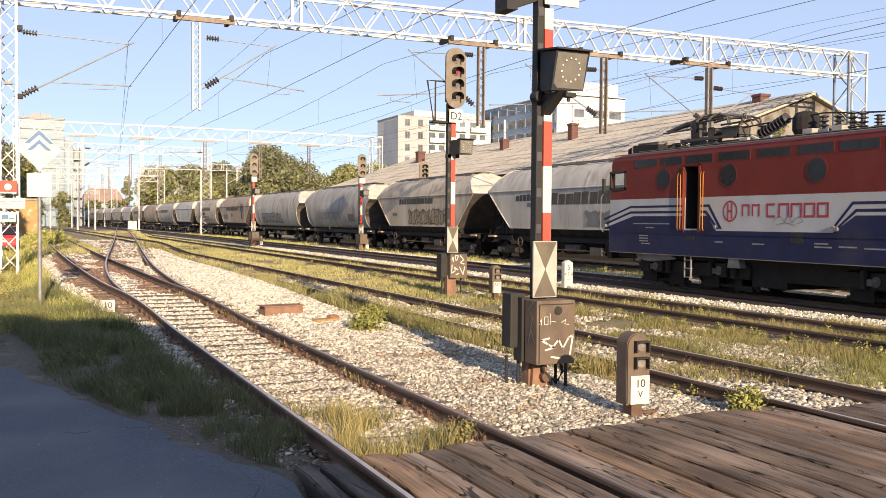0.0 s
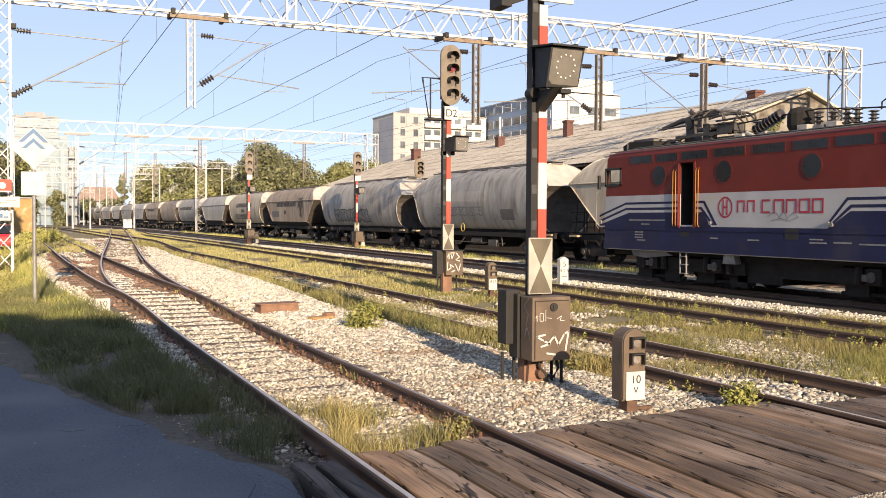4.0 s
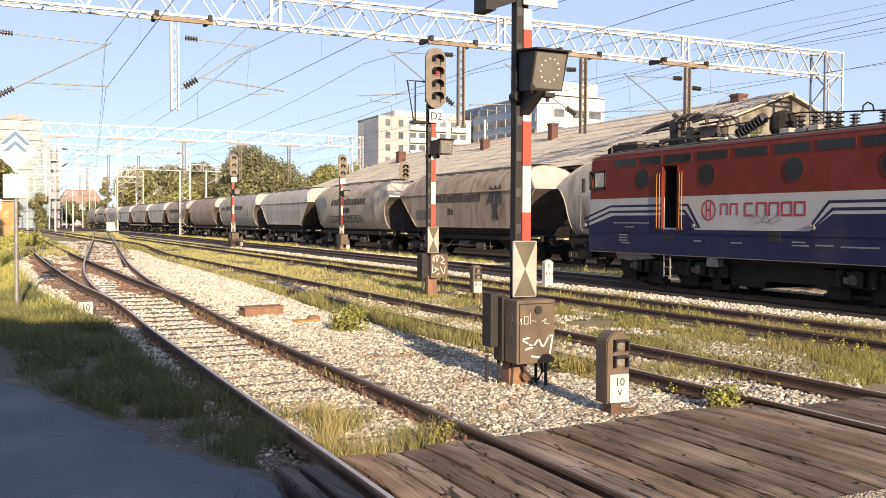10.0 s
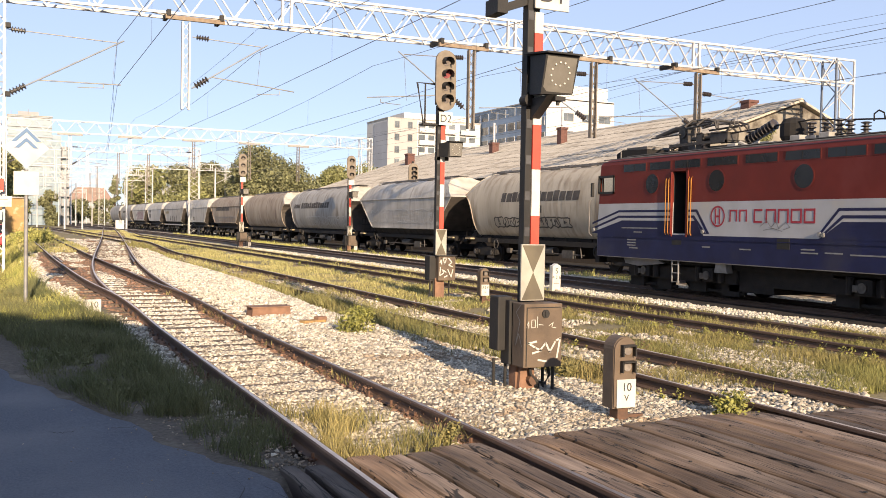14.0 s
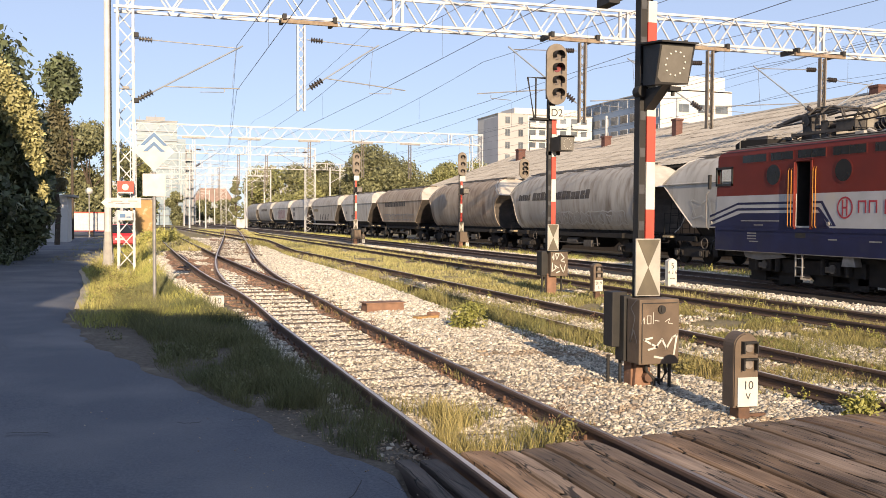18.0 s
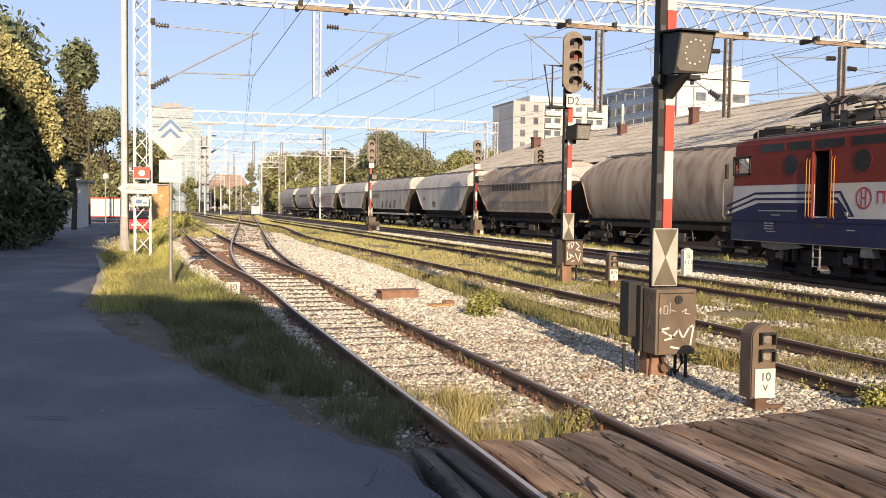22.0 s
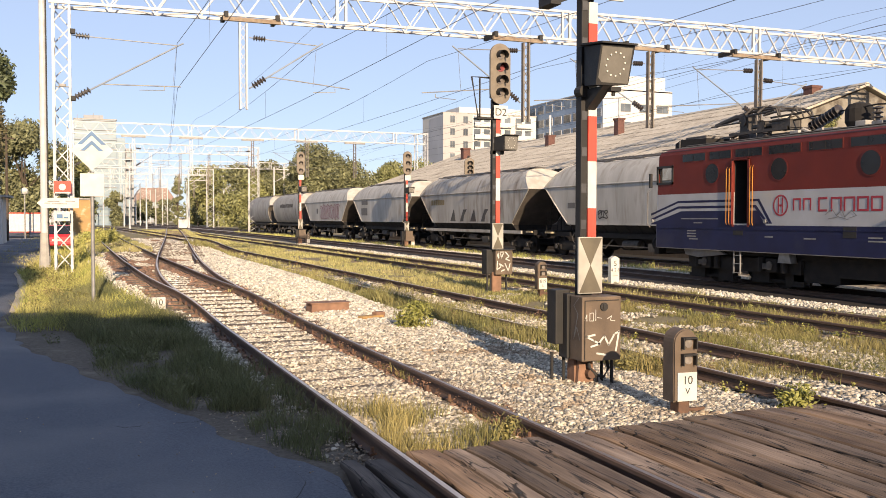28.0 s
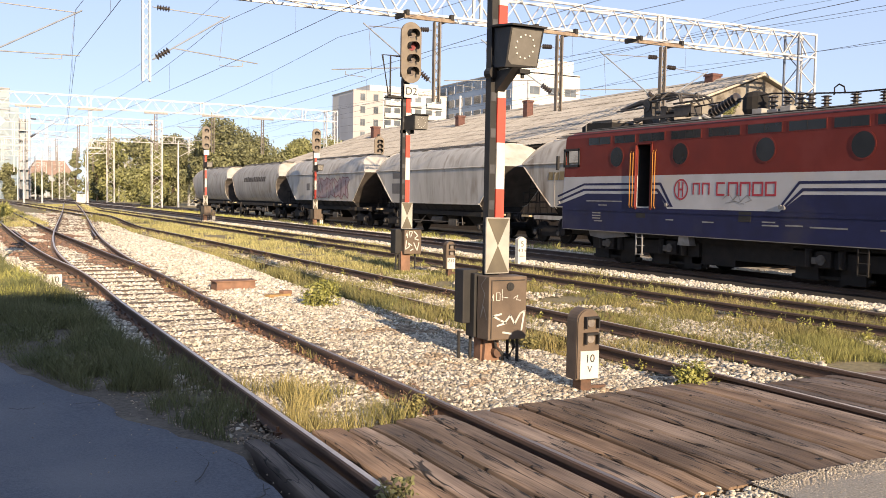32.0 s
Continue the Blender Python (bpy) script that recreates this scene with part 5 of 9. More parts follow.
        part("corner_step", shared("corner_step", lambda: Mesh().bevelbox(-0.06, 0.3, -0.32, 0.3, 1.1, 1.19, 0.015), M_STEP), M_STEP, w, "scuffed cream corner step", at=pose(-1.36, s * (ye - 0.45), 0))
        for x in (-0.875, 0.875):
            part("buffer", shared("buffer", lambda: Mesh().tube([(0, -0.2, 0), (0, 0.42, 0)], 0.09, 10).tube([(0, 0.4, 0), (0, 0.46, 0)], 0.22, 14), M_DARK), M_DARK, w, at=pose(x, s * (ye + 0.1), 1.06, 0, 0, turn))
        part("coupling", shared("coupling", lambda: Mesh().box(-0.06, 0.06, -0.1, 0.4, 0.95, 1.1).tube([(0, 0.25, 1.0), (0, 0.4, 0.7), (0, 0.5, 0.95)], 0.03, 6), M_DARK), M_DARK, w, at=pose(0, s * ye, 0, 0, 0, turn))
        bg = part("bogie", shared("bogie", bogie_mesh, M_DARK), M_DARK, w, "black bogie", at=pose(0, s * (hl - 1.65), 0))
        for y in (-0.9, 0.9):
            ws = part("wheelset", shared("wheelset", wheelset_mesh, M_DARK), M_DARK, bg, at=pose(0, y, 0.46))
            WHEELS.append((ws, y))
            part("axle_cap", shared("axle_cap", lambda: Mesh().disc((-1.21, 0, 0.46), 0.11, 0, 0.05, 12), M_GEAR), M_GEAR, bg, at=pose(0, y, 0))
    gear = Mesh().tube([(-0.9, -0.6, 0.72), (-0.9, 0.6, 0.72)], 0.2, 12)
    gear.tube([(-1.1, -3.2, 0.62), (-1.1, 3.0, 0.62)], 0.03, 6).tube([(-1.05, 1.4, 0.9), (-1.15, 1.9, 0.5), (-1.1, 2.6, 0.5)], 0.04, 6).box(-1.15, -1.0, -2.4, -1.5, 0.45, 0.8).tube([(-1.1, -2.9, 1.0), (-1.15, -3.1, 0.5)], 0.03, 5).bevelbox(-1.2, -1.05, 3.1, 3.5, 0.5, 0.75, 0.03)
    part("brake_gear", shared("brake_gear", lambda: gear, M_GEAR), M_GEAR, w, "dusty brake tank, rods and boxes")
    u, z, ring_mat = spec.get("wheel", (4.2, 0.92, M_GEAR))
    part("hand_wheel", shared("hand_wheel_" + ring_mat.name, lambda: ring_mesh(0.22, 0.022), ring_mat), ring_mat, w, at=pose(-1.42, u, z))
    prof = ROUND if kind == "round" else SQUARE
    zs, ps = [p[1] for p in prof][::-1], [p[0] for p in prof][::-1]

    def wall(u, z, lift=0.012):
        return (-float(np.interp(z, zs, ps)) - lift, u, z)

    r = random.Random(int(hl * 100) + len(spec["label"]))
    for y0, y1, z0, z1, n, col in spec.get("bands", ()):       # blocks for the owner's lettering
        step = (y1 - y0) / n
        for k in range(n):
            a = y0 + step * k
            b = a + step * r.uniform(0.8, 0.93)
            hi = z1 + (z1 - z0) * r.uniform(-0.12, 0.08)
            m, zz = Mesh(), [z0 + (hi - z0) * q / 3 for q in range(4)]
            for za, zb in zip(zz, zz[1:]):
                ia, ib = -0.14 * (za - z0), -0.14 * (zb - z0)
                m.add([wall(a + ia, za), wall(b + ia, za), wall(b + ib, zb), wall(a + ib, zb)], [(0, 1, 2, 3)])
            part("marking_bar", m, col, w)
    for y0, y1, z0, z1, col in spec.get("panels", ()):
        m, zz = Mesh(), [z0 + (z1 - z0) * q / 5 for q in range(6)]
        for za, zb in zip(zz, zz[1:]):
            m.add([wall(y0, za), wall(y1, za), wall(y1, zb), wall(y0, zb)], [(0, 1, 2, 3)])
        part("data_panel", m, col, w)
    for y0, y1, z0, z1, n, col in spec.get("wedges", ()):
        for k in range(n):
            a, d = y0 + (y1 - y0) * k / n, (y1 - y0) / n
            m = Mesh()
            for q in range(4):
                za, zb = z0 + (z1 - z0) * q / 4, z0 + (z1 - z0) * (q + 1) / 4
                fa, fb = 1 - q / 4, 1 - (q + 1) / 4
                if k % 2:
                    fa, fb = 0.35 + 0.4 * abs(fa - 0.5), 0.35 + 0.4 * abs(fb - 0.5)
                m.add([wall(a + d * 0.1 * q, za), wall(a + d * (0.1 * q + 0.5 * fa + 0.06), za), wall(a + d * (0.1 * q + 0.1 + 0.5 * fb + 0.06), zb), wall(a + d * (0.1 * q + 0.1), zb)], [(0, 1, 2, 3)])
            part("graffiti", m, col, w, "black sprayed wedge")
    for y0, y1, z0, z1, n, fill, line, seed in spec.get("graffiti", ()):
        g = random.Random(seed)
        body, edge = Mesh(), []
        for k in range(n):
            yc, zc = y0 + (y1 - y0) * (k + 0.5) / n, (z0 + z1) / 2
            ry, rz = abs(y1 - y0) / n * 0.52, (z1 - z0) / 2
            out = []
            lean = g.uniform(-0.35, 0.35)
            for q in range(12):      # angular, jagged letter block
                a = 2 * math.pi * (q + g.uniform(-0.3, 0.3)) / 12
                f = g.uniform(0.95, 1.12) if q % 3 else g.uniform(0.45, 0.95)
                c, s_ = math.cos(a), math.sin(a)
                dz = rz * f * math.copysign(abs(s_) ** 0.5, s_)
                out.append((yc + ry * f * math.copysign(abs(c) ** 0.5, c) + lean * dz, zc + dz))
            inner = [(yc + (u - yc) * 0.5, zc + (v - zc) * 0.5) for u, v in out]
            pts = [wall(yc, zc, 0.016)] + [wall(*p, 0.016) for p in inner] + [wall(*p, 0.016) for p in out]
            body.add(pts, [(0, 1 + q, 1 + (q + 1) % 12) for q in range(12)] + [(1 + q, 13 + q, 13 + (q + 1) % 12, 1 + (q + 1) % 12) for q in range(12)])
            edge.append(out + out[:1])
            for q in range(2):
                u = yc + ry * g.uniform(-0.5, 0.5)
                edge.append([(u, zc + rz * g.uniform(-0.8, -0.2)), (u + ry * g.uniform(-0.3, 0.3), zc + rz * g.uniform(0.1, 0.8)), (u + ry * g.uniform(-0.6, 0.6), zc + rz * g.uniform(-0.1, 0.5))])
        if fill:
            ob = part("graffiti", body, fill, w, "sprayed letter shapes")
            ob["kind"] = "stuff"
        strokes(edge, 0.06, lambda u, v: wall(u, v, 0.024), line, w, "graffiti", "sprayed outlines")
    return w


# y of each hull's rear shoulder when the clip begins, tail first, and what the wagon looks like
REAR = (300.3, 283.8, 267.5, 249.6, 233.0, 214.7, 198.6, 181.7, 164.7, 146.9, 130.5, 113.5, 95.9, 76.8, 58.9, 42.3, 25.5, 8.5)
WAGONS = [
    dict(kind="round", paint="dark", label="dark grey rounded grain hopper wagon at the tail"),
    dict(kind="round", paint="dark", label="dull grey rounded grain hopper wagon with faded marking", bands=((3.0, -3.6, 3.04, 3.45, 13, M_FADED),)),
    dict(kind="square", paint="light", label="pale angular grain hopper wagon with magenta graffiti", graffiti=((1.6, -5.2, 1.75, 3.2, 5, M_SPRAY_P, M_SPRAY_R, 3),), panels=((3.16, 2.5, 2.3, 2.8, M_PANELG),)),
    dict(kind="square", paint="light", label="pale angular grain hopper wagon with dark data panels", panels=((5.0, 3.3, 2.98, 3.34, M_PANELG), (5.1, 3.4, 2.1, 2.7, M_PANELG), (-6.2, -6.9, 2.0, 2.6, M_RUST))),
    dict(kind="square", paint="grey", label="grey angular grain hopper wagon with a rimmed side and black wedges", sill=1, bands=((6.2, 3.8, 2.74, 3.1, 6, M_OCHRE),), wedges=((2.9, -3.5, 1.68, 2.42, 4, M_SPRAY),)),
    dict(kind="square", paint="light", label="pale beige angular grain hopper wagon with streaked sides", panels=((4.84, 4.14, 2.38, 2.64, M_PANELG),), graffiti=((2.05, 1.2, 1.87, 2.25, 1, None, M_SPRAY, 12),)),
    dict(kind="square", paint="brown", label="brown-stained angular grain hopper wagon with dark marking", bands=((4.45, -2.45, 2.98, 3.38, 13, M_FADED),), graffiti=((4.8, -5.0, 1.75, 2.3, 6, None, M_SPRAY_B, 15),)),
    dict(kind="round", paint="brown", label="rust-brown rounded grain hopper wagon"),
    dict(kind="round", paint="grey", label="grey rounded grain hopper wagon with bold marking", bands=((4.45, -2.86, 3.0, 3.45, 13, M_FADED), (6.5, 4.8, 3.02, 3.36, 6, M_FADED)), graffiti=((3.2, -6.4, 1.6, 2.35, 8, None, M_SPRAY_W, 21),)),
    dict(kind="square", paint="light", label="light grey angular grain hopper wagon with streaked silver paint", graffiti=((5.2, -5.0, 1.9, 2.8, 7, None, M_SPRAY_W, 24),)),
    dict(kind="round", paint="beige", label="beige rounded grain hopper wagon with dark marking", bands=((3.6, -3.34, 3.05, 3.5, 13, M_FADED), (1.2, -0.3, 2.5, 2.85, 3, M_FADED)), graffiti=((4.4, -2.6, 1.8, 2.3, 7, None, M_FADED, 27),)),
    dict(kind="square", paint="brown", label="brown angular grain hopper wagon with a black sprayed shape", bands=((3.96, -2.58, 2.95, 3.35, 13, M_FADED), (1.35, 0.6, 2.26, 2.6, 2, M_FADED)), panels=((5.6, 3.2, 1.99, 2.55, M_PANELG),), graffiti=((-3.35, -4.7, 2.75, 3.75, 2, M_SPRAY, M_SPRAY, 31), (-3.75, -4.35, 2.0, 2.8, 1, M_SPRAY, M_SPRAY, 30))),
    dict(kind="round", paint="grey", label="grey rounded grain hopper wagon with large sprayed letters", bands=((7.0, 5.3, 3.02, 3.28, 4, M_SPRAY_W),), graffiti=((4.95, -2.6, 1.6, 2.62, 6, M_SPRAY_B, M_SPRAY, 33),)),
    dict(kind="round", paint="dark", label="dark grey rounded grain hopper wagon with a pale repainted patch", wheel=(1.0, 1.42, M_YELLOW), panels=((4.5, -2.0, 2.75, 3.4, HULL["grey"]), (-3.35, -4.7, 1.85, 2.4, M_PANELG)), graffiti=((4.5, -1.4, 2.05, 2.55, 5, None, M_SPRAY_B, 35),)),
    dict(kind="square", paint="beige", label="beige angular grain hopper wagon with tan and black graffiti", bands=((3.4, -1.95, 2.98, 3.32, 13, M_FADED),), graffiti=((1.9, -4.0, 1.68, 2.66, 5, M_SPRAY_T, M_SPRAY, 39),), panels=((4.6, 3.8, 2.22, 2.44, M_PANELG),)),
    dict(kind="square", paint="light", label="light grey angular grain hopper wagon with bold marking", bands=((1.9, -6.3, 2.72, 3.24, 13, M_FADED), (4.6, 2.5, 2.93, 3.23, 6, M_INK)), panels=((3.5, 2.66, 2.63, 2.84, M_PANELG),), graffiti=((-1.6, -5.6, 1.73, 2.42, 4, M_SPRAY_B, M_SPRAY_B, 42),)),
    dict(kind="round", paint="beige", label="beige rounded grain hopper wagon at the head"),
]
for s, a, b in zip(WAGONS, REAR, REAR[1:]):
    s["half"] = round((a - b - 1.76) / 2, 2)
TRAIN = [wagon(s) for s in WAGONS]


def wagon_y(k, t):
    return REAR[k] - WAGONS[k]["half"] - SPEED * t


def motions():
    times = [0.5 * i for i in range(65)]
    for k, w in enumerate(TRAIN):
        rows, d = [], WAGONS[k]["half"] - 1.65
        for t in times:
            y = wagon_y(k, t)
            a, b = c5(y + d), c5(y - d)
            rows.append((t, pose((a + b) / 2, y, 0, 0, 0, math.degrees(math.atan2(b - a, 2 * d)))))
        walk(w, rows)
    for ws, y in WHEELS:
        walk(ws, [(0.1 * i, pose(0, y, 0.46, math.degrees(SPEED * 0.1 * i / 0.46) % 360, 0, 0)) for i in range(321)])


# ---- catenary gantries ----
def lattice_column(parent, x, y, w, d, h, name="column", panel=1.0, flank=M_STEEL_W):
    legs = []
    for sx in (-1, 1):
        for sy in (-1, 1):
            legs.append(part(name + "_leg", Mesh().box(x + sx * w / 2 - 0.045, x + sx * w / 2 + 0.045, y + sy * d / 2 - 0.045, y + sy * d / 2 + 0.045, -0.3, h), flank if sx < 0 else M_STEEL_W, parent, "angle-steel column leg"))
    col = legs[0]
    n = int(h / panel)
    for k in range(n):
        z0, z1 = h * k / n, h * (k + 1) / n
        s = 1 if k % 2 else -1
        for q in (-1, 1):
            e = s * q
            part("brace", Mesh().tube([(x - e * w / 2, y + q * d / 2, z0), (x + e * w / 2, y + q * d / 2, z1)], 0.028, 4), M_STEEL_W, col)
            part("brace", Mesh().tube([(x + q * w / 2, y - e * d / 2, z0), (x + q * w / 2, y + e * d / 2, z1)], 0.028, 4), flank if q < 0 else M_STEEL_W, col)
    part("footing", Mesh().bevelbox(x - w / 2 - 0.3, x + w / 2 + 0.3, y - d / 2 - 0.3, y + d / 2 + 0.3, -0.5, -0.12, 0.04), M_CONC, parent, "concrete footing")
    return col


def gantry(x0, x1, y0, slope, zb, zt, fine=True, d=0.9):
    """A portal over all tracks; y falls off by slope with x."""
    g = thing("catenary_gantry", "white steel lattice portal carrying the overhead wires", "gantry", group="overhead line portals")
    def yy(x):
        return y0 - slope * x
    lattice_column(g, x0, yy(x0), 0.55, d, zt, panel=0.62 if fine else 1.2)
    # Left face of the right-hand column is coloured grey-blue for its shade.
    lattice_column(g, x1, yy(x1), 1.3, d, zt, panel=0.85, flank=M_STEEL_SHADE if fine else M_STEEL_W)
    for sy in (-1, 1):
        for z in (zb, zt):
            part("chord", Mesh().tube([(x0 - 0.4, yy(x0) + sy * d / 2, z), (x1 + 0.7, yy(x1) + sy * d / 2, z)], 0.07 if fine else 0.05, 4), M_STEEL_W, g)
    n = 24 if fine else 20
    step = (x1 - x0) / n
    for sy in (-1, 1):
        for k in range(n):
            xa, xb = x0 + k * step, x0 + (k + 1) * step
            m = Mesh().tube([(xa, yy(xa) + sy * d / 2, zb), ((xa + xb) / 2, yy(xb) + sy * d / 2, zt), (xb, yy(xb) + sy * d / 2, zb)], 0.042 if fine else 0.03, 4)
            part("web_member", m, M_STEEL_W, g)
    for k in range(n):
        xa, xb = x0 + k * step, x0 + (k + 1) * step
        s = 1 if k % 2 else -1
        for z in (zb, zt):
            part("plan_brace", Mesh().tube([(xa, yy(xa) - s * d / 2, z), (xb, yy(xb) + s * d / 2, z)], 0.035 if fine else 0.028, 4), M_STEEL_W, g)
    for k in (6, 12, 18):
        xa = x0 + k * step + 0.2
        for q in (xa, xa + 0.36):
            part("splice_post", Mesh().box(q - 0.05, q + 0.05, yy(xa) - d / 2 - 0.06, yy(xa) - d / 2 + 0.06, zb, zt), M_STEEL_W, g)
    return g, yy


ZB, ZT = 9.66, 10.86
g1, gy1 = gantry(-0.58, 39.2, 36.0, 0.05, ZB, ZT)


def hook_beam(parent, x0, x1, y, z):
    part("hanger_beam", Mesh().box(x0, x1, y - 0.62, y - 0.5, z - 0.28, z - 0.13), mat("rusty_cream_beam", (0.3, 0.24, 0.17), (0.18, 0.12, 0.08), 5.0, 0.8, 0, 0.1) if "rusty_cream_beam" not in bpy.data.materials else bpy.data.materials["rusty_cream_beam"], parent, "rusty cream hanger beam")
    for x in (x0 + 0.12, x1 - 0.12):
        part("hanger_bracket", Mesh().box(x - 0.07, x + 0.07, y - 0.68, y + 0.5, z - 0.16, z + 0.06), M_BLACK, parent)


def dropper(parent, x, y, z0, z1, w=0.26):
    m = Mesh()
    for s in (-1, 1):
        m.box(x + s * w / 2 - 0.03, x + s * w / 2 + 0.03, y - 0.1, y + 0.1, z0, z1)
    n = int((z1 - z0) / 0.35)
    for k in range(n):
        za, zb = z0 + (z1 - z0) * k / n, z0 + (z1 - z0) * (k + 1) / n
        m.tube([(x - w / 2, y, za), (x + w / 2, y, zb)], 0.016, 4).tube([(x + w / 2, y, za), (x - w / 2, y, zb)], 0.016, 4)
    return part("drop_post", m, M_STEEL_W if x < 12 else M_RUSTW, parent, "hanging lattice drop post")


M_RUSTW = mat("rust_streaked_white_steel", (0.23, 0.2, 0.17), (0.15, 0.125, 0.1), 3.0, 0.7, 0.1, 0.1)


def cantilever(parent, x, y, xt, ztop, zlow, xe, drop=0.18):
    """A bracket from a post at x to the wire at xt: insulated tie, diagonal tube and steady arm reaching xe."""
    c = thing("cantilever_bracket", "insulated steel cantilever bracket holding the contact wire", "cantilever", group="overhead line brackets")
    d = 1 if xt > x else -1
    z1, z2 = ztop + 0.12, zlow - drop
    part("tie_rod", Mesh().tube([(x, y, z1), (xt, y, ztop)], 0.02, 5), M_STEEL_G, c)
    insulator(c, (x + d * 0.15, y, z1), (x + d * 0.65, y, z1 - 0.02), 0.11, 5)
    part("cantilever_tube", Mesh().tube([(x, y, z2), (xt + d * 0.25, y, ztop + 0.1)], 0.032, 8), M_CREAMT, c, "weathered grey tube")
    s = Vector((xt - x, 0, ztop - z2)).normalized()
    p = Vector((x, y, z2)) + s * 0.15
    insulator(c, p, p + s * 0.6, 0.13, 5)
    q = Vector((x, y, z2)).lerp(Vector((xt, y, ztop)), 0.27)
    part("steady_arm", Mesh().tube([q, (xe, y, zlow)], 0.022, 6).tube([(xe - d * 0.6, y, zlow - 0.02), (xe - d * 0.6, y, zlow - 0.16)], 0.018, 5).tube([(xe - d * 1.5, y, zlow - 0.2), (xe - d * 0.6, y, zlow - 0.16)], 0.015, 5), M_STEEL_G, c)
    part("hanger_wire", Mesh().tube([(xt, y, ztop), (xt - d * 0.15, y, zlow)], 0.008, 4), M_WIRE, c)
    return c


M_CREAMT = mat("cantilever_paint", (0.27, 0.31, 0.37), (0.2, 0.22, 0.25), 3.0, 0.7, 0.1, 0.1)
hook_beam(g1, 5.1, 7.3, gy1(6) - 0.1, ZB)
hook_beam(g1, 16.15, 18.5, gy1(17) - 0.1, ZB)
hook_beam(g1, 22.4, 24.8, gy1(23) - 0.1, ZB)
hook_beam(g1, 28.1, 30.9, gy1(29) - 0.1, ZB)
for x, zl in ((5.87, 6.05), (17.73, 6.0), (23.85, 5.95), (29.7, 5.9)):
    dropper(g1, x, gy1(x) - 0.55, zl, ZB - 0.3)
cantilever(g1, -0.25, gy1(0) - 0.4, 3.45, 8.4, 6.85, 3.6, 0.65)
cantilever(g1, 6.1, gy1(6) - 0.55, 8.75, 8.7, 7.05, 10.1)
cantilever(g1, 17.5, gy1(17) - 0.55, 14.6, 8.9, 7.0, 13.0)
cantilever(g1, 23.6, gy1(23) - 0.55, 20.0, 8.7, 6.9, 18.0)
cantilever(g1, 29.5, gy1(29) - 0.55, 26.2, 8.7, 6.9, 24.0)
cantilever(g1, 29.9, gy1(29) - 0.55, 32.4, 8.3, 7.0, 32.8)
# lamp-like insulator fittings on the left-hand column
for z in (8.62, 6.2):
    part("column_bracket", Mesh().bevelbox(-0.28, -0.1, gy1(0) - 0.6, gy1(0) - 0.42, z - 0.08, z + 0.1, 0.02), M_BLACK, g1)
part("column_bracket", Mesh().tube([(-0.78, gy1(0) - 0.5, 6.62), (-0.34, gy1(0) - 0.5, 6.62)], 0.02, 5).bevelbox(-0.68, -0.44, gy1(0) - 0.56, gy1(0) - 0.44, 6.6, 6.72, 0.03), M_STEEL_G, g1)

g2, gy2 = gantry(-0.9, 37.2, 100.0, 0.02, 10.55, 11.75, False)
for x in (5.2, 11.0, 17.5, 23.5, 29.0):
    dropper(g2, x, gy2(x) - 0.5, 6.4, 10.5)
    part("hanger_beam", Mesh().box(x - 1.2, x + 1.2, gy2(x) - 0.7, gy2(x) - 0.5, 10.25, 10.45), M_STEEL_G, g2)
cantilever(g2, -0.6, gy2(0) - 0.4, 3.0, 9.0, 7.4, 3.2)
cantilever(g2, 5.3, gy2(5) - 0.4, 7.8, 9.0, 7.4, 9.0)
cantilever(g2, 17.4, gy2(17) - 0.4, 14.0, 9.0, 7.4, 12.6)
cantilever(g2, 23.4, gy2(23) - 0.4, 20.0, 9.0, 7.4, 18.2)
for yg, x0, x1 in ((124, -1.2, 22), (158, -1.5, 34), (184, -2.5, 24), (212, -4, 30), (240, -6, 20), (270, -8, 26), (330, -14, 22)):
    g3, gy3 = gantry(x0, x1, yg, 0.0, 10.4, 11.5, False)
    for x in np.linspace(x0 + 6, x1 - 6, 4):
        dropper(g3, float(x), yg - 0.5, 6.4, 10.4)

# ---- overhead wires ----
def wire_run(name, label, xs, supports, sag=0.9):
    """xs(y) is the line; supports are (y, contact height, messenger height)."""
    w = thing(name, label, "overhead wire", group="overhead wires")
    contact, mess = Mesh(), Mesh()
    for (ya, ca, ma), (yb, cb, mb) in zip(supports, supports[1:]):
        n = 14
        cp, mp = [], []
        for k in range(n + 1):
            s = k / n
            y = ya + (yb - ya) * s
            cp.append((xs(y), y, ca + (cb - ca) * s))
            mp.append((xs(y), y, ma + (mb - ma) * s - sag * 4 * s * (1 - s)))
            if k in (2, 7, 12) and ya < 150:
                part("dropper_wire", Mesh().tube([cp[-1], mp[-1]], 0.005, 3, False), M_WIRE, w)
        contact.tube(cp, 0.009, 4)
        mess.tube(mp, 0.009, 4)
    part("contact_wire", contact, M_WIRE, w)
    part("messenger_wire", mess, M_WIRE, w)
    return w


SUP = [(-30, 6.7, 8.5), (35.4, 6.75, 8.45), (99.5, 7.2, 9.0), (157.5, 7.2, 9.0), (211.5, 7.2, 9.0), (270, 7.2, 9.0)]
def branch_wire(y):
    return float(np.interp(y, (-30, 35.4, 99.5, 157.5, 211.5, 270), (3.3, 3.45, 8.65, 10.2, 10.6, 10.0)))


for off, c in ((0.0, branch_wire), (0.7, c2), (0.2, c3), (0.3, c4), (0.2, c5)):
    wire_run("overhead_wire", "thin dark contact and messenger wires above a track", lambda y, c=c, off=off: c(y) + off, SUP)
feeders = thing("feeder_wires", "thin dark feeder wires crossing high over the yard", "overhead wire", group="overhead wires")
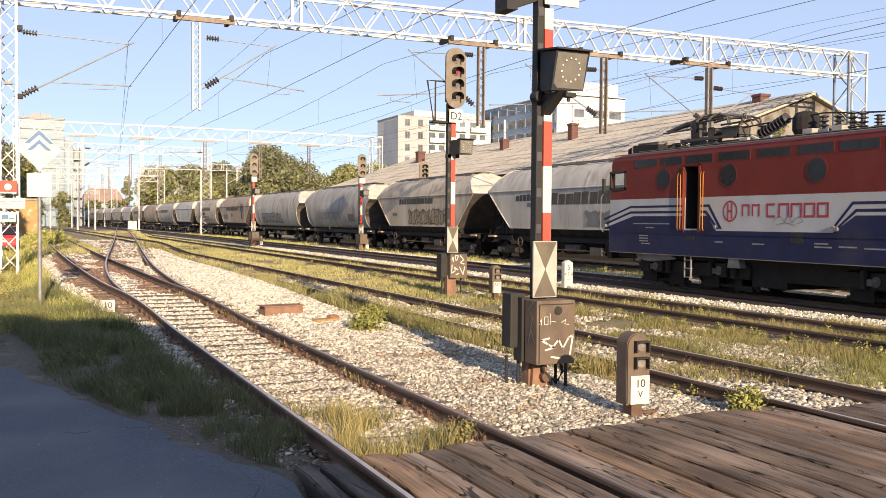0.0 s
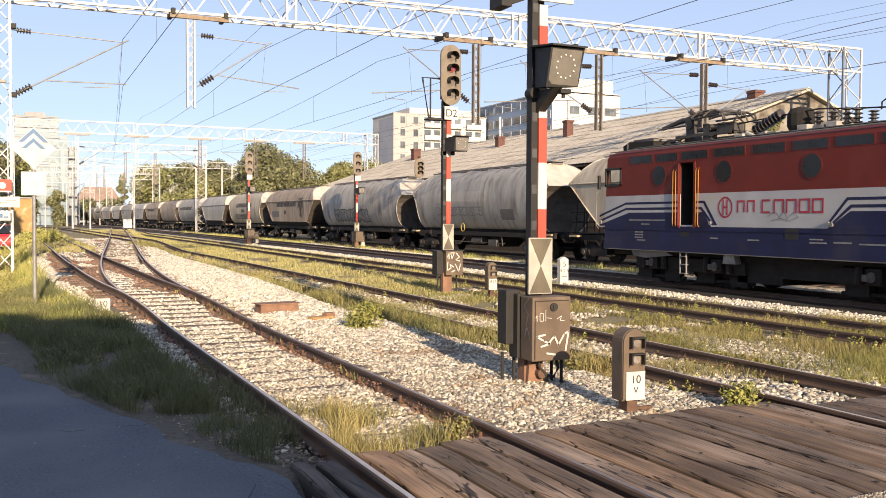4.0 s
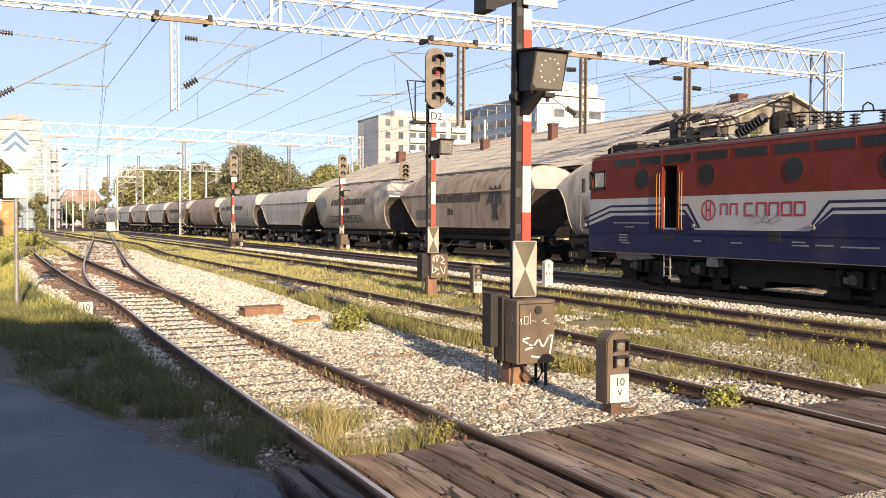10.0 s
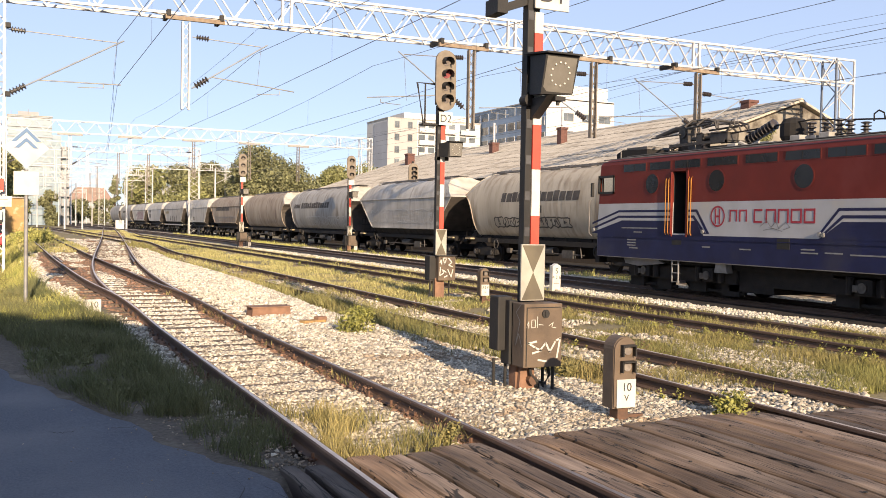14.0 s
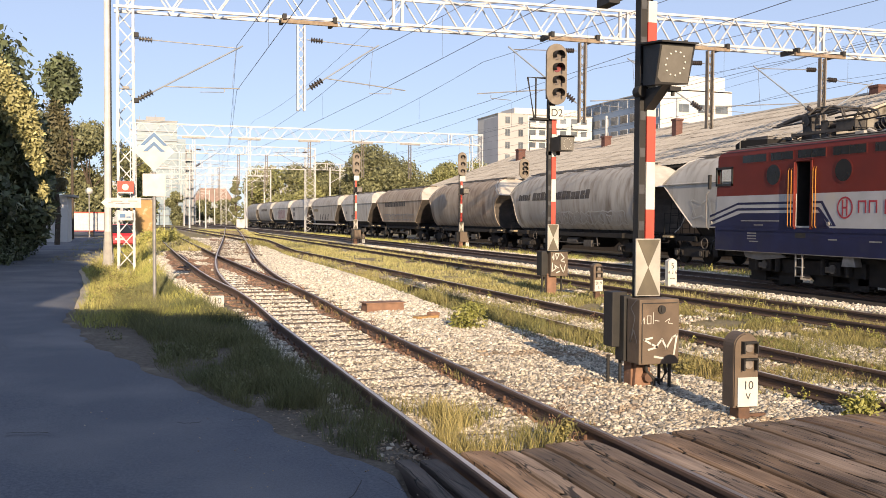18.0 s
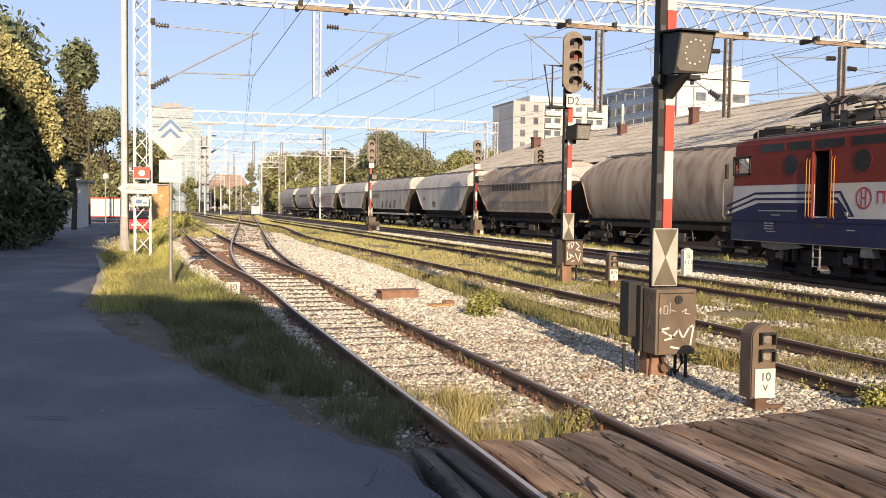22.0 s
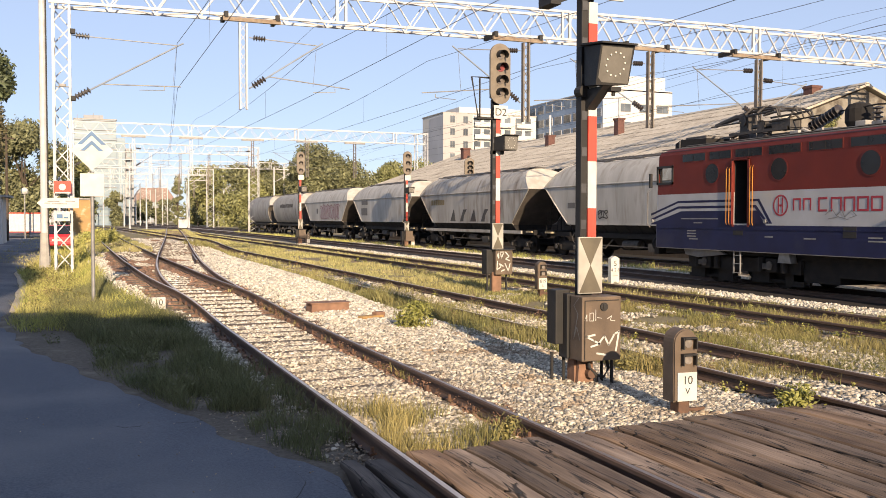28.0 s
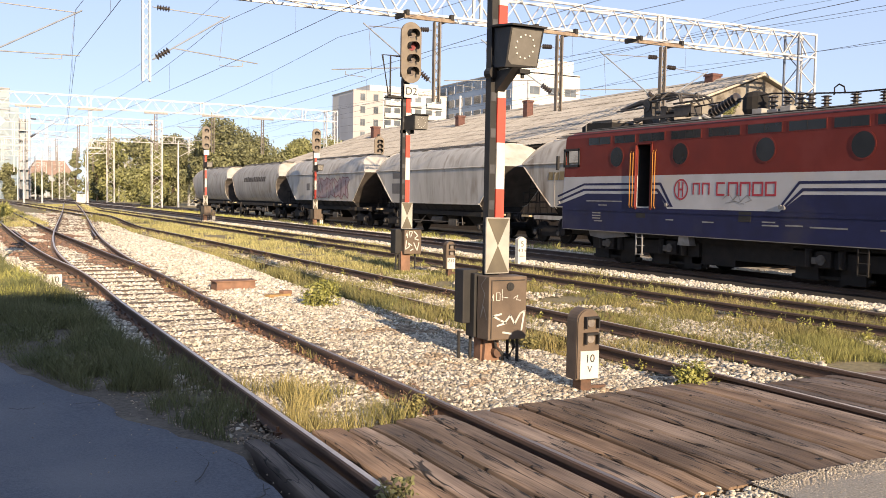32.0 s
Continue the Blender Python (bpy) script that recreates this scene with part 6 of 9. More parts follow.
for x, z in ((31.5, 8.6), (33.0, 10.2), (35.5, 12.0), (38.5, 12.3), (11.5, 12.4)):
    m = Mesh()
    for ya, yb in ((-40, 35), (35, 99), (99, 160), (160, 230)):
        m.tube([(x, ya + (yb - ya) * k / 10, z - 0.8 * 4 * k / 10 * (1 - k / 10)) for k in range(11)], 0.009, 4)
    part("feeder_wire", m, M_WIRE, feeders)

# ---- signals ----
M_BATTEN = mat("grey_batten_paint", (0.07, 0.07, 0.075), (0.045, 0.045, 0.05), 8.0, 0.7, 0, 0.1)


def striped_post(parent, x, y, z0, z1, k=1.0, cuts=()):
    """Dark post with a red and white strip on its face; x is the seam between post and strip."""
    post = part("post", Mesh().box(x - 0.085 * k, x, y, y + 0.12 * k, -0.3, z1 + 0.5).box(x, x + 0.11 * k, y + 0.05, y + 0.08, -0.3, z1 + 0.5), M_BLACK, parent, "black steel post")
    step, z, n = 0.55 * k, z0, 0
    zb = z0 + 0.15
    while zb < z1 + 0.1:      # batten plates across the two channels
        part("batten_plate", Mesh().box(x - 0.078 * k, x - 0.008, y - 0.006, y, zb - 0.055, zb + 0.055), M_BATTEN, post, "grey batten plate")
        zb += 0.435
    while z < z1 - 0.02:
        e = cuts[n] if n < len(cuts) else min(z + step, z1)
        part("post_stripe", Mesh().box(x, x + 0.115 * k, y - 0.03, y - 0.005, z, e), M_RED if n % 2 == 0 else M_WHITE, post)
        z, n = e, n + 1
    return post


def diamond_board(parent, x0, x1, y, z0, z1):
    b = part("marker_board", Mesh().bevelbox(x0, x1, y - 0.03, y, z0, z1, 0.006), M_CREAM, parent, "cream board with two dark triangles")
    xm, zm = (x0 + x1) / 2, (z0 + z1) / 2
    e = 0.012
    part("triangle", Mesh().prism([(x0 + e, z1 - e), (x1 - e, z1 - e), (xm, zm)], 1, y - 0.034, y - 0.028), M_GREYPAINT, b)
    part("triangle", Mesh().prism([(x0 + e, z0 + e), (xm, zm), (x1 - e, z0 + e)], 1, y - 0.034, y - 0.028), M_GREYPAINT, b)
    return b


def route_box(parent, x0, x1, y, z0, z1, depth=0.5):
    b = part("route_indicator", Mesh().add([(x0, y - 0.05, z1), (x1 + 0.02, y - 0.05, z1), (x1 - 0.03, y - 0.02, z0), (x0 - 0.01, y - 0.02, z0), (x0 - 0.1, y + depth, z1 - 0.02), (x1 - 0.1, y + depth, z1 - 0.02), (x1 - 0.14, y + depth, z0 + 0.02), (x0 - 0.1, y + depth, z0 + 0.02)], [(0, 1, 2, 3), (7, 6, 5, 4), (0, 4, 5, 1), (1, 5, 6, 2), (2, 6, 7, 3), (3, 7, 4, 0)]), M_BLACK, parent, "dark hooded route indicator box")
    part("hood", Mesh().box(x0 - 0.02, x1 + 0.04, y - 0.12, y + 0.1, z1, z1 + 0.02), M_BLACK, b)
    w, h = x1 - x0, z1 - z0
    part("display_face", Mesh().box(x0 + 0.04 * w, x1 - 0.05 * w, y - 0.066, y - 0.04, z0 + 0.06 * h, z1 - 0.08 * h), M_CLOCKFACE, b)
    dots = Mesh()
    for k in range(12):
        a = 2 * math.pi * k / 12
        dots.disc(((x0 + x1) / 2 + 0.27 * w * math.cos(a), y - 0.07, (z0 + z1) / 2 + 0.33 * h * math.sin(a)), 0.022 * w, 1, 0.012, 8)
    part("lamp_dots", dots, M_WHITE, b, "ring of small clear lamps")["kind"] = "stuff"
    return b


def lamp_head(parent, x, y, z0, z1, w, n, red=1):
    pts = []
    r = w / 2
    for k in range(13):
        a = math.pi * k / 12
        pts.append((x + r * math.cos(a), z1 - r + r * math.sin(a)))
    for k in range(13):
        a = math.pi + math.pi * k / 12
        pts.append((x + r * math.cos(a), z0 + r + r * math.sin(a)))
    h = part("signal_head", Mesh().prism(pts, 1, y - 0.06, y + 0.02), M_HEAD, parent, "grey-brown oval signal head")
    part("lamp_case", Mesh().bevelbox(x - r * 0.6, x + r * 0.6, y + 0.02, y + 0.3, z0 + r * 0.6, z1 - r * 0.6, 0.03), M_BLACK, h)
    for k in range(n):
        zc = z1 - r * 1.05 - (z1 - z0 - 2.1 * r) * k / (n - 1)
        rr = w * 0.195
        part("lens", Mesh().disc((x, y - 0.066, zc), rr, 1, 0.02, 18), M_LENS_RED if k == red else M_LENS, h)
        hd = Mesh()
        for q in range(11):
            a0, a1 = math.radians(-35 + 250 * q / 11), math.radians(-35 + 250 * (q + 1) / 11)
            o = [(x + rr * 1.12 * math.cos(a), zc + rr * 1.12 * math.sin(a)) for a in (a0, a1)]
            hd.add([(o[0][0], y - 0.06, o[0][1]), (o[1][0], y - 0.06, o[1][1]), (o[1][0], y - 0.06 - 0.42 * w, o[1][1] - 0.03), (o[0][0], y - 0.06 - 0.42 * w, o[0][1] - 0.03)], [(0, 1, 2, 3)])
        part("lens_hood", hd, M_BLACK, h)
    return h


# near signal with its relay boxes
s1 = thing("signal_post", "tall signal on a black post with a red and white strip", "signal", group="main signals")
striped_post(s1, 5.66, 9.4, 1.66, 4.46, 1.0, (2.005, 2.566, 3.106, 3.65, 4.21, 4.46))
diamond_board(s1, 5.5, 5.83, 9.34, 0.98, 1.66)
rbx = part("route_indicator", Mesh().add([(5.52, 8.88, 3.86), (5.98, 8.88, 3.88), (5.96, 8.99, 3.44), (5.52, 8.99, 3.42), (5.6, 9.38, 3.93), (5.98, 9.38, 3.93), (5.94, 9.38, 3.48), (5.6, 9.38, 3.46)], [(0, 1, 2, 3), (7, 6, 5, 4), (0, 4, 5, 1), (1, 5, 6, 2), (2, 6, 7, 3), (3, 7, 4, 0)]), M_BLACK, s1, "dark deep route indicator case")
part("hood", Mesh().prism([(8.83, 3.875), (9.38, 3.935), (9.38, 3.955), (8.83, 3.895)], 0, 5.51, 5.99), M_BLACK, rbx, "black sheet hood")


def on_face(u, w, lift=0.0):
    return (5.53 + 0.43 * u, 8.99 - 0.11 * w - lift, 3.44 + 0.42 * w)


part("display_face", Mesh().add([on_face(0.03, 0.03, 0.004), on_face(0.97, 0.03, 0.004), on_face(0.97, 0.97, 0.004), on_face(0.03, 0.97, 0.004)], [(0, 1, 2, 3)]), M_CLOCKFACE, rbx)
dots = Mesh()
for k in range(12):
    a = 2 * math.pi * (k + 0.3) / 12
    dots.disc(on_face(0.5 + 0.29 * math.cos(a), 0.52 + 0.31 * math.sin(a), 0.008), 0.011, 1, 0.012, 8)
part("lamp_dots", dots, M_WHITE, rbx, "ring of small clear lamps")["kind"] = "stuff"
part("indicator_bracket", Mesh().prism([(9.0, 3.42), (9.4, 3.42), (9.4, 3.16)], 0, 5.63, 5.75).tube([(5.6, 9.36, 3.4), (5.6, 9.5, 3.4)], 0.07, 12), M_BLACK, s1)
part("indicator_foot", Mesh().box(5.72, 5.86, 8.98, 9.1, 3.36, 3.41).disc((5.79, 9.04, 3.34), 0.022, 2, 0.06, 8), M_BLACK, s1)
nb = part("name_board", Mesh().bevelbox(5.64, 6.12, 9.34, 9.37, 4.5, 4.86, 0.008), M_WHITE, s1, "white board with the signal's name")
lettering("D1", 0.3, M_INK, nb, pose(5.88, 9.333, 4.68, 90, 0, 0))
part("head_bracket", Mesh().prism([(5.2, 4.4), (5.62, 4.56), (5.62, 4.66), (5.2, 4.5)], 1, 9.42, 9.52).box(5.1, 5.24, 9.3, 9.6, 4.38, 4.56), M_BLACK, s1)
lamp_head(s1, 5.86, 9.3, 4.95, 6.3, 0.48, 4)
part("rusty_foot", Mesh().prism([(5.5, -0.3), (5.76, -0.3), (5.72, 0.2), (5.54, 0.2)], 1, 9.34, 9.4).box(5.5, 5.53, 9.4, 9.56, -0.3, 0.3).box(5.73, 5.76, 9.4, 9.56, -0.3, 0.3), M_RUST, s1, "rust-orange post foot")
part("joint_pot", Mesh().disc((5.67, 9.3, 0.02), 0.06, 1, 0.08, 12), M_DRUST, s1)
bx = part("relay_box", Mesh().bevelbox(5.43, 5.96, 9.1, 9.38, 0.2, 0.96, 0.012), M_BROWN, s1, "brown relay box with white scrawls")
part("box_seam", Mesh().box(5.46, 5.93, 9.092, 9.1, 0.91, 0.92).box(5.46, 5.47, 9.092, 9.1, 0.22, 0.91), M_BLACK, bx)
part("lock", Mesh().disc((5.72, 9.09, 0.84), 0.05, 1, 0.02, 14).box(5.705, 5.735, 9.07, 9.085, 0.81, 0.87), M_BLACK, bx)
def boxface(u, w):
    return (5.43 + u, 9.094, 0.2 + w * 0.92)
strokes([[(0.17, 0.34), (0.06, 0.32), (0.16, 0.26), (0.24, 0.22), (0.12, 0.19)], [(0.22, 0.22), (0.3, 0.32), (0.36, 0.2), (0.44, 0.34), (0.5, 0.37), (0.46, 0.12)], [(0.2, 0.1), (0.32, 0.075)]], 0.024, boxface, M_WHITE, bx, "scrawl", "bold white scrawl")
strokes([[(0.03, 0.53), (0.06, 0.6), (0.06, 0.52)], [(0.1, 0.52), (0.1, 0.62), (0.15, 0.62), (0.15, 0.52), (0.1, 0.52)], [(0.18, 0.52), (0.18, 0.66)], [(0.2, 0.56), (0.26, 0.55)], [(0.34, 0.54), (0.4, 0.58), (0.38, 0.52), (0.44, 0.51)]], 0.008, boxface, M_WHITE, bx, "scrawl", "small white chalk marks")
rb = part("rear_box", Mesh().bevelbox(5.3, 5.5, 9.5, 9.72, 0.36, 1.02, 0.015), M_BLACK, s1, "black box behind the post")
part("side_box", Mesh().bevelbox(5.4, 5.52, 9.4, 9.6, 0.2, 0.98, 0.01), M_BLACK, s1, "narrow black box with scratches")
strokes([[(0.0, 0.3), (0.03, 0.45), (0.06, 0.3), (0.02, 0.6), (0.06, 0.7), (0.01, 0.8)]], 0.006, lambda u, w: (5.424, 9.14 + 2.4 * u, 0.15 + w), M_STEEL_G, s1, "scrawl")
for x, y in ((5.34, 9.66), (5.44, 9.55), (5.86, 9.36), (5.9, 9.2)):
    part("box_leg", Mesh().tube([(x, y, -0.3), (x, y, 0.25)], 0.02, 8), M_BLACK, s1)
part("cable_hose", Mesh().tube([(5.86, 9.26, 0.2), (5.88, 9.24, 0.08), (5.82, 9.24, -0.02), (5.73, 9.26, 0.0), (5.68, 9.28, 0.06)], 0.02, 8), M_BLACK, s1, "bent black cable hose")
part("cable_hose", Mesh().tube([(5.62, 9.28, 0.2), (5.64, 9.27, 0.09), (5.7, 9.27, 0.03), (5.74, 9.27, -0.04), (5.76, 9.28, -0.3)], 0.018, 8), M_BLACK, s1, "bent black cable hose")


def dwarf(x, y, z0, text, sub, k=1.0):
    """A small arched ground signal with two lamps and a number plate."""
    d = thing("dwarf_signal", "small brown arched ground signal with two lamps and a white plate", "signal", group="dwarf signals", at=pose(x, y, z0, 0, 0, -4))
    w, h, t = 0.29 * k, 0.9 * k, 0.21 * k
    r = w / 2
    arch = [(-r, 0.08), (r, 0.08), (r, h - r)] + [(r * math.cos(math.pi * q / 12), h - r + r * math.sin(math.pi * q / 12)) for q in range(1, 12)] + [(-r, h - r)]
    part("case", Mesh().prism(arch, 1, 0, t), M_BROWN, d, "brown rounded case")
    face = [(u * 0.97, max(0.1, 0.1 + (w2 - 0.1) * 0.985)) for u, w2 in arch]
    part("front_plate", Mesh().prism(face, 1, -0.02, 0.004), M_BROWN, d)
    for zc in (h - 0.158 * k, h - 0.34 * k):
        part("lens", Mesh().disc((0.02, -0.024, zc), 0.05 * k, 1, 0.02, 16), M_LENS_W, d)
        part("lens_hood", Mesh().box(-0.06 * k, 0.1 * k, -0.1 * k, -0.015, zc + 0.055 * k, zc + 0.07 * k).box(-0.07 * k, -0.055 * k, -0.09 * k, -0.015, zc - 0.06 * k, zc + 0.07 * k).box(0.09 * k, 0.105 * k, -0.09 * k, -0.015, zc - 0.06 * k, zc + 0.07 * k), M_BLACK, d)
    pl = part("number_plate", Mesh().bevelbox(-0.11 * k, 0.135 * k, -0.035, -0.02, 0.1 * k, 0.42 * k, 0.004), M_WHITE, d, "white number plate")
    lettering(text, 0.13 * k, M_INK, pl, pose(0.012, -0.038, 0.33 * k, 90, 0, 0))
    lettering(sub, 0.1 * k, M_INK, pl, pose(0.012, -0.038, 0.21 * k, 90, 0, 0))
    part("foot", Mesh().bevelbox(-0.06 * k, 0.08 * k, 0.02, 0.18, -0.3, 0.1, 0.01).box(-0.02, 0.3 * k, 0.05, 0.09, -0.06, 0.0), M_DRUST, d, "brown rusty foot")
    return d


dwarf(5.65, 7.46, -0.05, "10", "V", 0.91)
dwarf(11.4, 21.2, -0.1, "819", "L", 0.92)
dwarf(21.6, 59.3, -0.15, "8", "L", 0.9)
dwarf(16.5, 69.2, -0.15, "9", "L", 0.9)


def tall_signal(x, y, h, n, plate, wide=0.36):
    s = thing("signal_post", "tall railway signal on a striped post with an oval lamp head", "signal", group="main signals")
    striped_post(s, x + 0.03, y, 1.75 * h / 6.8, 4.75 * h / 6.8, 1.15)
    diamond_board(s, x - 0.1, x + 0.24, y - 0.06, 1.0 * h / 6.8, 1.74 * h / 6.8)
    route_box(s, x + 0.08, x + 0.5, y - 0.42, 3.78 * h / 6.8, 4.2 * h / 6.8, 0.42)
    part("indicator_bracket", Mesh().box(x - 0.1, x + 0.3, y, y + 0.1, 3.7 * h / 6.8, 3.8 * h / 6.8), M_BLACK, s)
    lamp_head(s, x + 0.1, y - 0.1, h * 0.75, h, 0.62, n, 1 if n > 3 else 9)
    p = part("name_board", Mesh().bevelbox(x - 0.08, x + 0.34, y - 0.12, y - 0.1, h * 0.69, h * 0.745, 0.006), M_WHITE, s, "white name board")
    if plate:
        lettering(plate, 0.3, M_INK, p, pose(x + 0.13, y - 0.125, h * 0.716, 90, 0, 0))
    b = part("relay_box", Mesh().bevelbox(x - 0.05, x + 0.48, y - 0.2, y + 0.1, 0.28, 0.97, 0.015), M_BROWN, s, "brown relay box with scrawls")
    part("rear_box", Mesh().bevelbox(x - 0.24, x - 0.04, y, y + 0.35, 0.28, 0.98, 0.03), M_BLACK, s)
    part("box_roof", Mesh().bevelbox(x - 0.09, x + 0.53, y - 0.23, y + 0.13, 0.97, 1.0, 0.01), M_BLACK, s)
    part("rusty_foot", Mesh().box(x - 0.08, x + 0.2, y - 0.05, y + 0.1, -0.35, 0.35), M_RUST, s)
    for lx in (x - 0.2, x - 0.09, x + 0.4):
        part("box_leg", Mesh().tube([(lx, y + 0.05, -0.35), (lx, y + 0.05, 0.35)], 0.03, 6), M_BLACK, s)
    return s, b


d2, d2box = tall_signal(10.93, 23.2, 6.8, 4, "D2")
strokes([[(0.05, 0.5), (0.1, 0.62), (0.1, 0.45)], [(0.16, 0.6), (0.2, 0.45), (0.28, 0.62), (0.16, 0.62)], [(0.34, 0.62), (0.46, 0.5), (0.34, 0.42), (0.48, 0.38)], [(0.06, 0.36), (0.04, 0.12), (0.18, 0.2), (0.12, 0.3), (0.26, 0.22)], [(0.32, 0.3), (0.44, 0.08), (0.5, 0.3)], [(0.2, 0.08), (0.3, 0.12)]], 0.03, lambda u, w: (10.88 + u * 0.9, 22.994, 0.3 + w), M_WHITE, d2box, "scrawl", "dense white scrawls")
part("ladder_frame", Mesh().tube([(10.85, 23.3, 5.86), (10.3, 23.4, 5.88), (10.5, 23.4, 4.76), (10.9, 23.3, 4.72)], 0.03, 6).tube([(10.53, 23.35, 5.86), (10.53, 23.35, 4.76)], 0.026, 6).box(10.4, 10.9, 23.2, 23.5, 4.68, 4.72), M_BLACK, d2, "black steel side frame")
tall_signal(20.95, 59.0, 6.5, 3, "")
tall_signal(15.75, 69.0, 7.0, 3, "")
far_s = thing("signal_post", "far railway signal head beyond the freight train", "signal", group="main signals")
part("post", Mesh().tube([(27.3, 62.6, -0.3), (27.3, 62.6, 6.6)], 0.09, 8), M_BLACK, far_s)
lamp_head(far_s, 27.3, 62.5, 4.95, 6.45, 0.8, 3, 9)

# white kilometre stone
km = thing("kilometre_stone", "white painted kilometre stone with black numerals", "marker stone", at=pose(15.55, 24.2, -0.2))
part("stone", Mesh().prism([(-0.15, 0), (0.15, 0), (0.15, 0.82), (0.0, 0.9), (-0.15, 0.82)], 1, -0.09, 0.09), M_WHITE, km)
lettering("5", 0.24, M_INK, km, pose(0, -0.094, 0.66, 90, 0, 0))
lettering("4 2 6", 0.15, M_INK, km, pose(0, -0.094, 0.46, 90, 0, 0))
part("painted_line", Mesh().box(-0.1, 0.1, -0.094, -0.09, 0.27, 0.285), M_INK, km)


# ---- station building behind the viewer, unseen, whose gable and wing shade the yard ----
hall = thing("station_building", "plain rendered station building with a low gable roof", "building")
part("wall", Mesh().prism([(-20.0, -0.3), (-0.5, -0.3), (-0.5, 7.2), (-9.5, 9.48), (-20.0, 6.8)], 1, -32, -6), M_BBEIGE, hall)
part("roof", Mesh().prism([(-0.47, 7.22), (-0.47, 7.3), (-9.5, 9.58), (-20.3, 6.9), (-20.3, 6.8), (-9.5, 9.5)], 1, -32.2, -6.0), M_ROOF, hall)
# Added wing out of view; its outline is fitted to the shade wanted.
part("wing", Mesh().prism([(-24.0, -0.3), (-6.0, -0.3), (-6.0, 12.6), (-10.8, 17.4), (-12.0, 22.3), (-17.0, 22.3), (-24.0, 14.3)], 1, -10, -6.05), M_BBEIGE, hall, "taller wing with a steep roof")

def leaf_cloud(blobs, n, size, r, thin=0.5):
    """Leaves as bent pairs of triangles, thick near the skin of lumpy blobs."""
    w = np.array([b[3] * b[4] * b[5] for b in blobs]) ** 0.67
    idx = r.choice(len(blobs), n, p=w / w.sum())
    B = np.array(blobs)[idx]
    d = r.normal(size=(n, 3))
    d /= np.linalg.norm(d, axis=1)[:, None]
    rad = 1 - thin * r.random(n) ** 2 + 0.14 * r.normal(size=n)
    c = B[:, :3] + d * B[:, 3:6] * rad[:, None]
    a = r.normal(size=(n, 3)) + d * 0.2
    a /= np.linalg.norm(a, axis=1)[:, None]
    b = np.cross(a, d + 0.5 * r.normal(size=(n, 3)))
    b /= np.linalg.norm(b, axis=1)[:, None] + 1e-9
    s = (size * (0.6 + 0.8 * r.random(n)))[:, None]
    v = np.stack([c - a * s, c + b * s * 0.5 + [0, 0, 0.1] * s, c + a * s, c - b * s * 0.5 + [0, 0, 0.1] * s], 1).reshape(-1, 3)
    f = np.arange(4 * n).reshape(n, 4)
    return v, f


# ---- long shed beyond the train ----
shed = thing("goods_shed", "long goods shed with a weathered tan corrugated cement roof", "shed")
RX, RZ, EX, EZ = 40.0, 9.25, 27.9, 4.95
Y0, Y1 = 37.2, 92.0
# Wall is coloured dark for the shade behind the train and under the eaves.
part("wall", Mesh().box(29.4, 50.6, Y0 + 0.8, Y1 - 0.8, -0.3, 5.2), mat("shaded_wall", (0.09, 0.07, 0.055), (0.05, 0.04, 0.033), 2.0, 0.9, 0, 0.3, 12, (1, 6, 0.4)), shed)
part("gable", Mesh().prism([(29.4, 5.3), (50.6, 5.3), (40, 9.0)], 1, Y0 + 0.22, Y0 + 0.5), mat("stained_gable_render", (0.28, 0.255, 0.215), (0.19, 0.17, 0.14), 1.2, 0.9, 0, 0.2, stain=(0.09, 0.075, 0.06), stain_at=(0.5, 0.62), stain_scale=1.4), shed)
part("gable", Mesh().prism([(29.4, 5.3), (50.6, 5.3), (40, 9.0)], 1, Y1 - 1.1, Y1 - 0.8), M_BBEIGE, shed)
part("far_slope", Mesh().add([(RX, Y0, RZ), (RX, Y1, RZ), (51.4, Y1, EZ), (51.4, Y0, EZ), (RX, Y0, RZ - 0.1), (RX, Y1, RZ - 0.1), (51.4, Y1, EZ - 0.1), (51.4, Y0, EZ - 0.1)], [(0, 1, 2, 3), (7, 6, 5, 4), (0, 4, 5, 1), (1, 5, 6, 2), (2, 6, 7, 3), (3, 7, 4, 0)]), M_ROOF, shed)
# corrugated sheets in overlapping courses on the near slope
NC, NS = 9, 26
cl, sl = (RX - EX) / NC, (Y1 - Y0) / NS


def corrugated():
    m = Mesh()
    k = 18
    v = []
    for j in (0, 1):
        for i in range(k + 1):
            z = 0.016 * math.cos(2 * math.pi * i / 3)
            v.append((cl * 1.06 * j - 0.03, sl * i / k, (RZ - EZ) / NC * 1.06 * j + z + 0.022 * (1 - j)))
    f = [(i, i + 1, k + 1 + i + 1, k + 1 + i) for i in range(k)]
    return m.add(v, f)


sheet_me = shared("roof_sheet", corrugated, M_ROOF)
for c in range(NC):
    for s in range(NS):
        part("roof_sheet", sheet_me, M_ROOF, shed, at=pose(EX + c * cl, Y0 + s * sl, EZ + (RZ - EZ) * c / NC + random.uniform(-0.004, 0.01), 0, random.uniform(-0.1, 0.1), 0))
part("roof_decking", Mesh().add([(EX, Y0, EZ - 0.06), (EX, Y1, EZ - 0.06), (RX, Y1, RZ - 0.06), (RX, Y0, RZ - 0.06), (EX, Y0, EZ - 0.16), (EX, Y1, EZ - 0.16), (RX, Y1, RZ - 0.16), (RX, Y0, RZ - 0.16)], [(0, 1, 2, 3), (7, 6, 5, 4), (0, 4, 5, 1), (1, 5, 6, 2), (2, 6, 7, 3), (3, 7, 4, 0)]), M_BARK, shed)
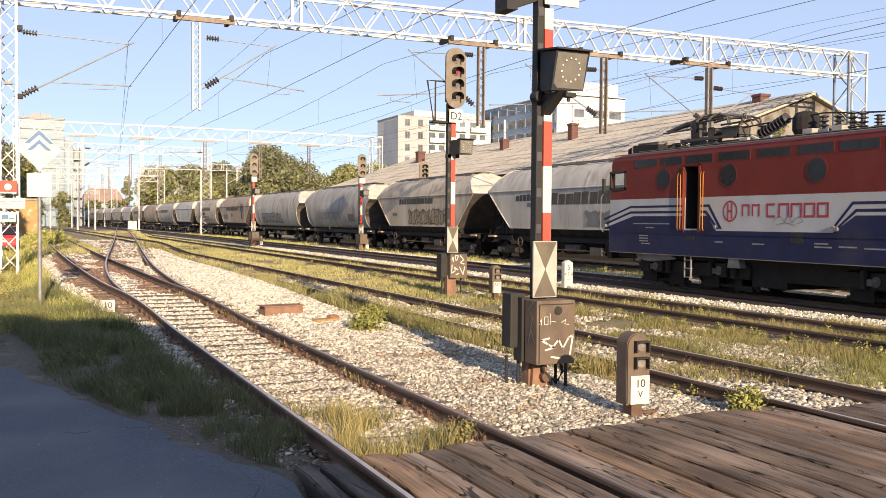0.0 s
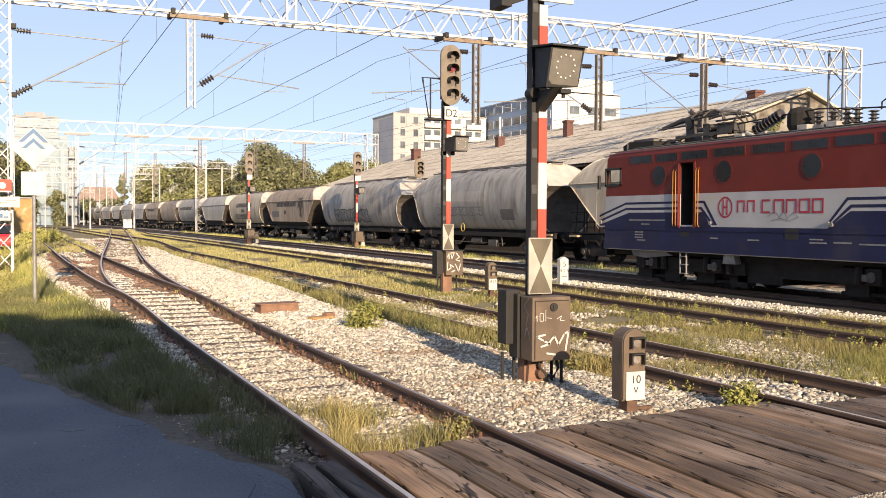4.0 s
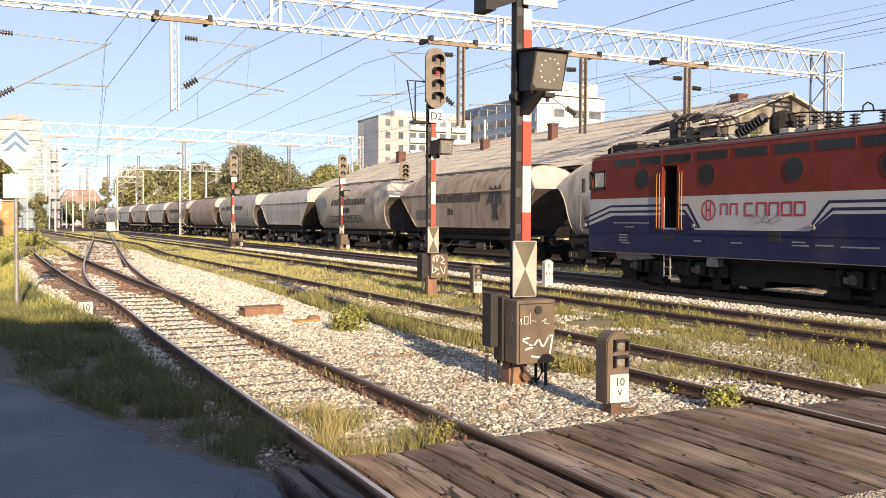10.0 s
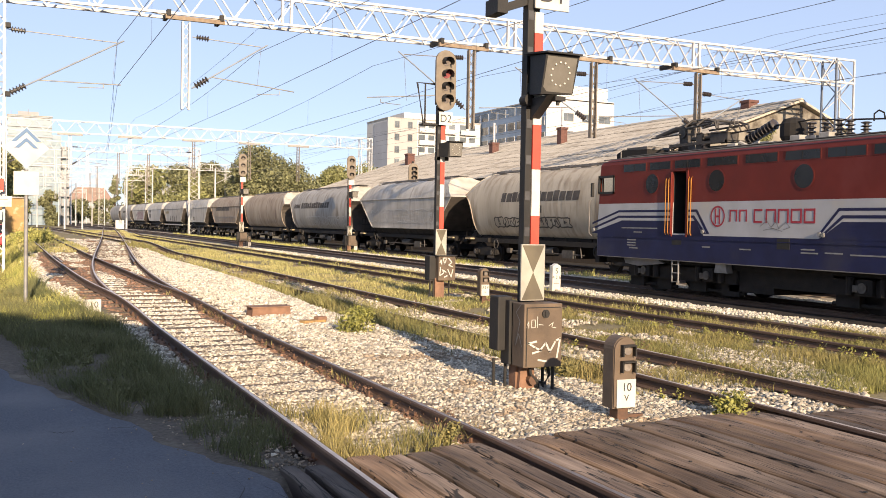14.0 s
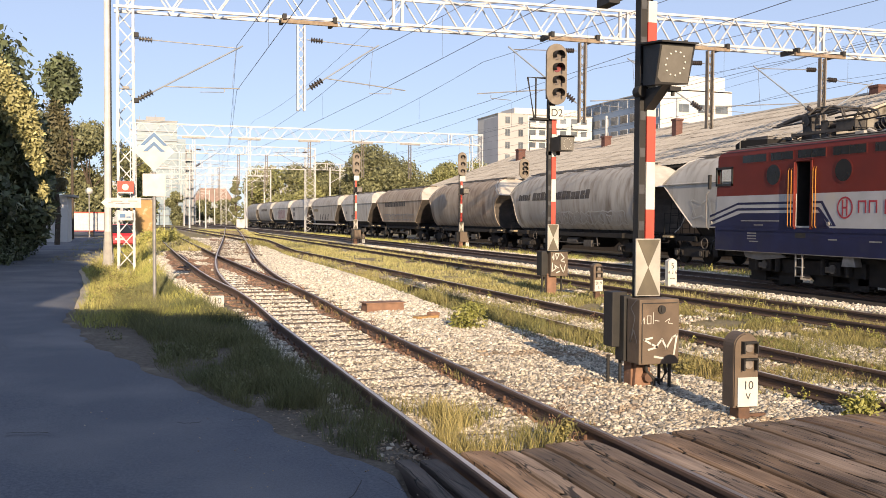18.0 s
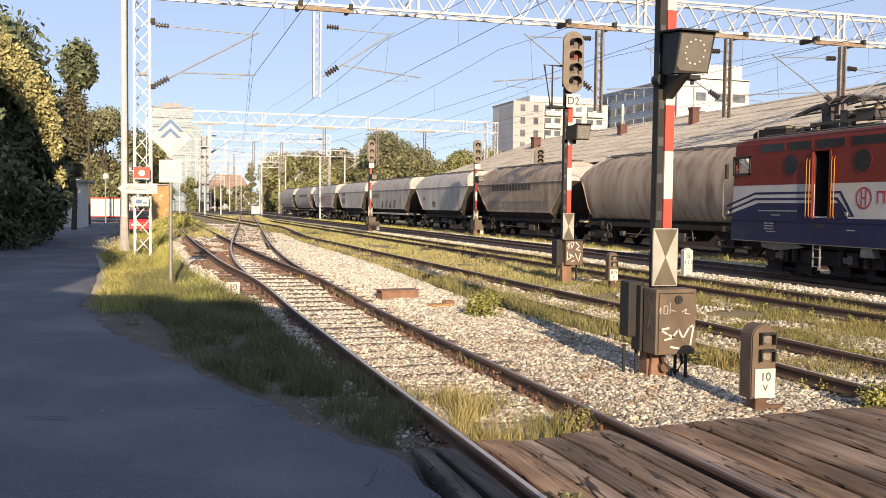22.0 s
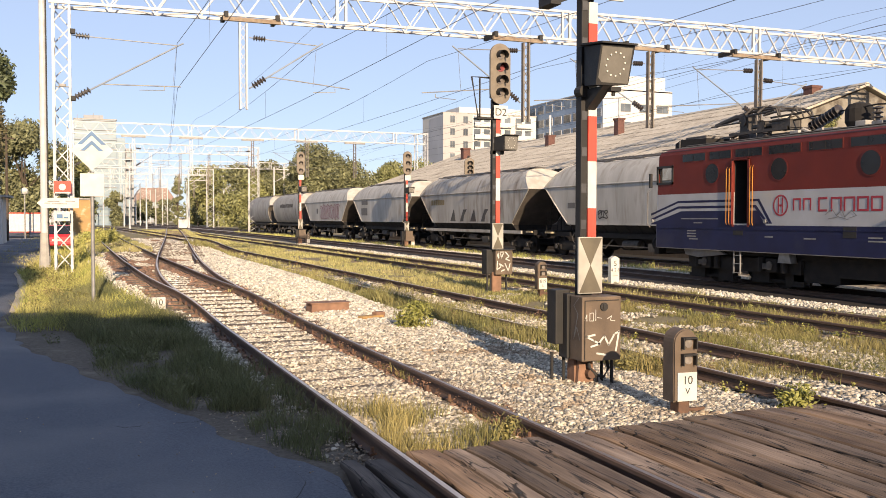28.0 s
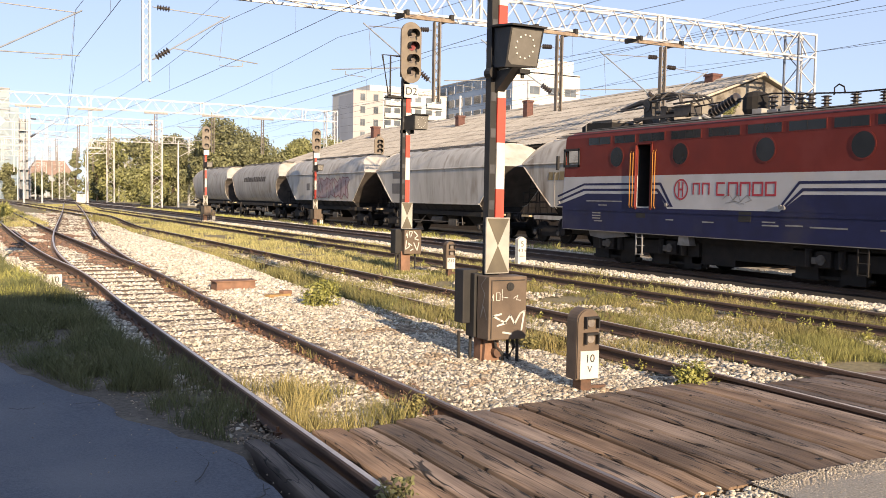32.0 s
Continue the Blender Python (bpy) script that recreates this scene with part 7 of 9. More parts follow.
for i in range(32):
    y = Y0 + (Y1 - Y0) * (i + 0.5) / 32
    part("ridge_cap", shared("ridge_cap", lambda: Mesh().prism([(-0.28, -0.1), (0.0, 0.06), (0.28, -0.1), (0.0, 0.0)], 1, -0.9, 0.9), M_ROOF), M_ROOF, shed, at=pose(RX, y, RZ + 0.05, random.uniform(-0.6, 0.6), 0, 0))
for y in (Y0 - 0.02, Y1):
    part("barge_board", Mesh().add([(EX, y - 0.03, EZ - 0.1), (RX, y - 0.03, RZ - 0.1), (51.4, y - 0.03, EZ - 0.1), (51.4, y - 0.03, EZ + 0.02), (RX, y - 0.03, RZ + 0.03), (EX, y - 0.03, EZ + 0.02)], [(0, 1, 4, 5), (1, 2, 3, 4)]), M_ROOF, shed)


v_, f_ = leaf_cloud([(37.3, 37.2, 7.0, 0.45, 0.3, 0.5), (36.9, 37.2, 6.6, 0.4, 0.3, 0.4), (37.8, 37.2, 7.5, 0.3, 0.3, 0.35), (36.5, 37.3, 6.2, 0.4, 0.3, 0.4)], 1500, 0.07, np.random.default_rng(78), 0.6)
part("creeper", stuff_mesh("creeper", v_, f_, M_LEAF2), M_LEAF2, shed, "green creeper growing over the gable")


def chimney(x, y, zt, pipe, w=0.62, h=2.4):
    c = thing("chimney", "brown brick chimney on the shed roof", "chimney", group="shed chimneys")
    part("shaft", Mesh().bevelbox(x - w / 2, x + w / 2, y - w / 2, y + w / 2, zt - h, zt, 0.02), M_BRICK, c)
    part("crown", Mesh().box(x - w / 2 - 0.05, x + w / 2 + 0.05, y - w / 2 - 0.05, y + w / 2 + 0.05, zt - 0.1, zt + 0.05), M_BRICK, c)
    part("flashing", Mesh().box(x - w / 2 - 0.1, x + w / 2 + 0.1, y - w / 2 - 0.1, y + w / 2 + 0.1, zt - h, zt - h + 0.15), M_STEEL_G, c)
    if pipe:
        part("flue", Mesh().tube([(x, y, zt), (x, y, zt + pipe)], 0.1, 8), M_STEEL_W, c, "pale flue pipe")


chimney(36.4, 56.1, 9.1, 1.5, 0.55, 1.9)
chimney(36.4, 66.5, 8.75, 1.7, 0.6, 1.3)
chimney(36.2, 83.8, 8.9, 0, 0.75, 2.0)
chimney(40.0, 41.2, 9.62, 0, 0.7, 0.8)

# ---- distant buildings ----
def block(name, label, x0, x1, y0, y1, z1, wall_mat, rows, left=None, front=None, parapet=0.6, glass=M_PANE):
    """A box building; left and front give (columns, width, height, material) of the windows on its two visible faces."""
    b = thing(name, label, "building", group="buildings beyond the yard")
    part("wall", Mesh().box(x0, x1, y0, y1, -0.3, z1), wall_mat, b)
    part("roof", Mesh().box(x0 - 0.15, x1 + 0.15, y0 - 0.15, y1 + 0.15, z1, z1 + parapet * 0.4), M_CONC, b)
    fh = z1 / rows
    fr = M_STEEL_W if glass is M_PANE else wall_mat
    if left:
        n, w, h = left
        me = shared("%s_left_frame" % name, lambda: Mesh().box(-0.08, 0.05, -w / 2, w / 2, -h / 2, h / 2), fr)
        pe = shared("%s_left_pane" % name, lambda: Mesh().box(-0.1, 0.0, -w / 2 + 0.08, -0.03, -h / 2 + 0.08, h / 2 - 0.08).box(-0.1, 0.0, 0.03, w / 2 - 0.08, -h / 2 + 0.08, h / 2 - 0.08), glass)
        for r in range(rows):
            for k in range(n):
                wd = part("window", me, fr, b, at=pose(x0, y0 + (y1 - y0) * (k + 0.5) / n, fh * (r + 0.55)))
                part("pane", pe, glass, wd)
    if front:
        n, w, h = front
        me = shared("%s_front_frame" % name, lambda: Mesh().box(-w / 2, w / 2, -0.08, 0.05, -h / 2, h / 2), fr)
        pe = shared("%s_front_pane" % name, lambda: Mesh().box(-w / 2 + 0.08, -0.03, -0.1, 0.0, -h / 2 + 0.08, h / 2 - 0.08).box(0.03, w / 2 - 0.08, -0.1, 0.0, -h / 2 + 0.08, h / 2 - 0.08), glass)
        for r in range(rows):
            for k in range(n):
                wd = part("window", me, fr, b, at=pose(x0 + (x1 - x0) * (k + 0.5) / n, y0, fh * (r + 0.55)))
                part("pane", pe, glass, wd)
    return b


apt = block("apartment_building", "white and beige apartment building with loggias", 80.6, 105.5, 200, 214, 27.0, M_BWHITE, 9, None, None)
# The flank's shade is put into a grey panel colour.
part("grey_flank", Mesh().box(80.5, 80.62, 200, 209, 0, 26.4), mat("shaded_grey_render", (0.44, 0.45, 0.48), (0.38, 0.39, 0.42), 0.2, 0.9, 0, 0.05), apt)
# This bay catches less sun; the difference is painted on as lilac-grey.
M_APT = mat("dimmer_lilac_render", (0.42, 0.4, 0.395), (0.36, 0.345, 0.34), 0.2, 0.9, 0, 0.05)
part("grey_bay", Mesh().box(80.5, 88.2, 199.86, 200.0, -0.3, 27.2), M_APT, apt, "lilac-grey rendered bay with paired windows")
part("setback", Mesh().box(86, 104, 203, 212, 27, 29.0), M_BWHITE, apt)
for r in range(9):
    z = 3.0 * r
    for x in (82.9, 86.3):
        wd = part("window", shared("apartment_frame", lambda: Mesh().box(-0.65, 0.65, -0.06, 0.0, -0.85, 0.85), M_STEEL_G), M_STEEL_G, apt, at=pose(x, 199.86, z + 1.6))
        part("pane", shared("apartment_pane", lambda: Mesh().box(-0.55, -0.03, -0.09, 0, -0.75, 0.75).box(0.03, 0.55, -0.09, 0, -0.75, 0.75), M_PANE), M_PANE, wd)
    for k in range(3):
        x = 89.5 + k * 5.6
        lo = part("loggia", shared("loggia", lambda: Mesh().box(-2.1, 2.1, -0.06, 0.4, 0.5, 2.5), M_PANE), M_PANE, apt, at=pose(x + 1.2, 200, z))
        part("parapet", shared("loggia_parapet", lambda: Mesh().box(-2.2, 2.2, -0.9, -0.75, 0.1, 1.15).box(-2.2, 2.2, -0.9, 0, 0.0, 0.15), M_BWHITE), M_BWHITE, lo)
        part("pier", shared("loggia_pier", lambda: Mesh().box(-0.5, 0.4, -0.3, 0, 0.1, 2.6), M_BWHITE), M_BWHITE, lo)
off = block("office_building", "blue-grey clad office building with a white end", 106, 124, 170, 205, 30.0, M_BBLUE, 9, (8, 3.4, 1.9), None)
part("white_end", Mesh().box(106.0, 124.1, 169.85, 170, 0, 30.4), M_BWHITE, off)
part("setback", Mesh().box(109, 123, 171, 180, 30, 33.5), M_BWHITE, off)
for z in (14.5, 18.5, 22.3, 26.3):
    for x in (111.5, 117, 121.5):
        wd = part("window", shared("office_frame", lambda: Mesh().box(-1.6, 1.6, -0.1, 0.0, -0.9, 0.9), M_STEEL_G), M_STEEL_G, off, at=pose(x, 169.85, z))
        part("pane", shared("office_pane", lambda: Mesh().box(-1.5, -0.05, -0.13, 0, -0.8, 0.8).box(0.05, 1.5, -0.13, 0, -0.8, 0.8), M_PANE), M_PANE, wd)
# Distance haze is put into these far walls, panes and tiles as pale colour.
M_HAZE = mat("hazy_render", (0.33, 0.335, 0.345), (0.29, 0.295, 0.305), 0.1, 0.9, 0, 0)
M_HAZEB = mat("hazed_glass_tower", (0.165, 0.235, 0.3), (0.195, 0.26, 0.32), 0.2, 0.4, 0, 0)
M_PANE_H = mat("hazed_pane", (0.24, 0.29, 0.32), (0.29, 0.33, 0.36), 0.3, 0.5, 0, 0)
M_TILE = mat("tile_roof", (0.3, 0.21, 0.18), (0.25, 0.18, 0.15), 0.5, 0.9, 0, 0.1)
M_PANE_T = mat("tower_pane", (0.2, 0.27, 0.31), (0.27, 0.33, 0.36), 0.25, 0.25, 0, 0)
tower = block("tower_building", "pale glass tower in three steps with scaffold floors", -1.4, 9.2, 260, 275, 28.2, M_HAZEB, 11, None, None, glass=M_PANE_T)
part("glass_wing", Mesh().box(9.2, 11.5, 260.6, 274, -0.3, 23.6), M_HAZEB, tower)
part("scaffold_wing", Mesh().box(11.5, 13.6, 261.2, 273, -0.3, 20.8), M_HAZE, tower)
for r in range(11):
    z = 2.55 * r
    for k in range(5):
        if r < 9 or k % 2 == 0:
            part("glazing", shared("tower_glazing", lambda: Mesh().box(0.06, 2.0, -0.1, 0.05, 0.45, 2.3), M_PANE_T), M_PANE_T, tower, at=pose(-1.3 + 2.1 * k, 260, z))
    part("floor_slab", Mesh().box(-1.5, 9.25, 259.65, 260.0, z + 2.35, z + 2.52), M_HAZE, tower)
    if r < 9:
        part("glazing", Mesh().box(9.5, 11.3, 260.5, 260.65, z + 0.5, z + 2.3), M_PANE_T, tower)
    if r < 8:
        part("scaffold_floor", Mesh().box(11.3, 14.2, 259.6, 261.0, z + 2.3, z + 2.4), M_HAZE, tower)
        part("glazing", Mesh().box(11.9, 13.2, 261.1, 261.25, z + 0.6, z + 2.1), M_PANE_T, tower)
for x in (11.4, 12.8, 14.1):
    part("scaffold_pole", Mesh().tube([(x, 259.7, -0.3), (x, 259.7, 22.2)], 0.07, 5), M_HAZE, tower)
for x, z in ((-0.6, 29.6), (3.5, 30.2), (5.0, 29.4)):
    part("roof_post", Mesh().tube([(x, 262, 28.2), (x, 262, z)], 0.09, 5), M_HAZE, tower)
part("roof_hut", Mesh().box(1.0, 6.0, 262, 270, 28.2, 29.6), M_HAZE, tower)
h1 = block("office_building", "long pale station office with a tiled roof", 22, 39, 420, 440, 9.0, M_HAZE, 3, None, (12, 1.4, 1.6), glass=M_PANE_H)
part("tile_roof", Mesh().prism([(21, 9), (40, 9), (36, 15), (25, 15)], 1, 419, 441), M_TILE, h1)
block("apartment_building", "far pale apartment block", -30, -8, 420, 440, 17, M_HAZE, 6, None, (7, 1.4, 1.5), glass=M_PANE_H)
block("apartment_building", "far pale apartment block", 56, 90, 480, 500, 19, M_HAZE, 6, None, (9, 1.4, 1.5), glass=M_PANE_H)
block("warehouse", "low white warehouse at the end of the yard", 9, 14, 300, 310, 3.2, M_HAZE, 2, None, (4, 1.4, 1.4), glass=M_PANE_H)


# ---- trees ----
def tree(label, x, y, h, crown, material, n, size, seed, trunk=0.25, squash=1.0, low=0.3, name="tree", extra=None):
    r = np.random.default_rng(seed)
    t = thing(name, label, "tree", group="trees round the yard")
    m = Mesh()
    top = Vector((x + r.uniform(-0.4, 0.4), y, h * 0.75))
    m.tube([(x, y, -0.4), (x + 0.1, y, h * 0.25), (top.x, top.y, h * 0.5), top], [trunk, trunk * 0.8, trunk * 0.5, trunk * 0.12], 8)
    part("trunk", m, M_BARK, t)
    blobs = []
    nb = 13
    for k in range(nb):
        a = r.uniform(0, 6.28)
        z = h * r.uniform(low, 0.86)
        q = math.sin(math.pi * min(1, max(0.12, (z / h - low * 0.7) / (1.05 - low * 0.7)))) ** 0.6
        rr = crown * q * r.uniform(0.3, 0.75)
        br = crown * r.uniform(0.3, 0.5)
        c = (x + rr * math.cos(a), y + rr * math.sin(a) * squash, z)
        blobs.append((*c, br, br * squash, br * r.uniform(0.7, 1.1)))
        st = Vector((x, y, h * r.uniform(0.2, 0.55)))
        part("limb", Mesh().tube([st, st.lerp(Vector(c), 0.55) + Vector((0, 0, 0.2)), c], [trunk * 0.4, trunk * 0.25, trunk * 0.08], 5), M_BARK, t)
    blobs.append((x, y, h * 0.86, crown * 0.45, crown * 0.45, h * 0.14))
    v, f = leaf_cloud(blobs, n, size, r)
    part("crown", stuff_mesh("crown", v, f, material), material, t, kind_label(material))
    if extra:
        e, m2, n2 = extra[:3]
        v, f = leaf_cloud(e, n2, extra[3] if len(extra) > 3 else size, r, 0.3)
        part("crown", stuff_mesh("crown", v, f, m2), m2, t, kind_label(m2))
    return t


def kind_label(m):
    return {"haze_paled_leaves": "hazy olive leaves", "ivy_leaves": "olive-brown ivy leaves", "leaves": "dark green leaves", "pale_leaves": "pale yellow-green leaves", "yellow_sunlit_leaves": "sunlit yellow leaves"}.get(m.name, "leaves")


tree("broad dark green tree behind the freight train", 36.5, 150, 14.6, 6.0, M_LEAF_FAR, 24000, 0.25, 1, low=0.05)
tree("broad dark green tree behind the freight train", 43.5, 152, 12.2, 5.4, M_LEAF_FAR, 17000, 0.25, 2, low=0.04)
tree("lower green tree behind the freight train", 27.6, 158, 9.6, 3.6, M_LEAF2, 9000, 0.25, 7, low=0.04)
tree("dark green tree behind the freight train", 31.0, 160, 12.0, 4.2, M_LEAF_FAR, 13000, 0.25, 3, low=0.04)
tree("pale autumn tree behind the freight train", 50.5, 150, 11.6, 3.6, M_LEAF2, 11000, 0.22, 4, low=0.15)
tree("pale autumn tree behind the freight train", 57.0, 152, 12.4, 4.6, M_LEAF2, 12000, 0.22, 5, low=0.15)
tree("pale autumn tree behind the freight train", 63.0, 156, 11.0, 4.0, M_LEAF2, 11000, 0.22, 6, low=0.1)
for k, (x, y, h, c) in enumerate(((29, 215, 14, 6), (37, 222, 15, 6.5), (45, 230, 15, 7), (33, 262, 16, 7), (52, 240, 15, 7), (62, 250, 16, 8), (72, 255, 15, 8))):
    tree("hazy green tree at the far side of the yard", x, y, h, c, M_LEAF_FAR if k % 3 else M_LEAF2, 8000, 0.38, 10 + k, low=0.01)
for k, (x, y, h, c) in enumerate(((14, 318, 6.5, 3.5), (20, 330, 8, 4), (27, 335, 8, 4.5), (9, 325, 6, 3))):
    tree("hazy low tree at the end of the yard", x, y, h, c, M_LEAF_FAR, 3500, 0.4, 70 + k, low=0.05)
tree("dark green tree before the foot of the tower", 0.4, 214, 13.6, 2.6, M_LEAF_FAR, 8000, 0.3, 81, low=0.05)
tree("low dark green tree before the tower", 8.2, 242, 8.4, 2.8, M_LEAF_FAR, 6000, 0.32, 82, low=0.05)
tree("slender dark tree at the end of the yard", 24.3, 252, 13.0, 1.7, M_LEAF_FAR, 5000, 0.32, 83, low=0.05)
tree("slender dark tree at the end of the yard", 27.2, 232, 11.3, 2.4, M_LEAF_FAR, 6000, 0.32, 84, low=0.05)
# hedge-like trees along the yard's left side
# Yellow leaf blobs follow the sunlit edge, putting the sun into their colour.
tree("dense roadside tree, its crown yellow in the sun", -7.7, 42.8, 9.6, 4.0, M_LEAF, 24000, 0.17, 31, low=0.05, extra=([(-6.1, 39.3, 7.9, 0.6, 0.5, 0.8), (-5.5, 39.4, 7.2, 0.6, 0.5, 0.9), (-5.0, 39.6, 6.5, 0.55, 0.45, 0.9), (-4.5, 39.8, 5.8, 0.5, 0.4, 0.9), (-4.2, 40.0, 5.0, 0.4, 0.35, 0.8), (-4.0, 40.2, 4.1, 0.25, 0.25, 0.5), (-3.85, 40.3, 2.9, 0.2, 0.2, 0.35)], M_LEAF_SUNLIT, 5600, 0.1))
tree("dense dark roadside tree", -8.0, 50, 9.4, 3.9, M_LEAF, 16000, 0.22, 32, low=0.03)
tree("dense dark roadside tree", -6.6, 43.6, 8.0, 2.7, M_LEAF, 16000, 0.18, 52, low=0.02)
tree("dense dark roadside bush", -6.1, 42.4, 5.0, 1.6, M_LEAF, 9000, 0.16, 53, low=0.02)
tree("dense dark roadside bush", -6.0, 47.5, 5.4, 1.7, M_LEAF, 9000, 0.17, 54, low=0.02)
tree("dense dark roadside bush", -6.8, 38.5, 4.9, 2.2, M_LEAF, 11000, 0.17, 33, low=0.03)
# This one is never in view; it is added for the shade it casts.
tree("dense dark roadside tree shading the hedge", -7.9, 30, 10.0, 3.0, M_LEAF, 17000, 0.18, 34, low=0.03)
tree("dense dark roadside bush", -8.2, 56, 4.5, 2.2, M_LEAF, 8000, 0.2, 38, low=0.03)
ivy = tree("tall dead trunk wrapped in ivy with a round green top", -5.5, 66, 10.0, 0.8, M_IVY, 3500, 0.17, 35, trunk=0.2, low=0.2, extra=([(-5.15, 66, 11.1, 1.1, 1.0, 1.5), (-5.0, 65.8, 10.4, 0.9, 0.8, 0.8)], M_LEAF, 3200))
v_, f_ = leaf_cloud([(-5.5, 66, 7.8, 0.85, 0.8, 2.0), (-5.8, 66, 6.0, 1.0, 0.9, 1.6)], 4600, 0.15, np.random.default_rng(77), 0.6)
part("crown", stuff_mesh("crown", v_, f_, M_IVY), M_IVY, ivy, "olive-brown ivy leaves")
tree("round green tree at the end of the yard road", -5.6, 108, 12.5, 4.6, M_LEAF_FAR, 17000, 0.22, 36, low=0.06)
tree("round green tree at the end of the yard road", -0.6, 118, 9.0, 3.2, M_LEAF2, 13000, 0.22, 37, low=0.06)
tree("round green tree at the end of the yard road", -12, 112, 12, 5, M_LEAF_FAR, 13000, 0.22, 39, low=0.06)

# ---- things along the yard's left side ----
sg = thing("diamond_sign", "white diamond sign with blue chevrons on a grey pole", "sign", at=pose(0.25, 21.5, -0.2))
part("pole", Mesh().tube([(0, 0, 0), (0, 0, 3.1)], 0.04, 10), M_STEEL_G, sg)
dp = part("diamond_plate", Mesh().prism([(-0.45, 3.57), (0, 3.12), (0.45, 3.57), (0, 4.02)], 1, -0.06, -0.045), M_WHITE, sg)
M_CHEV = mat("chevron_blue", (0.06, 0.15, 0.3), (0.05, 0.13, 0.26), 3, 0.5, 0, 0)
for z in (3.52, 3.7):
    part("chevron", Mesh().prism([(-0.3, z), (-0.2, z), (0, z + 0.2), (0.2, z), (0.3, z), (0, z + 0.3)] if z > 3.6 else [(-0.24, z + 0.04), (-0.14, z + 0.04), (0, z + 0.18), (0.14, z + 0.04), (0.24, z + 0.04), (0, z + 0.27)], 1, -0.068, -0.06), M_CHEV, dp)
part("lower_plate", Mesh().bevelbox(-0.25, 0.25, -0.06, -0.045, 2.55, 3.06, 0.006), M_WHITE, sg, "blank white plate")
part("clamp", Mesh().box(-0.06, 0.06, -0.05, 0.05, 2.78, 2.84).box(-0.06, 0.06, -0.05, 0.05, 3.3, 3.36), M_STEEL_G, sg)

up = thing("utility_pole", "tall pale concrete utility pole with a wide footing", "pole", at=pose(-1.28, 37.6, -0.2))
part("shaft", Mesh().tube([(0, 0, 0), (0, 0, 14)], [0.15, 0.1], 12), M_STEEL_W, up)
part("footing", Mesh().tube([(0, 0, 0), (0, 0, 0.4), (0, 0, 1.5)], [0.24, 0.21, 0.155], 12), M_CONC, up)
part("cable", Mesh().tube([(0.14, -0.1, 0.6), (0.13, -0.1, 12)], 0.025, 6), M_BLACK, up)

signs = thing("sign_cluster", "red, white and arrow-shaped direction signs on a gantry leg", "sign", at=pose(-0.6, 35.3, 0))
rs = part("red_sign", Mesh().bevelbox(-0.28, 0.3, -0.03, 0, 2.75, 3.2, 0.01), M_RED, signs)
part("pictogram", Mesh().disc((0.0, -0.035, 2.98), 0.12, 1, 0.012, 16).box(-0.25, 0.27, -0.038, -0.03, 2.75, 2.8), M_WHITE, rs)
ar = part("arrow_sign", Mesh().prism([(-0.85, 2.4), (-0.65, 2.58), (0.55, 2.6), (0.55, 2.22), (-0.65, 2.22)], 1, -0.03, 0), M_WHITE, signs, "white arrow-shaped sign")
for x0, x1, z in ((-0.5, -0.1, 2.44), (-0.35, 0.15, 2.36), (0.1, 0.42, 2.45), (-0.6, -0.42, 2.38)):
    part("bar", Mesh().box(x0, x1, -0.036, -0.03, z, z + 0.035), M_STEEL_G, ar)
ws_ = part("white_sign", Mesh().bevelbox(-0.28, 0.25, -0.03, 0, 1.75, 2.1, 0.01), M_WHITE, signs)
part("bar", Mesh().box(-0.2, 0.0, -0.036, -0.03, 1.85, 2.0).box(0.03, 0.18, -0.036, -0.03, 1.85, 1.9), M_CHEV, ws_)


def car(x, y, paint, label, yaw=0):
    c = thing("car", label, "car", at=pose(x, y, -0.03, 0, 0, yaw))
    body = [(-2.0, 0.3), (2.0, 0.3), (2.05, 0.55), (2.0, 0.85), (1.1, 0.95), (0.5, 1.38), (-1.2, 1.42), (-1.9, 0.95), (-2.05, 0.8), (-2.05, 0.45)]
    part("body", Mesh().prism(body[:4] + [(1.1, 0.95), (-1.9, 0.95)] + body[8:], 0, -0.85, 0.85), paint, c)
    part("cabin", Mesh().prism([(1.0, 0.95), (0.45, 1.4), (-1.2, 1.44), (-1.85, 0.95)], 0, -0.72, 0.72), M_GLASS, c)
    part("roof_panel", Mesh().bevelbox(-0.74, 0.74, -1.2, 0.5, 1.39, 1.46, 0.03), paint, c)
    for s in (-1, 1):
        for q in (-1.25, 1.3):
            wl = part("wheel", Mesh().disc((s * 0.78, q, 0.3), 0.31, 0, 0.2, 20), M_RUBBER, c)
            part("rim", Mesh().disc((s * 0.885, q, 0.3), 0.19, 0, 0.02, 14), M_STEEL_G, wl)
        part("tail_light", Mesh().bevelbox(s * 0.7 - 0.12, s * 0.7 + 0.12, -2.08, -1.95, 0.7, 0.92, 0.01), M_LENS_RED, c)
    part("bumper", Mesh().bevelbox(-0.85, 0.85, -2.12, -1.95, 0.35, 0.55, 0.03), paint, c)
    part("number_plate", Mesh().box(-0.26, 0.26, -2.13, -2.12, 0.56, 0.67), M_WHITE, c)
    part("rear_window", Mesh().add([(-0.62, -1.9, 0.98), (0.62, -1.9, 0.98), (0.58, -1.3, 1.38), (-0.58, -1.3, 1.38)], [(0, 1, 2, 3)]), M_GLASS, c)
    return c


M_CARRED = mat("car_red", (0.5, 0.03, 0.04), (0.42, 0.025, 0.035), 2, 0.3, 0, 0)
M_CARGREY = mat("car_grey", (0.25, 0.26, 0.28), (0.2, 0.21, 0.22), 2, 0.3, 0.2, 0)
car(-1.28, 58, M_CARRED, "small red hatchback parked behind the gantry leg")
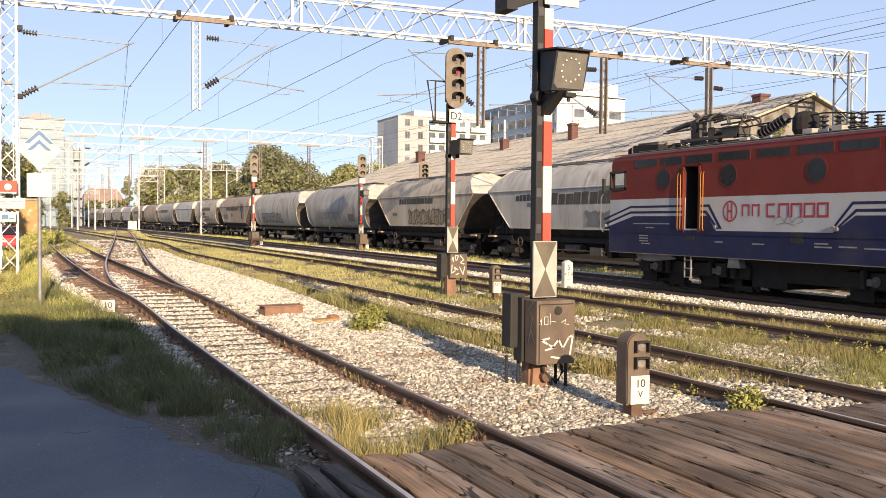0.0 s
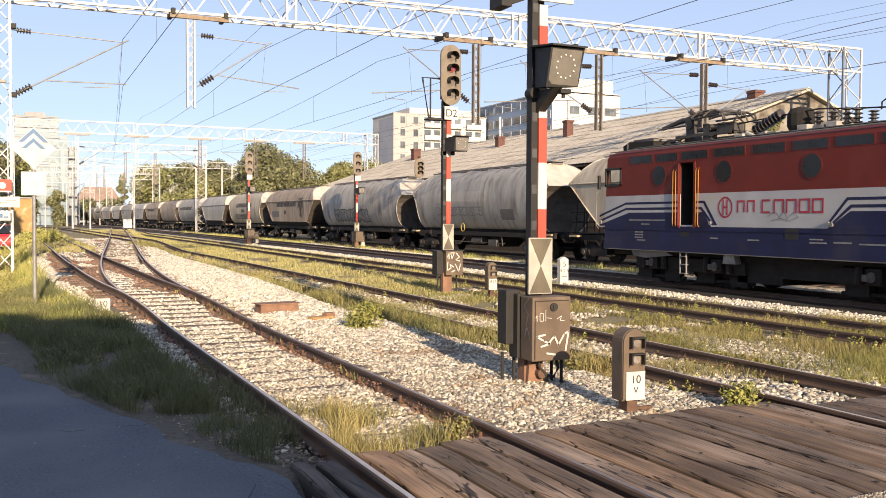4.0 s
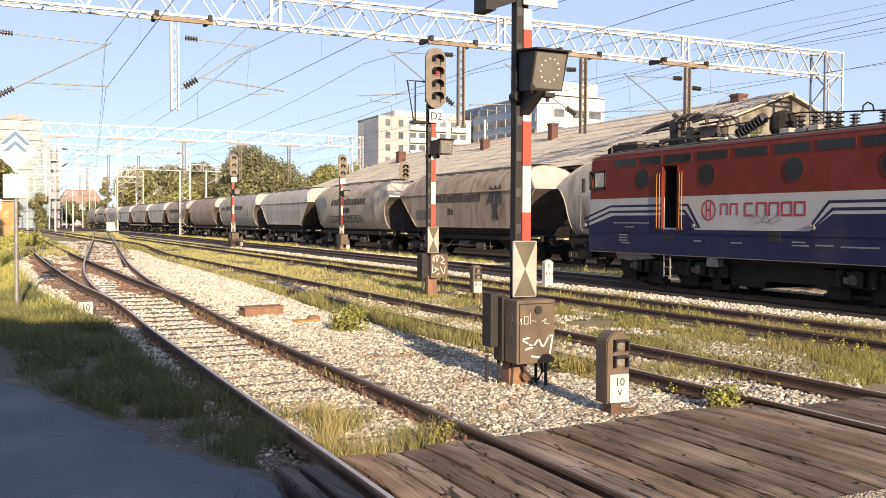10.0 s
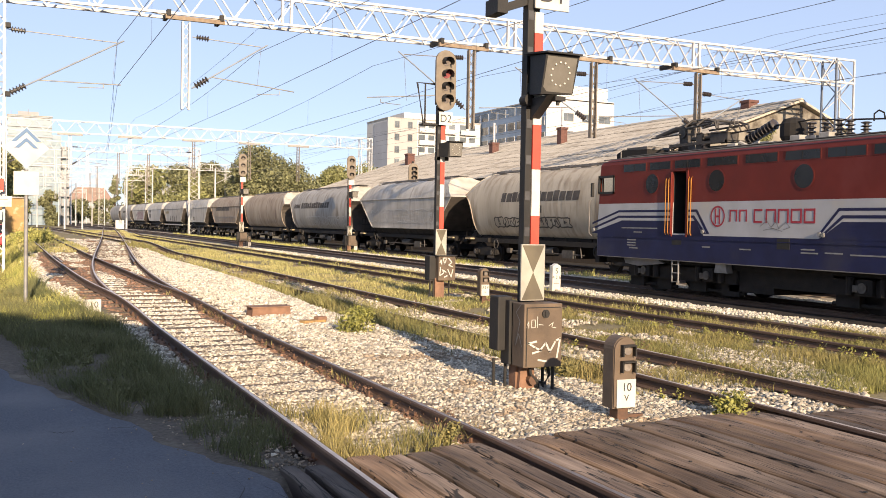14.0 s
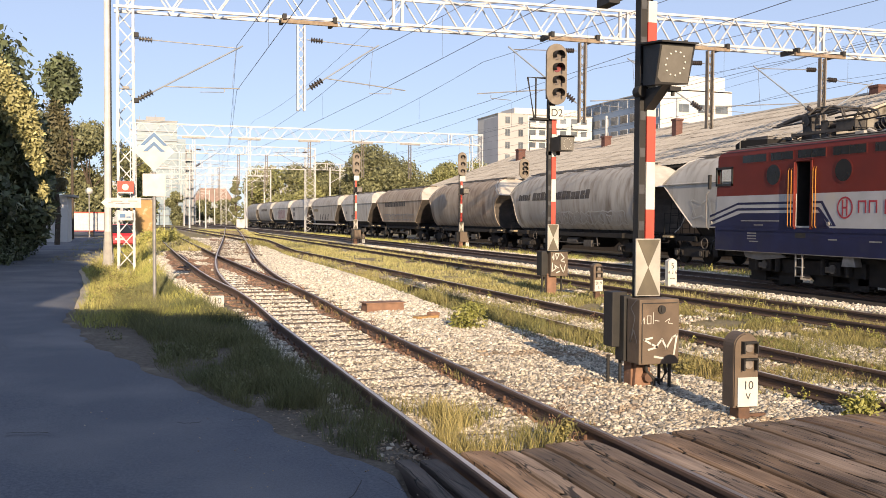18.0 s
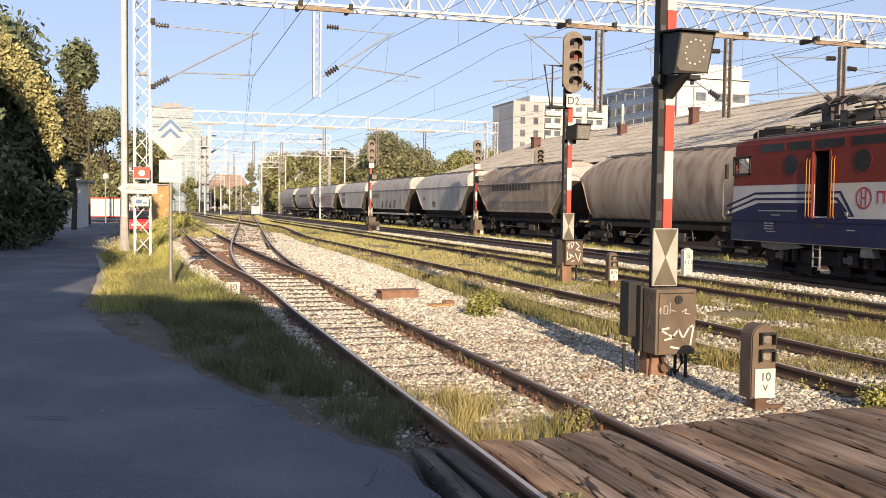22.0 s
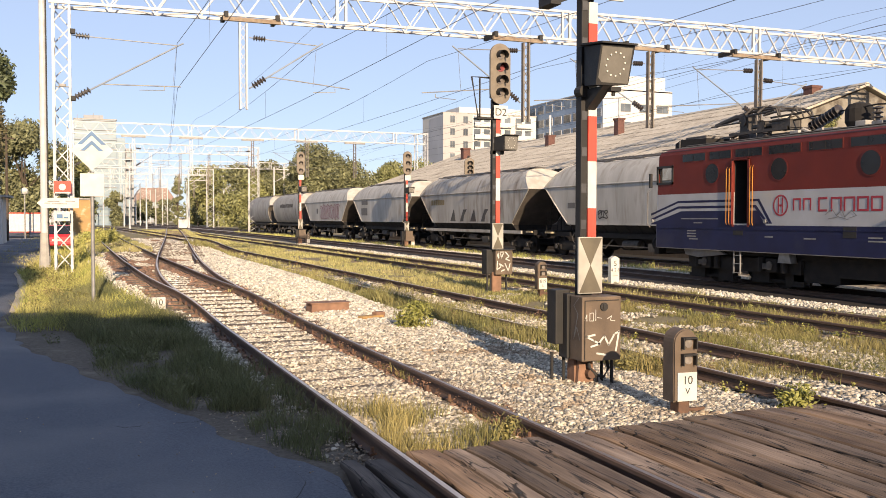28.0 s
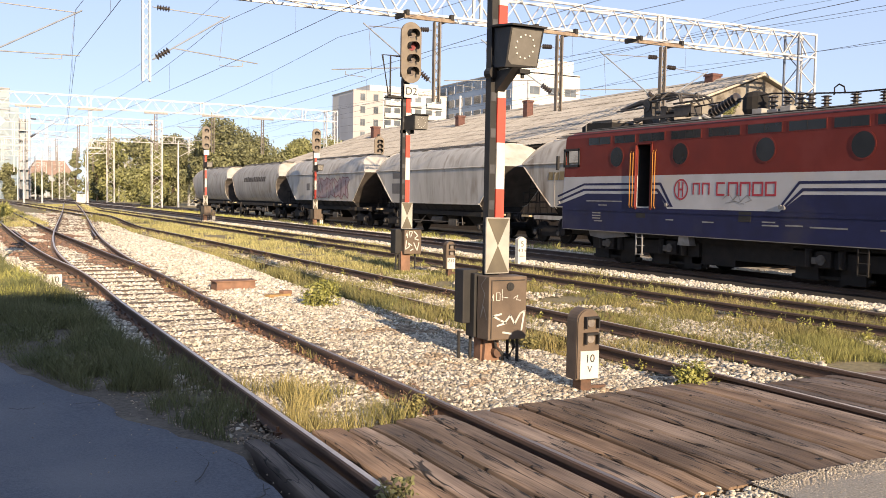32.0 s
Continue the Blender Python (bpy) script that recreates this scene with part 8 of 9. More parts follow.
car(-7.0, 80, M_CARGREY, "dark car parked by the bushes")
hut = thing("white_hut", "small whitewashed hut in the bushes with a flat roof", "hut", at=pose(-6.85, 72, -0.1))
part("wall", Mesh().box(-2.0, 1.6, 0, 4, 0, 3.45), M_BWHITE, hut)
part("roof", Mesh().box(-2.3, 2.1, -0.5, 4.3, 3.45, 3.6), M_CONC, hut)
skip = thing("goods_trailer", "white trailer with red edges parked on the yard", "trailer", at=pose(-5.8, 92, -0.03))
part("box", Mesh().bevelbox(-1.75, 2.3, 0, 4, 0.6, 2.3, 0.03), M_WHITE, skip)
part("edge_rail", Mesh().box(-1.8, 2.35, -0.05, 0.02, 2.25, 2.36).box(-1.8, 2.35, -0.05, 0.02, 0.52, 0.6), M_RED, skip)
for x in (-1.3, 1.2):
    part("wheel", Mesh().disc((x, 0.7, 0.32), 0.34, 0, 0.22, 16), M_RUBBER, skip)
lamp = thing("street_lamp", "street lamp with a white globe", "lamp", at=pose(-4.6, 88, 0))
part("pole", Mesh().tube([(0, 0, 0), (0, 0, 3.9)], 0.06, 8), M_STEEL_G, lamp)
gl = Mesh()
gl.tube([(0, 0, 3.9 + 0.32 * (1 - math.cos(math.pi * j / 8))) for j in range(9)], [max(0.02, 0.32 * math.sin(math.pi * j / 8)) for j in range(9)], 12)
part("globe", gl, M_WHITE, lamp)
p2 = thing("utility_pole", "thin wooden pole with a cross arm", "pole", at=pose(-5.6, 82, 0))
part("shaft", Mesh().tube([(0, 0, -0.3), (0, 0, 9.2)], [0.13, 0.09], 8), M_BARK, p2)
part("cross_arm", Mesh().box(-0.6, 0.6, -0.05, 0.05, 8.3, 8.42), M_BARK, p2)
orange = thing("orange_hut", "orange panelled hut beside the siding", "hut", at=pose(1.2, 98, -0.2))
M_ORG = mat("orange_panel", (0.42, 0.25, 0.08), (0.3, 0.19, 0.08), 1.5, 0.7, 0, 0.1, stain=(0.5, 0.42, 0.3), stain_scale=1.5)
part("wall", Mesh().box(-2.4, 0.0, 0, 3, 0, 3.9), M_ORG, orange)
part("roof", Mesh().box(-2.55, 0.15, -0.2, 3.2, 3.9, 4.02), M_CONC, orange)
for x, y in ((-1.5, 128), (6.8, 142), (11.3, 175), (16.2, 150), (27, 135), (-3, 190), (20.8, 196), (4.5, 205), (9.5, 225), (14.0, 240), (18.5, 250), (7.0, 262), (12.0, 285), (2.0, 240), (16.0, 300)):
    mast = thing("catenary_mast", "slender pale catenary mast beside the tracks", "mast", group="catenary masts")
    part("shaft", Mesh().tube([(x, y, -0.3), (x, y, 9.5)], [0.16, 0.1], 6), M_STEEL_W, mast)
    part("bracket", Mesh().tube([(x, y, 7.2), (x + 2.4, y, 8.6)], 0.035, 5).tube([(x, y, 8.8), (x + 2.4, y, 8.6)], 0.02, 5), M_STEEL_W, mast)
wb = thing("white_marker_box", "white square equipment box on the far tracks", "equipment box", at=pose(14.2, 140, -0.1))
part("cabinet", Mesh().bevelbox(-0.6, 0.6, 0, 0.8, 0.2, 1.7, 0.04), M_WHITE, wb)
part("base", Mesh().box(-0.5, 0.5, 0.1, 0.7, -0.2, 0.2), M_CONC, wb)


# ---- small things on the ballast ----
pb = thing("point_cover", "rusty orange steel cover box on the ballast", "cover box", at=pose(4.83, 18.5, -0.12, 0, 0, 4))
part("lid", Mesh().prism([(-0.42, 0.0), (0.42, 0.0), (0.4, 0.22), (-0.4, 0.22)], 1, -0.2, 0.2), M_RUST, pb)
part("lid_lip", Mesh().box(-0.44, 0.44, -0.22, 0.22, 0.21, 0.23), M_RUST, pb)
part("base_plate", Mesh().box(-0.6, 0.72, -0.1, 0.1, -0.05, 0.02), M_RAIL, pb)
M_YRUST = mat("yellow_rust", (0.42, 0.27, 0.1), (0.24, 0.14, 0.06), 9.0, 0.85, 0, 0.4)
sc = thing("rusty_cover", "small rusty scrap casting on the ballast", "scrap", at=pose(5.29, 16.9, -0.16, 0, 0, 20))
part("casting", Mesh().bevelbox(-0.26, 0.26, -0.1, 0.1, 0, 0.13, 0.025), M_YRUST, sc, "yellow-brown casting")
part("knob", Mesh().bevelbox(0.08, 0.3, -0.08, 0.08, 0.1, 0.19, 0.025), M_RUST, sc)
mk = thing("marker_stone", "low white distance marker with black numerals", "marker stone", at=pose(1.5, 19.7, -0.09))
part("stone", Mesh().bevelbox(-0.14, 0.14, -0.05, 0.05, 0, 0.3, 0.01), M_WHITE, mk)
lettering("10", 0.18, M_INK, mk, pose(0, -0.053, 0.19, 90, 0, 0))


def weed(x, y, z, r, n, size, label, material, seed):
    t = thing("bush", label, "bush", at=pose(x, y, z))
    rr = np.random.default_rng(seed)
    stems = Mesh()
    for k in range(7):
        a = rr.uniform(0, 6.28)
        stems.tube([(0, 0, -0.05), (0.3 * r * math.cos(a), 0.3 * r * math.sin(a), 0.5 * r), (0.8 * r * math.cos(a), 0.8 * r * math.sin(a), 1.3 * r)], [0.008, 0.006, 0.003], 4)
    part("stalk", stems, M_GRASS_GREEN, t)
    v, f = leaf_cloud([(0, 0, r * 0.75, r * 0.9, r * 0.9, r * 0.75), (r * 0.3, 0, r * 1.1, r * 0.5, r * 0.5, r * 0.4), (-r * 0.4, 0.1 * r, r * 0.6, r * 0.6, r * 0.5, r * 0.5)], n, size, rr, 0.8)
    part("leaves", stuff_mesh("leaves", v, f, material), material, t)
    return t


M_WEED = mat("weed_leaf", (0.3, 0.285, 0.07), (0.19, 0.195, 0.045), 3, 0.6, 0, 0, island=0.35)
weed(5.62, 15.3, -0.18, 0.37, 1900, 0.028, "round yellow-green weed bush on the ballast", M_WEED, 1)
weed(6.97, 7.3, -0.18, 0.22, 760, 0.024, "bright green weed at the crossing's edge", M_WEED, 2)
weed(7.35, 7.9, -0.18, 0.13, 260, 0.02, "bright green weed by the rail", M_WEED, 3)
weed(2.32, 4.95, -0.05, 0.14, 160, 0.025, "small dark weed between the planks", M_GRASS_GREEN, 4)
weed(3.55, 7.25, -0.14, 0.16, 200, 0.03, "dry weed beside the rail", M_GRASS, 5)
weed(6.6, 9.9, -0.15, 0.17, 240, 0.03, "dry weed beside the rail", M_GRASS, 6)

# ---- ballast stones, too many to count ----
ICO = np.array([(0, 0, 1), (0.89, 0, 0.45), (0.28, 0.85, 0.45), (-0.72, 0.53, 0.45), (-0.72, -0.53, 0.45), (0.28, -0.85, 0.45), (0.72, 0.53, -0.45), (-0.28, 0.85, -0.45), (-0.89, 0, -0.45), (-0.28, -0.85, -0.45), (0.72, -0.53, -0.45)])
ICOF = np.array([(0, 1, 2), (0, 2, 3), (0, 3, 4), (0, 4, 5), (0, 5, 1), (1, 6, 2), (2, 6, 7), (2, 7, 3), (3, 7, 8), (3, 8, 4), (4, 8, 9), (4, 9, 5), (5, 9, 10), (5, 10, 1), (1, 10, 6)])


def stones(name, label, x, y, z, size, seed, material=M_STONE):
    r = np.random.default_rng(seed)
    n = len(x)
    k = size * (0.65 + 0.7 * r.random(n))
    sc = np.stack([k * r.uniform(0.75, 1.35, n), k * r.uniform(0.75, 1.35, n), k * r.uniform(0.55, 0.95, n)], 1)
    jit = ICO[None] * (1 + 0.4 * r.normal(size=(n, 11, 1)).clip(-1.3, 1.3)) * sc[:, None, :]
    a = r.uniform(0, 6.28, n)
    t = r.uniform(-0.6, 0.6, n)
    ca, sa, ct, st = np.cos(a)[:, None], np.sin(a)[:, None], np.cos(t)[:, None], np.sin(t)[:, None]
    X, Y, Z = jit[..., 0], jit[..., 1], jit[..., 2]
    Y, Z = Y * ct - Z * st, Y * st + Z * ct
    X, Y = X * ca - Y * sa, X * sa + Y * ca
    v = np.stack([X + x[:, None], Y + y[:, None], Z + z[:, None]], 2).reshape(-1, 3)
    f = (ICOF[None] + 11 * np.arange(n)[:, None, None]).reshape(-1, 3)
    return tagged(new(name, stuff_mesh(name, v, f, material)), label, "ballast stones", kind="stuff")


def near_y(n, y0, y1, r, p=1.6):
    """Distances that thin out away from the viewer."""
    u = r.random(n)
    a, b = y0 ** (1 - p), y1 ** (1 - p)
    return (a + (b - a) * u) ** (1 / (1 - p))


vc1, vc2, vc3, vc4 = (np.vectorize(f) for f in (c1, c2, c3, c4))
vrise = np.vectorize(rise, otypes=[float])
vr1, vae = np.vectorize(right1), np.vectorize(asphalt_edge)
r_ = np.random.default_rng(3)
n = 98000
y = near_y(n, 6.95, 40, r_, 1.7)
c = vc1(y)
left = 1.25 + 0.6 * np.clip((y - 17) / 4, 0, 1)
x = c - left + (vr1(y) + 0.15 + left) * r_.random(n)
keep = (np.abs(np.abs(x - c) - 0.7525) > 0.1) & ((x > c - 0.85) | (r_.random(n) < np.where(y < 9, 0.02, np.where(y < 11.5, 0.1, 0.5))))
sl_ = ((y - 7.25) / 0.62 - np.floor((y - 7.25) / 0.62) + 0.5) % 1.0
on_sleeper = (np.abs(x - c) < 1.2) & (np.abs(sl_ - 0.5) < np.where(y > 20, 0.24, np.where(y < 12, 0.09, 0.14)))
keep &= ~(on_sleeper & (r_.random(n) < np.where(y < 13, 0.8, 0.92)))
x, y = x[keep], y[keep]


def rusty(x, y):
    """Where brake and switch rust has coloured the stones."""
    d = np.minimum(np.abs(x - vc1(y) + 0.78), np.abs(x - vc1(y) - 0.8))
    wide = 0.18 + 0.3 * np.clip((y - 20) / 4, 0, 1) * np.clip((44 - y) / 6, 0, 1)
    blot = np.array([noise.noise((a * 1.1, b * 0.4, 12)) for a, b in zip(x, y)])
    patch = (x < vc1(y) - 0.6) & (x > vc1(y) - 1.3) & (y > 19.5) & (y < 31)
    return (d < wide * (1 + 1.2 * blot)) | (patch & (blot > -0.25)) | ((x > vc1(y) - 0.7) & (x < vcd(y) + 0.9) & (y > 24) & (blot > 0.28))


def laid(x, y):
    """Height of the stones: level with the sleepers between the rails, heaped beside them."""
    return -0.185 + vrise(x, y) + 0.014 * ((np.abs(x - vc1(y)) < 0.7) & (y < 14)) + 0.06 * ((x < vc1(y) - 0.8) & (y < 18)) + 0.065 * np.clip((x - np.maximum(vc1(y), vcd(y)) - 1.15) / 0.5, 0, 1)


vcd = np.vectorize(c_div)
rb = rusty(x, y)
wh = ~rb & (y + 3 * r_.normal(size=len(y)) > 15.5)
dirt = ~rb & ~wh & (x > vc1(y) + 1.5) & (np.array([noise.noise((a * 0.9, b * 0.7, 31)) + 0.5 * noise.noise((a * 3, b * 3, 32)) for a, b in zip(x, y)]) > 0.32)
wh = wh & ~dirt
for sel, nm, mt in ((dirt, "earth-stained ballast stones round the signals", M_STONE_D), (~rb & ~wh & ~dirt, "pale cream limestone ballast stones with rusty dust", M_STONE), (wh, "clean white limestone ballast stones near the turnout", M_STONE_W), (rb, "rust-brown ballast stones along the siding rails", M_STONE_R)):
    stones("ballast_stones", nm, x[sel], y[sel], laid(x[sel], y[sel]) - 0.006 + 0.032 * r_.random(sel.sum()), np.clip(0.0162 + 0.0007 * y[sel], 0.02, 0.042), 5, mt)
n = 16000
y = near_y(n, 26, 75, r_, 1.4)
lo_, hi_ = vc1(y) - 1.8, np.maximum(np.vectorize(c_div)(y) + 1.3, vc1(y) + vr1(y))
x = lo_ + (hi_ - lo_) * r_.random(n)
dv_ = np.vectorize(c_div)(y)
keep = (np.abs(np.abs(x - vc1(y)) - 0.7525) > 0.12) & (np.abs(np.abs(x - dv_) - 0.7525) > 0.12)
sl_ = ((y - 7.25) / 0.62 - np.floor((y - 7.25) / 0.62) + 0.5) % 1.0
keep &= ~((np.abs(sl_ - 0.5) < 0.26) & (x < dv_ + 1.2) & (x > vc1(y) - 1.2) & (y < 62) & (r_.random(n) < 0.96))
x, y = x[keep], y[keep]
rb = rusty(x, y)
for sel, nm, mt in ((~rb, "clean white ballast stones round the turnout", M_STONE_W), (rb, "rust-brown ballast stones round the turnout", M_STONE_R)):
    stones("ballast_stones", nm, x[sel], y[sel], laid(x[sel], y[sel]) + 0.015 * r_.random(sel.sum()), np.clip(0.03 + 0.0004 * y[sel], 0.04, 0.06), 9, mt)
n = 13000
y = near_y(n, 7.0, 24, r_, 1.5)
x = vc2(y) + 0.85 + 3.4 * r_.random(n) ** 1.4
keep = np.array([noise.noise((a * 0.8, b * 0.5, 21)) > 0.05 for a, b in zip(x, y)])
stones("ballast_stones", "pale stones scattered in the grass beside the second track", x[keep], y[keep], np.full(keep.sum(), -0.215) + 0.02 * r_.random(keep.sum()), np.clip(0.024 + 0.0006 * y[keep], 0.026, 0.05), 16)
n = 420
x = 4.05 + 0.9 * r_.random(n)
y = 4.24 + 0.07 * r_.normal(size=n)
stones("ballast_stones", "loose grit along the edge of the road", x, y, np.full(n, -0.07), np.full(n, 0.017), 17)
n = 9000
y = near_y(n, 7, 30, r_, 1.5)
x = vc2(y) + r_.uniform(-1.1, 1.1, n)
keep = np.abs(np.abs(x - vc2(y)) - 0.7525) > 0.1
stones("ballast_stones", "sparse pale ballast stones among dry grass", x[keep], y[keep], np.full(keep.sum(), -0.19) + 0.02 * r_.random(keep.sum()), np.clip(0.026 + 0.0006 * y[keep], 0.026, 0.05), 6)
n = 44000
y = near_y(n, 8, 70, r_, 1.3)
d_ = r_.uniform(-3.3, 2.9, n)
x = vc4(y) + d_
keep = (d_ < -1.97 + 0.08 * r_.normal(size=n)) | (d_ > 0.95)
stones("ballast_stones", "pale ballast stones along the main track", x[keep], y[keep], np.full(keep.sum(), -0.15) - 0.1 * (x[keep] < vc4(y[keep]) - 2.9) + 0.02 * r_.random(keep.sum()), np.clip(0.024 + 0.0004 * y[keep], 0.03, 0.045), 8, M_STONE_W)


n = 16000
x = r_.uniform(4.76, 7.6, n)
y = r_.uniform(3.4, 4.4, n)
stones("road_grit", "coarse grit set in the crossing road's asphalt", x, y, np.full(n, -0.04), np.full(n, 0.0065), 25, M_ROADGRIT)
n = 110
y = 4.5 + 5.5 * r_.random(n) ** 1.5
x = vae(y) - 0.1 - 1.6 * r_.random(n) ** 2
stones("loose_grit", "loose pale grit scattered on the asphalt", x, y, np.full(n, -0.035), np.full(n, 0.006), 23, M_STONE_D)
n = 700
y = 6.8 + 3.5 * r_.random(n)
x = vae(y) + 0.1 + (vc1(y) - 0.85 - vae(y) - 0.1) * r_.random(n)
stones("loose_grit", "small dull stones on the bare earth", x, y, np.full(n, -0.112), np.full(n, 0.012), 24, M_STONE_D)

# ---- grass, too much to count ----
def grass(name, label, x, y, z, h, w, material, seed):
    r = np.random.default_rng(seed)
    n = len(x)
    a = r.uniform(0, 6.28, n)
    d = np.stack([np.cos(a), np.sin(a), np.zeros(n)], 1)
    lean = np.stack([r.normal(size=n), r.normal(size=n), np.zeros(n)], 1) * 0.35
    base = np.stack([x, y, z], 1)
    up = np.array([0, 0, 1.0])
    hh = h[:, None]
    ww = w[:, None]
    p0, p1 = base - d * ww, base + d * ww
    p2 = base + up * hh * 0.55 + lean * hh * 0.35 + d * ww * 0.7
    p3 = base + up * hh * 0.55 + lean * hh * 0.35 - d * ww * 0.7
    tip = base + up * hh * 0.95 + lean * hh
    v = np.stack([p0, p1, p2, p3, tip], 1).reshape(-1, 3)
    i = 5 * np.arange(n)[:, None]
    q = np.concatenate([i + [[0, 1, 2]], i + [[0, 2, 3]], i + [[3, 2, 4]]])
    return tagged(new(name, stuff_mesh(name, v, q, material)), label, "grass", kind="stuff")


def patchy(x, y, s, seed, cut):
    return np.array([noise.noise((a * s, b * s, seed)) > cut for a, b in zip(x, y)])


def field(name, label, n, y0, y1, xf, p, h, material, seed, s=0.5, cut=-0.15, z=-0.24):
    r = np.random.default_rng(seed)
    y = near_y(n, y0, y1, r, p)
    lo, hi = xf(y)
    x = lo + (hi - lo) * r.random(n)
    k = patchy(x, y, s, seed, cut)
    x, y = x[k], y[k]
    m = len(x)
    tall = np.array([0.75 + 0.6 * noise.noise((a * 0.8, b * 0.8, seed + 9)) for a, b in zip(x, y)])
    hh = h * (0.5 + 0.7 * r.random(m)) * tall
    ww = np.clip(0.0014 + 0.0003 * y, 0.0025, 0.03) * (0.7 + 0.6 * r.random(m))
    # Blades further off switch to a paler colour that carries the haze.
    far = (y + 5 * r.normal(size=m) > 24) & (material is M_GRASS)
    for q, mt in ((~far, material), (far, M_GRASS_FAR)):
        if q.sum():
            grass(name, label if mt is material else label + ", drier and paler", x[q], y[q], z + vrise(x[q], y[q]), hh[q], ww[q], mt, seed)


# Verge shade and sun are put into colour: dark green near, lime beyond.
field("grass_verge", "tall green grass on the verge between yard and siding", 34000, 9.3, 26, lambda y: (vae(y) + 0.05 + 0.75 * np.clip((y - 12) / 3, 0, 1), vc1(y) - 1.25 - 0.55 * np.clip((y - 17.5) / 2.5, 0, 1)), 1.05, 0.46, M_GRASS_GREEN, 41, 1.3, -0.22, -0.22)
field("grass_verge", "sparse dark weeds beside the siding rail", 5200, 7.0, 12, lambda y: (np.maximum(vae(y) + 0.1, 1.45), vc1(y) - 0.86), 1.05, 0.3, M_GRASS_GREEN, 61, 1.6, 0.02, -0.15)
field("grass_verge", "sunlit yellow-green grass on the verge", 22000, 17, 75, lambda y: (vae(y) + 0.05, vc1(y) - 1.35 - 0.4 * np.clip((y - 17) / 4, 0, 1)), 1.3, 0.42, M_GRASS_LIME, 42, 0.8, -0.28, -0.22)
field("grass_tufts", "dry grass tufts between the siding rails", 2400, 7.0, 9.3, lambda y: (vc1(y) - 0.68, vc1(y) + 0.45), 1.4, 0.32, M_GRASS, 43, 1.6, 0.06, -0.19)
field("grass_tufts", "dense dry yellow stalks between the siding rails before the planks", 2300, 7.0, 8.9, lambda y: (vc1(y) - 0.7, vc1(y) + 0.3 - 0.25 * (y - 7)), 1.2, 0.36, M_STALK, 66, 2.2, 0.0, -0.19)
field("grass_tufts", "thin weeds along the siding rails", 1500, 7.1, 24, lambda y: (vc1(y) + 0.62, vc1(y) + 1.0), 1.4, 0.2, M_GRASS, 44, 1.5, 0.1, -0.18)
field("grass_strip", "yellow-green dry grass between the tracks", 22000, 8.5, 110, lambda y: (vc1(y) + vr1(y) + 0.0, vc2(y) - 0.85), 1.5, 0.24, M_GRASS, 45, 0.6, 0.08, -0.24)
field("grass_strip", "thin dry grass between the rails of the second track", 15000, 8, 110, lambda y: (vc2(y) - 0.68, vc2(y) + 0.68), 1.5, 0.22, M_GRASS, 46, 0.7, 0.02, -0.22)
field("grass_strip", "yellow-green dry grass between the second and third track", 75000, 6.8, 130, lambda y: (vc2(y) + 0.85 + 0.8 * np.clip((16 - y) / 6, 0, 1), vc3(y) - 0.78), 1.5, 0.19, M_GRASS, 47, 0.6, -0.22, -0.25)
field("grass_strip", "tall grass between the rails of the third track", 18000, 7, 130, lambda y: (vc3(y) - 0.68, vc3(y) + 0.68), 1.5, 0.27, M_GRASS, 48, 0.4, -0.25, -0.24)
field("grass_strip", "grass beside the third track", 24000, 7, 130, lambda y: (vc3(y) + 0.85, vc3(y) + 1.75), 1.5, 0.3, M_GRASS, 49, 0.6, -0.15, -0.25)
field("grass_strip", "green weeds between the main tracks", 7000, 24, 130, lambda y: (vc4(y) + 2.2, vc4(y) + 3.3), 1.3, 0.4, M_GRASS_LIME, 50, 0.5, -0.1, -0.24)
field("grass_strip", "far weeds beyond the turnout", 16000, 40, 150, lambda y: (np.minimum(vc1(y), 2.8) - 6, np.minimum(vc1(y), 2.8) - 1.2), 1.2, 0.35, M_GRASS, 51, 0.3, -0.2, -0.24)
field("grass_strip", "weeds grown over the disused end of the siding", 14000, 46, 110, lambda y: (vc1(y) - 1.6, np.minimum(vcd(y) - 1.1, vc1(y) + 1.5)), 1.2, 0.3, M_GRASS, 62, 0.3, -0.35, -0.2)

field("grass_weeds", "tall thin weeds along the second track", 6500, 9.5, 45, lambda y: (vc2(y) - 1.5, vc2(y) - 0.8), 1.3, 0.4, M_GRASS, 63, 0.9, 0.0, -0.2)
field("grass_weeds", "tall weeds hiding the near rail of the second track", 9000, 13, 60, lambda y: (vc2(y) - 1.45, vc2(y) - 0.62), 1.25, 0.4, M_GRASS_MID, 67, 0.8, -0.12, -0.2)
field("grass_weeds", "sparse thin green weeds in the ballast", 2600, 9.5, 24, lambda y: (vc2(y) - 2.1, vc2(y) - 0.9), 1.3, 0.34, M_GRASS_GREEN, 65, 1.0, 0.1, -0.2)
field("grass_weeds", "tall thin weeds along the second track", 3500, 9.5, 45, lambda y: (vc2(y) - 1.3, vc2(y) - 0.8), 1.3, 0.42, M_GRASS_GREEN, 64, 1.1, 0.05, -0.2)


def weeds(name, label, x, y, z, r, per, size, material, seed):
    """Broad-leaved weeds: small leaf clumps on invisible low stems, joined."""
    g = np.random.default_rng(seed)
    blobs = [(a, b, c + rise(a, b) + q * 0.7, q * 0.7, q * 0.7, q) for a, b, c, q in zip(x, y, z, r)]
    v, f = leaf_cloud(blobs, per * len(blobs), size, g, 0.9)
    return tagged(new(name, stuff_mesh(name, v, f, material)), label, "weeds", kind="stuff")


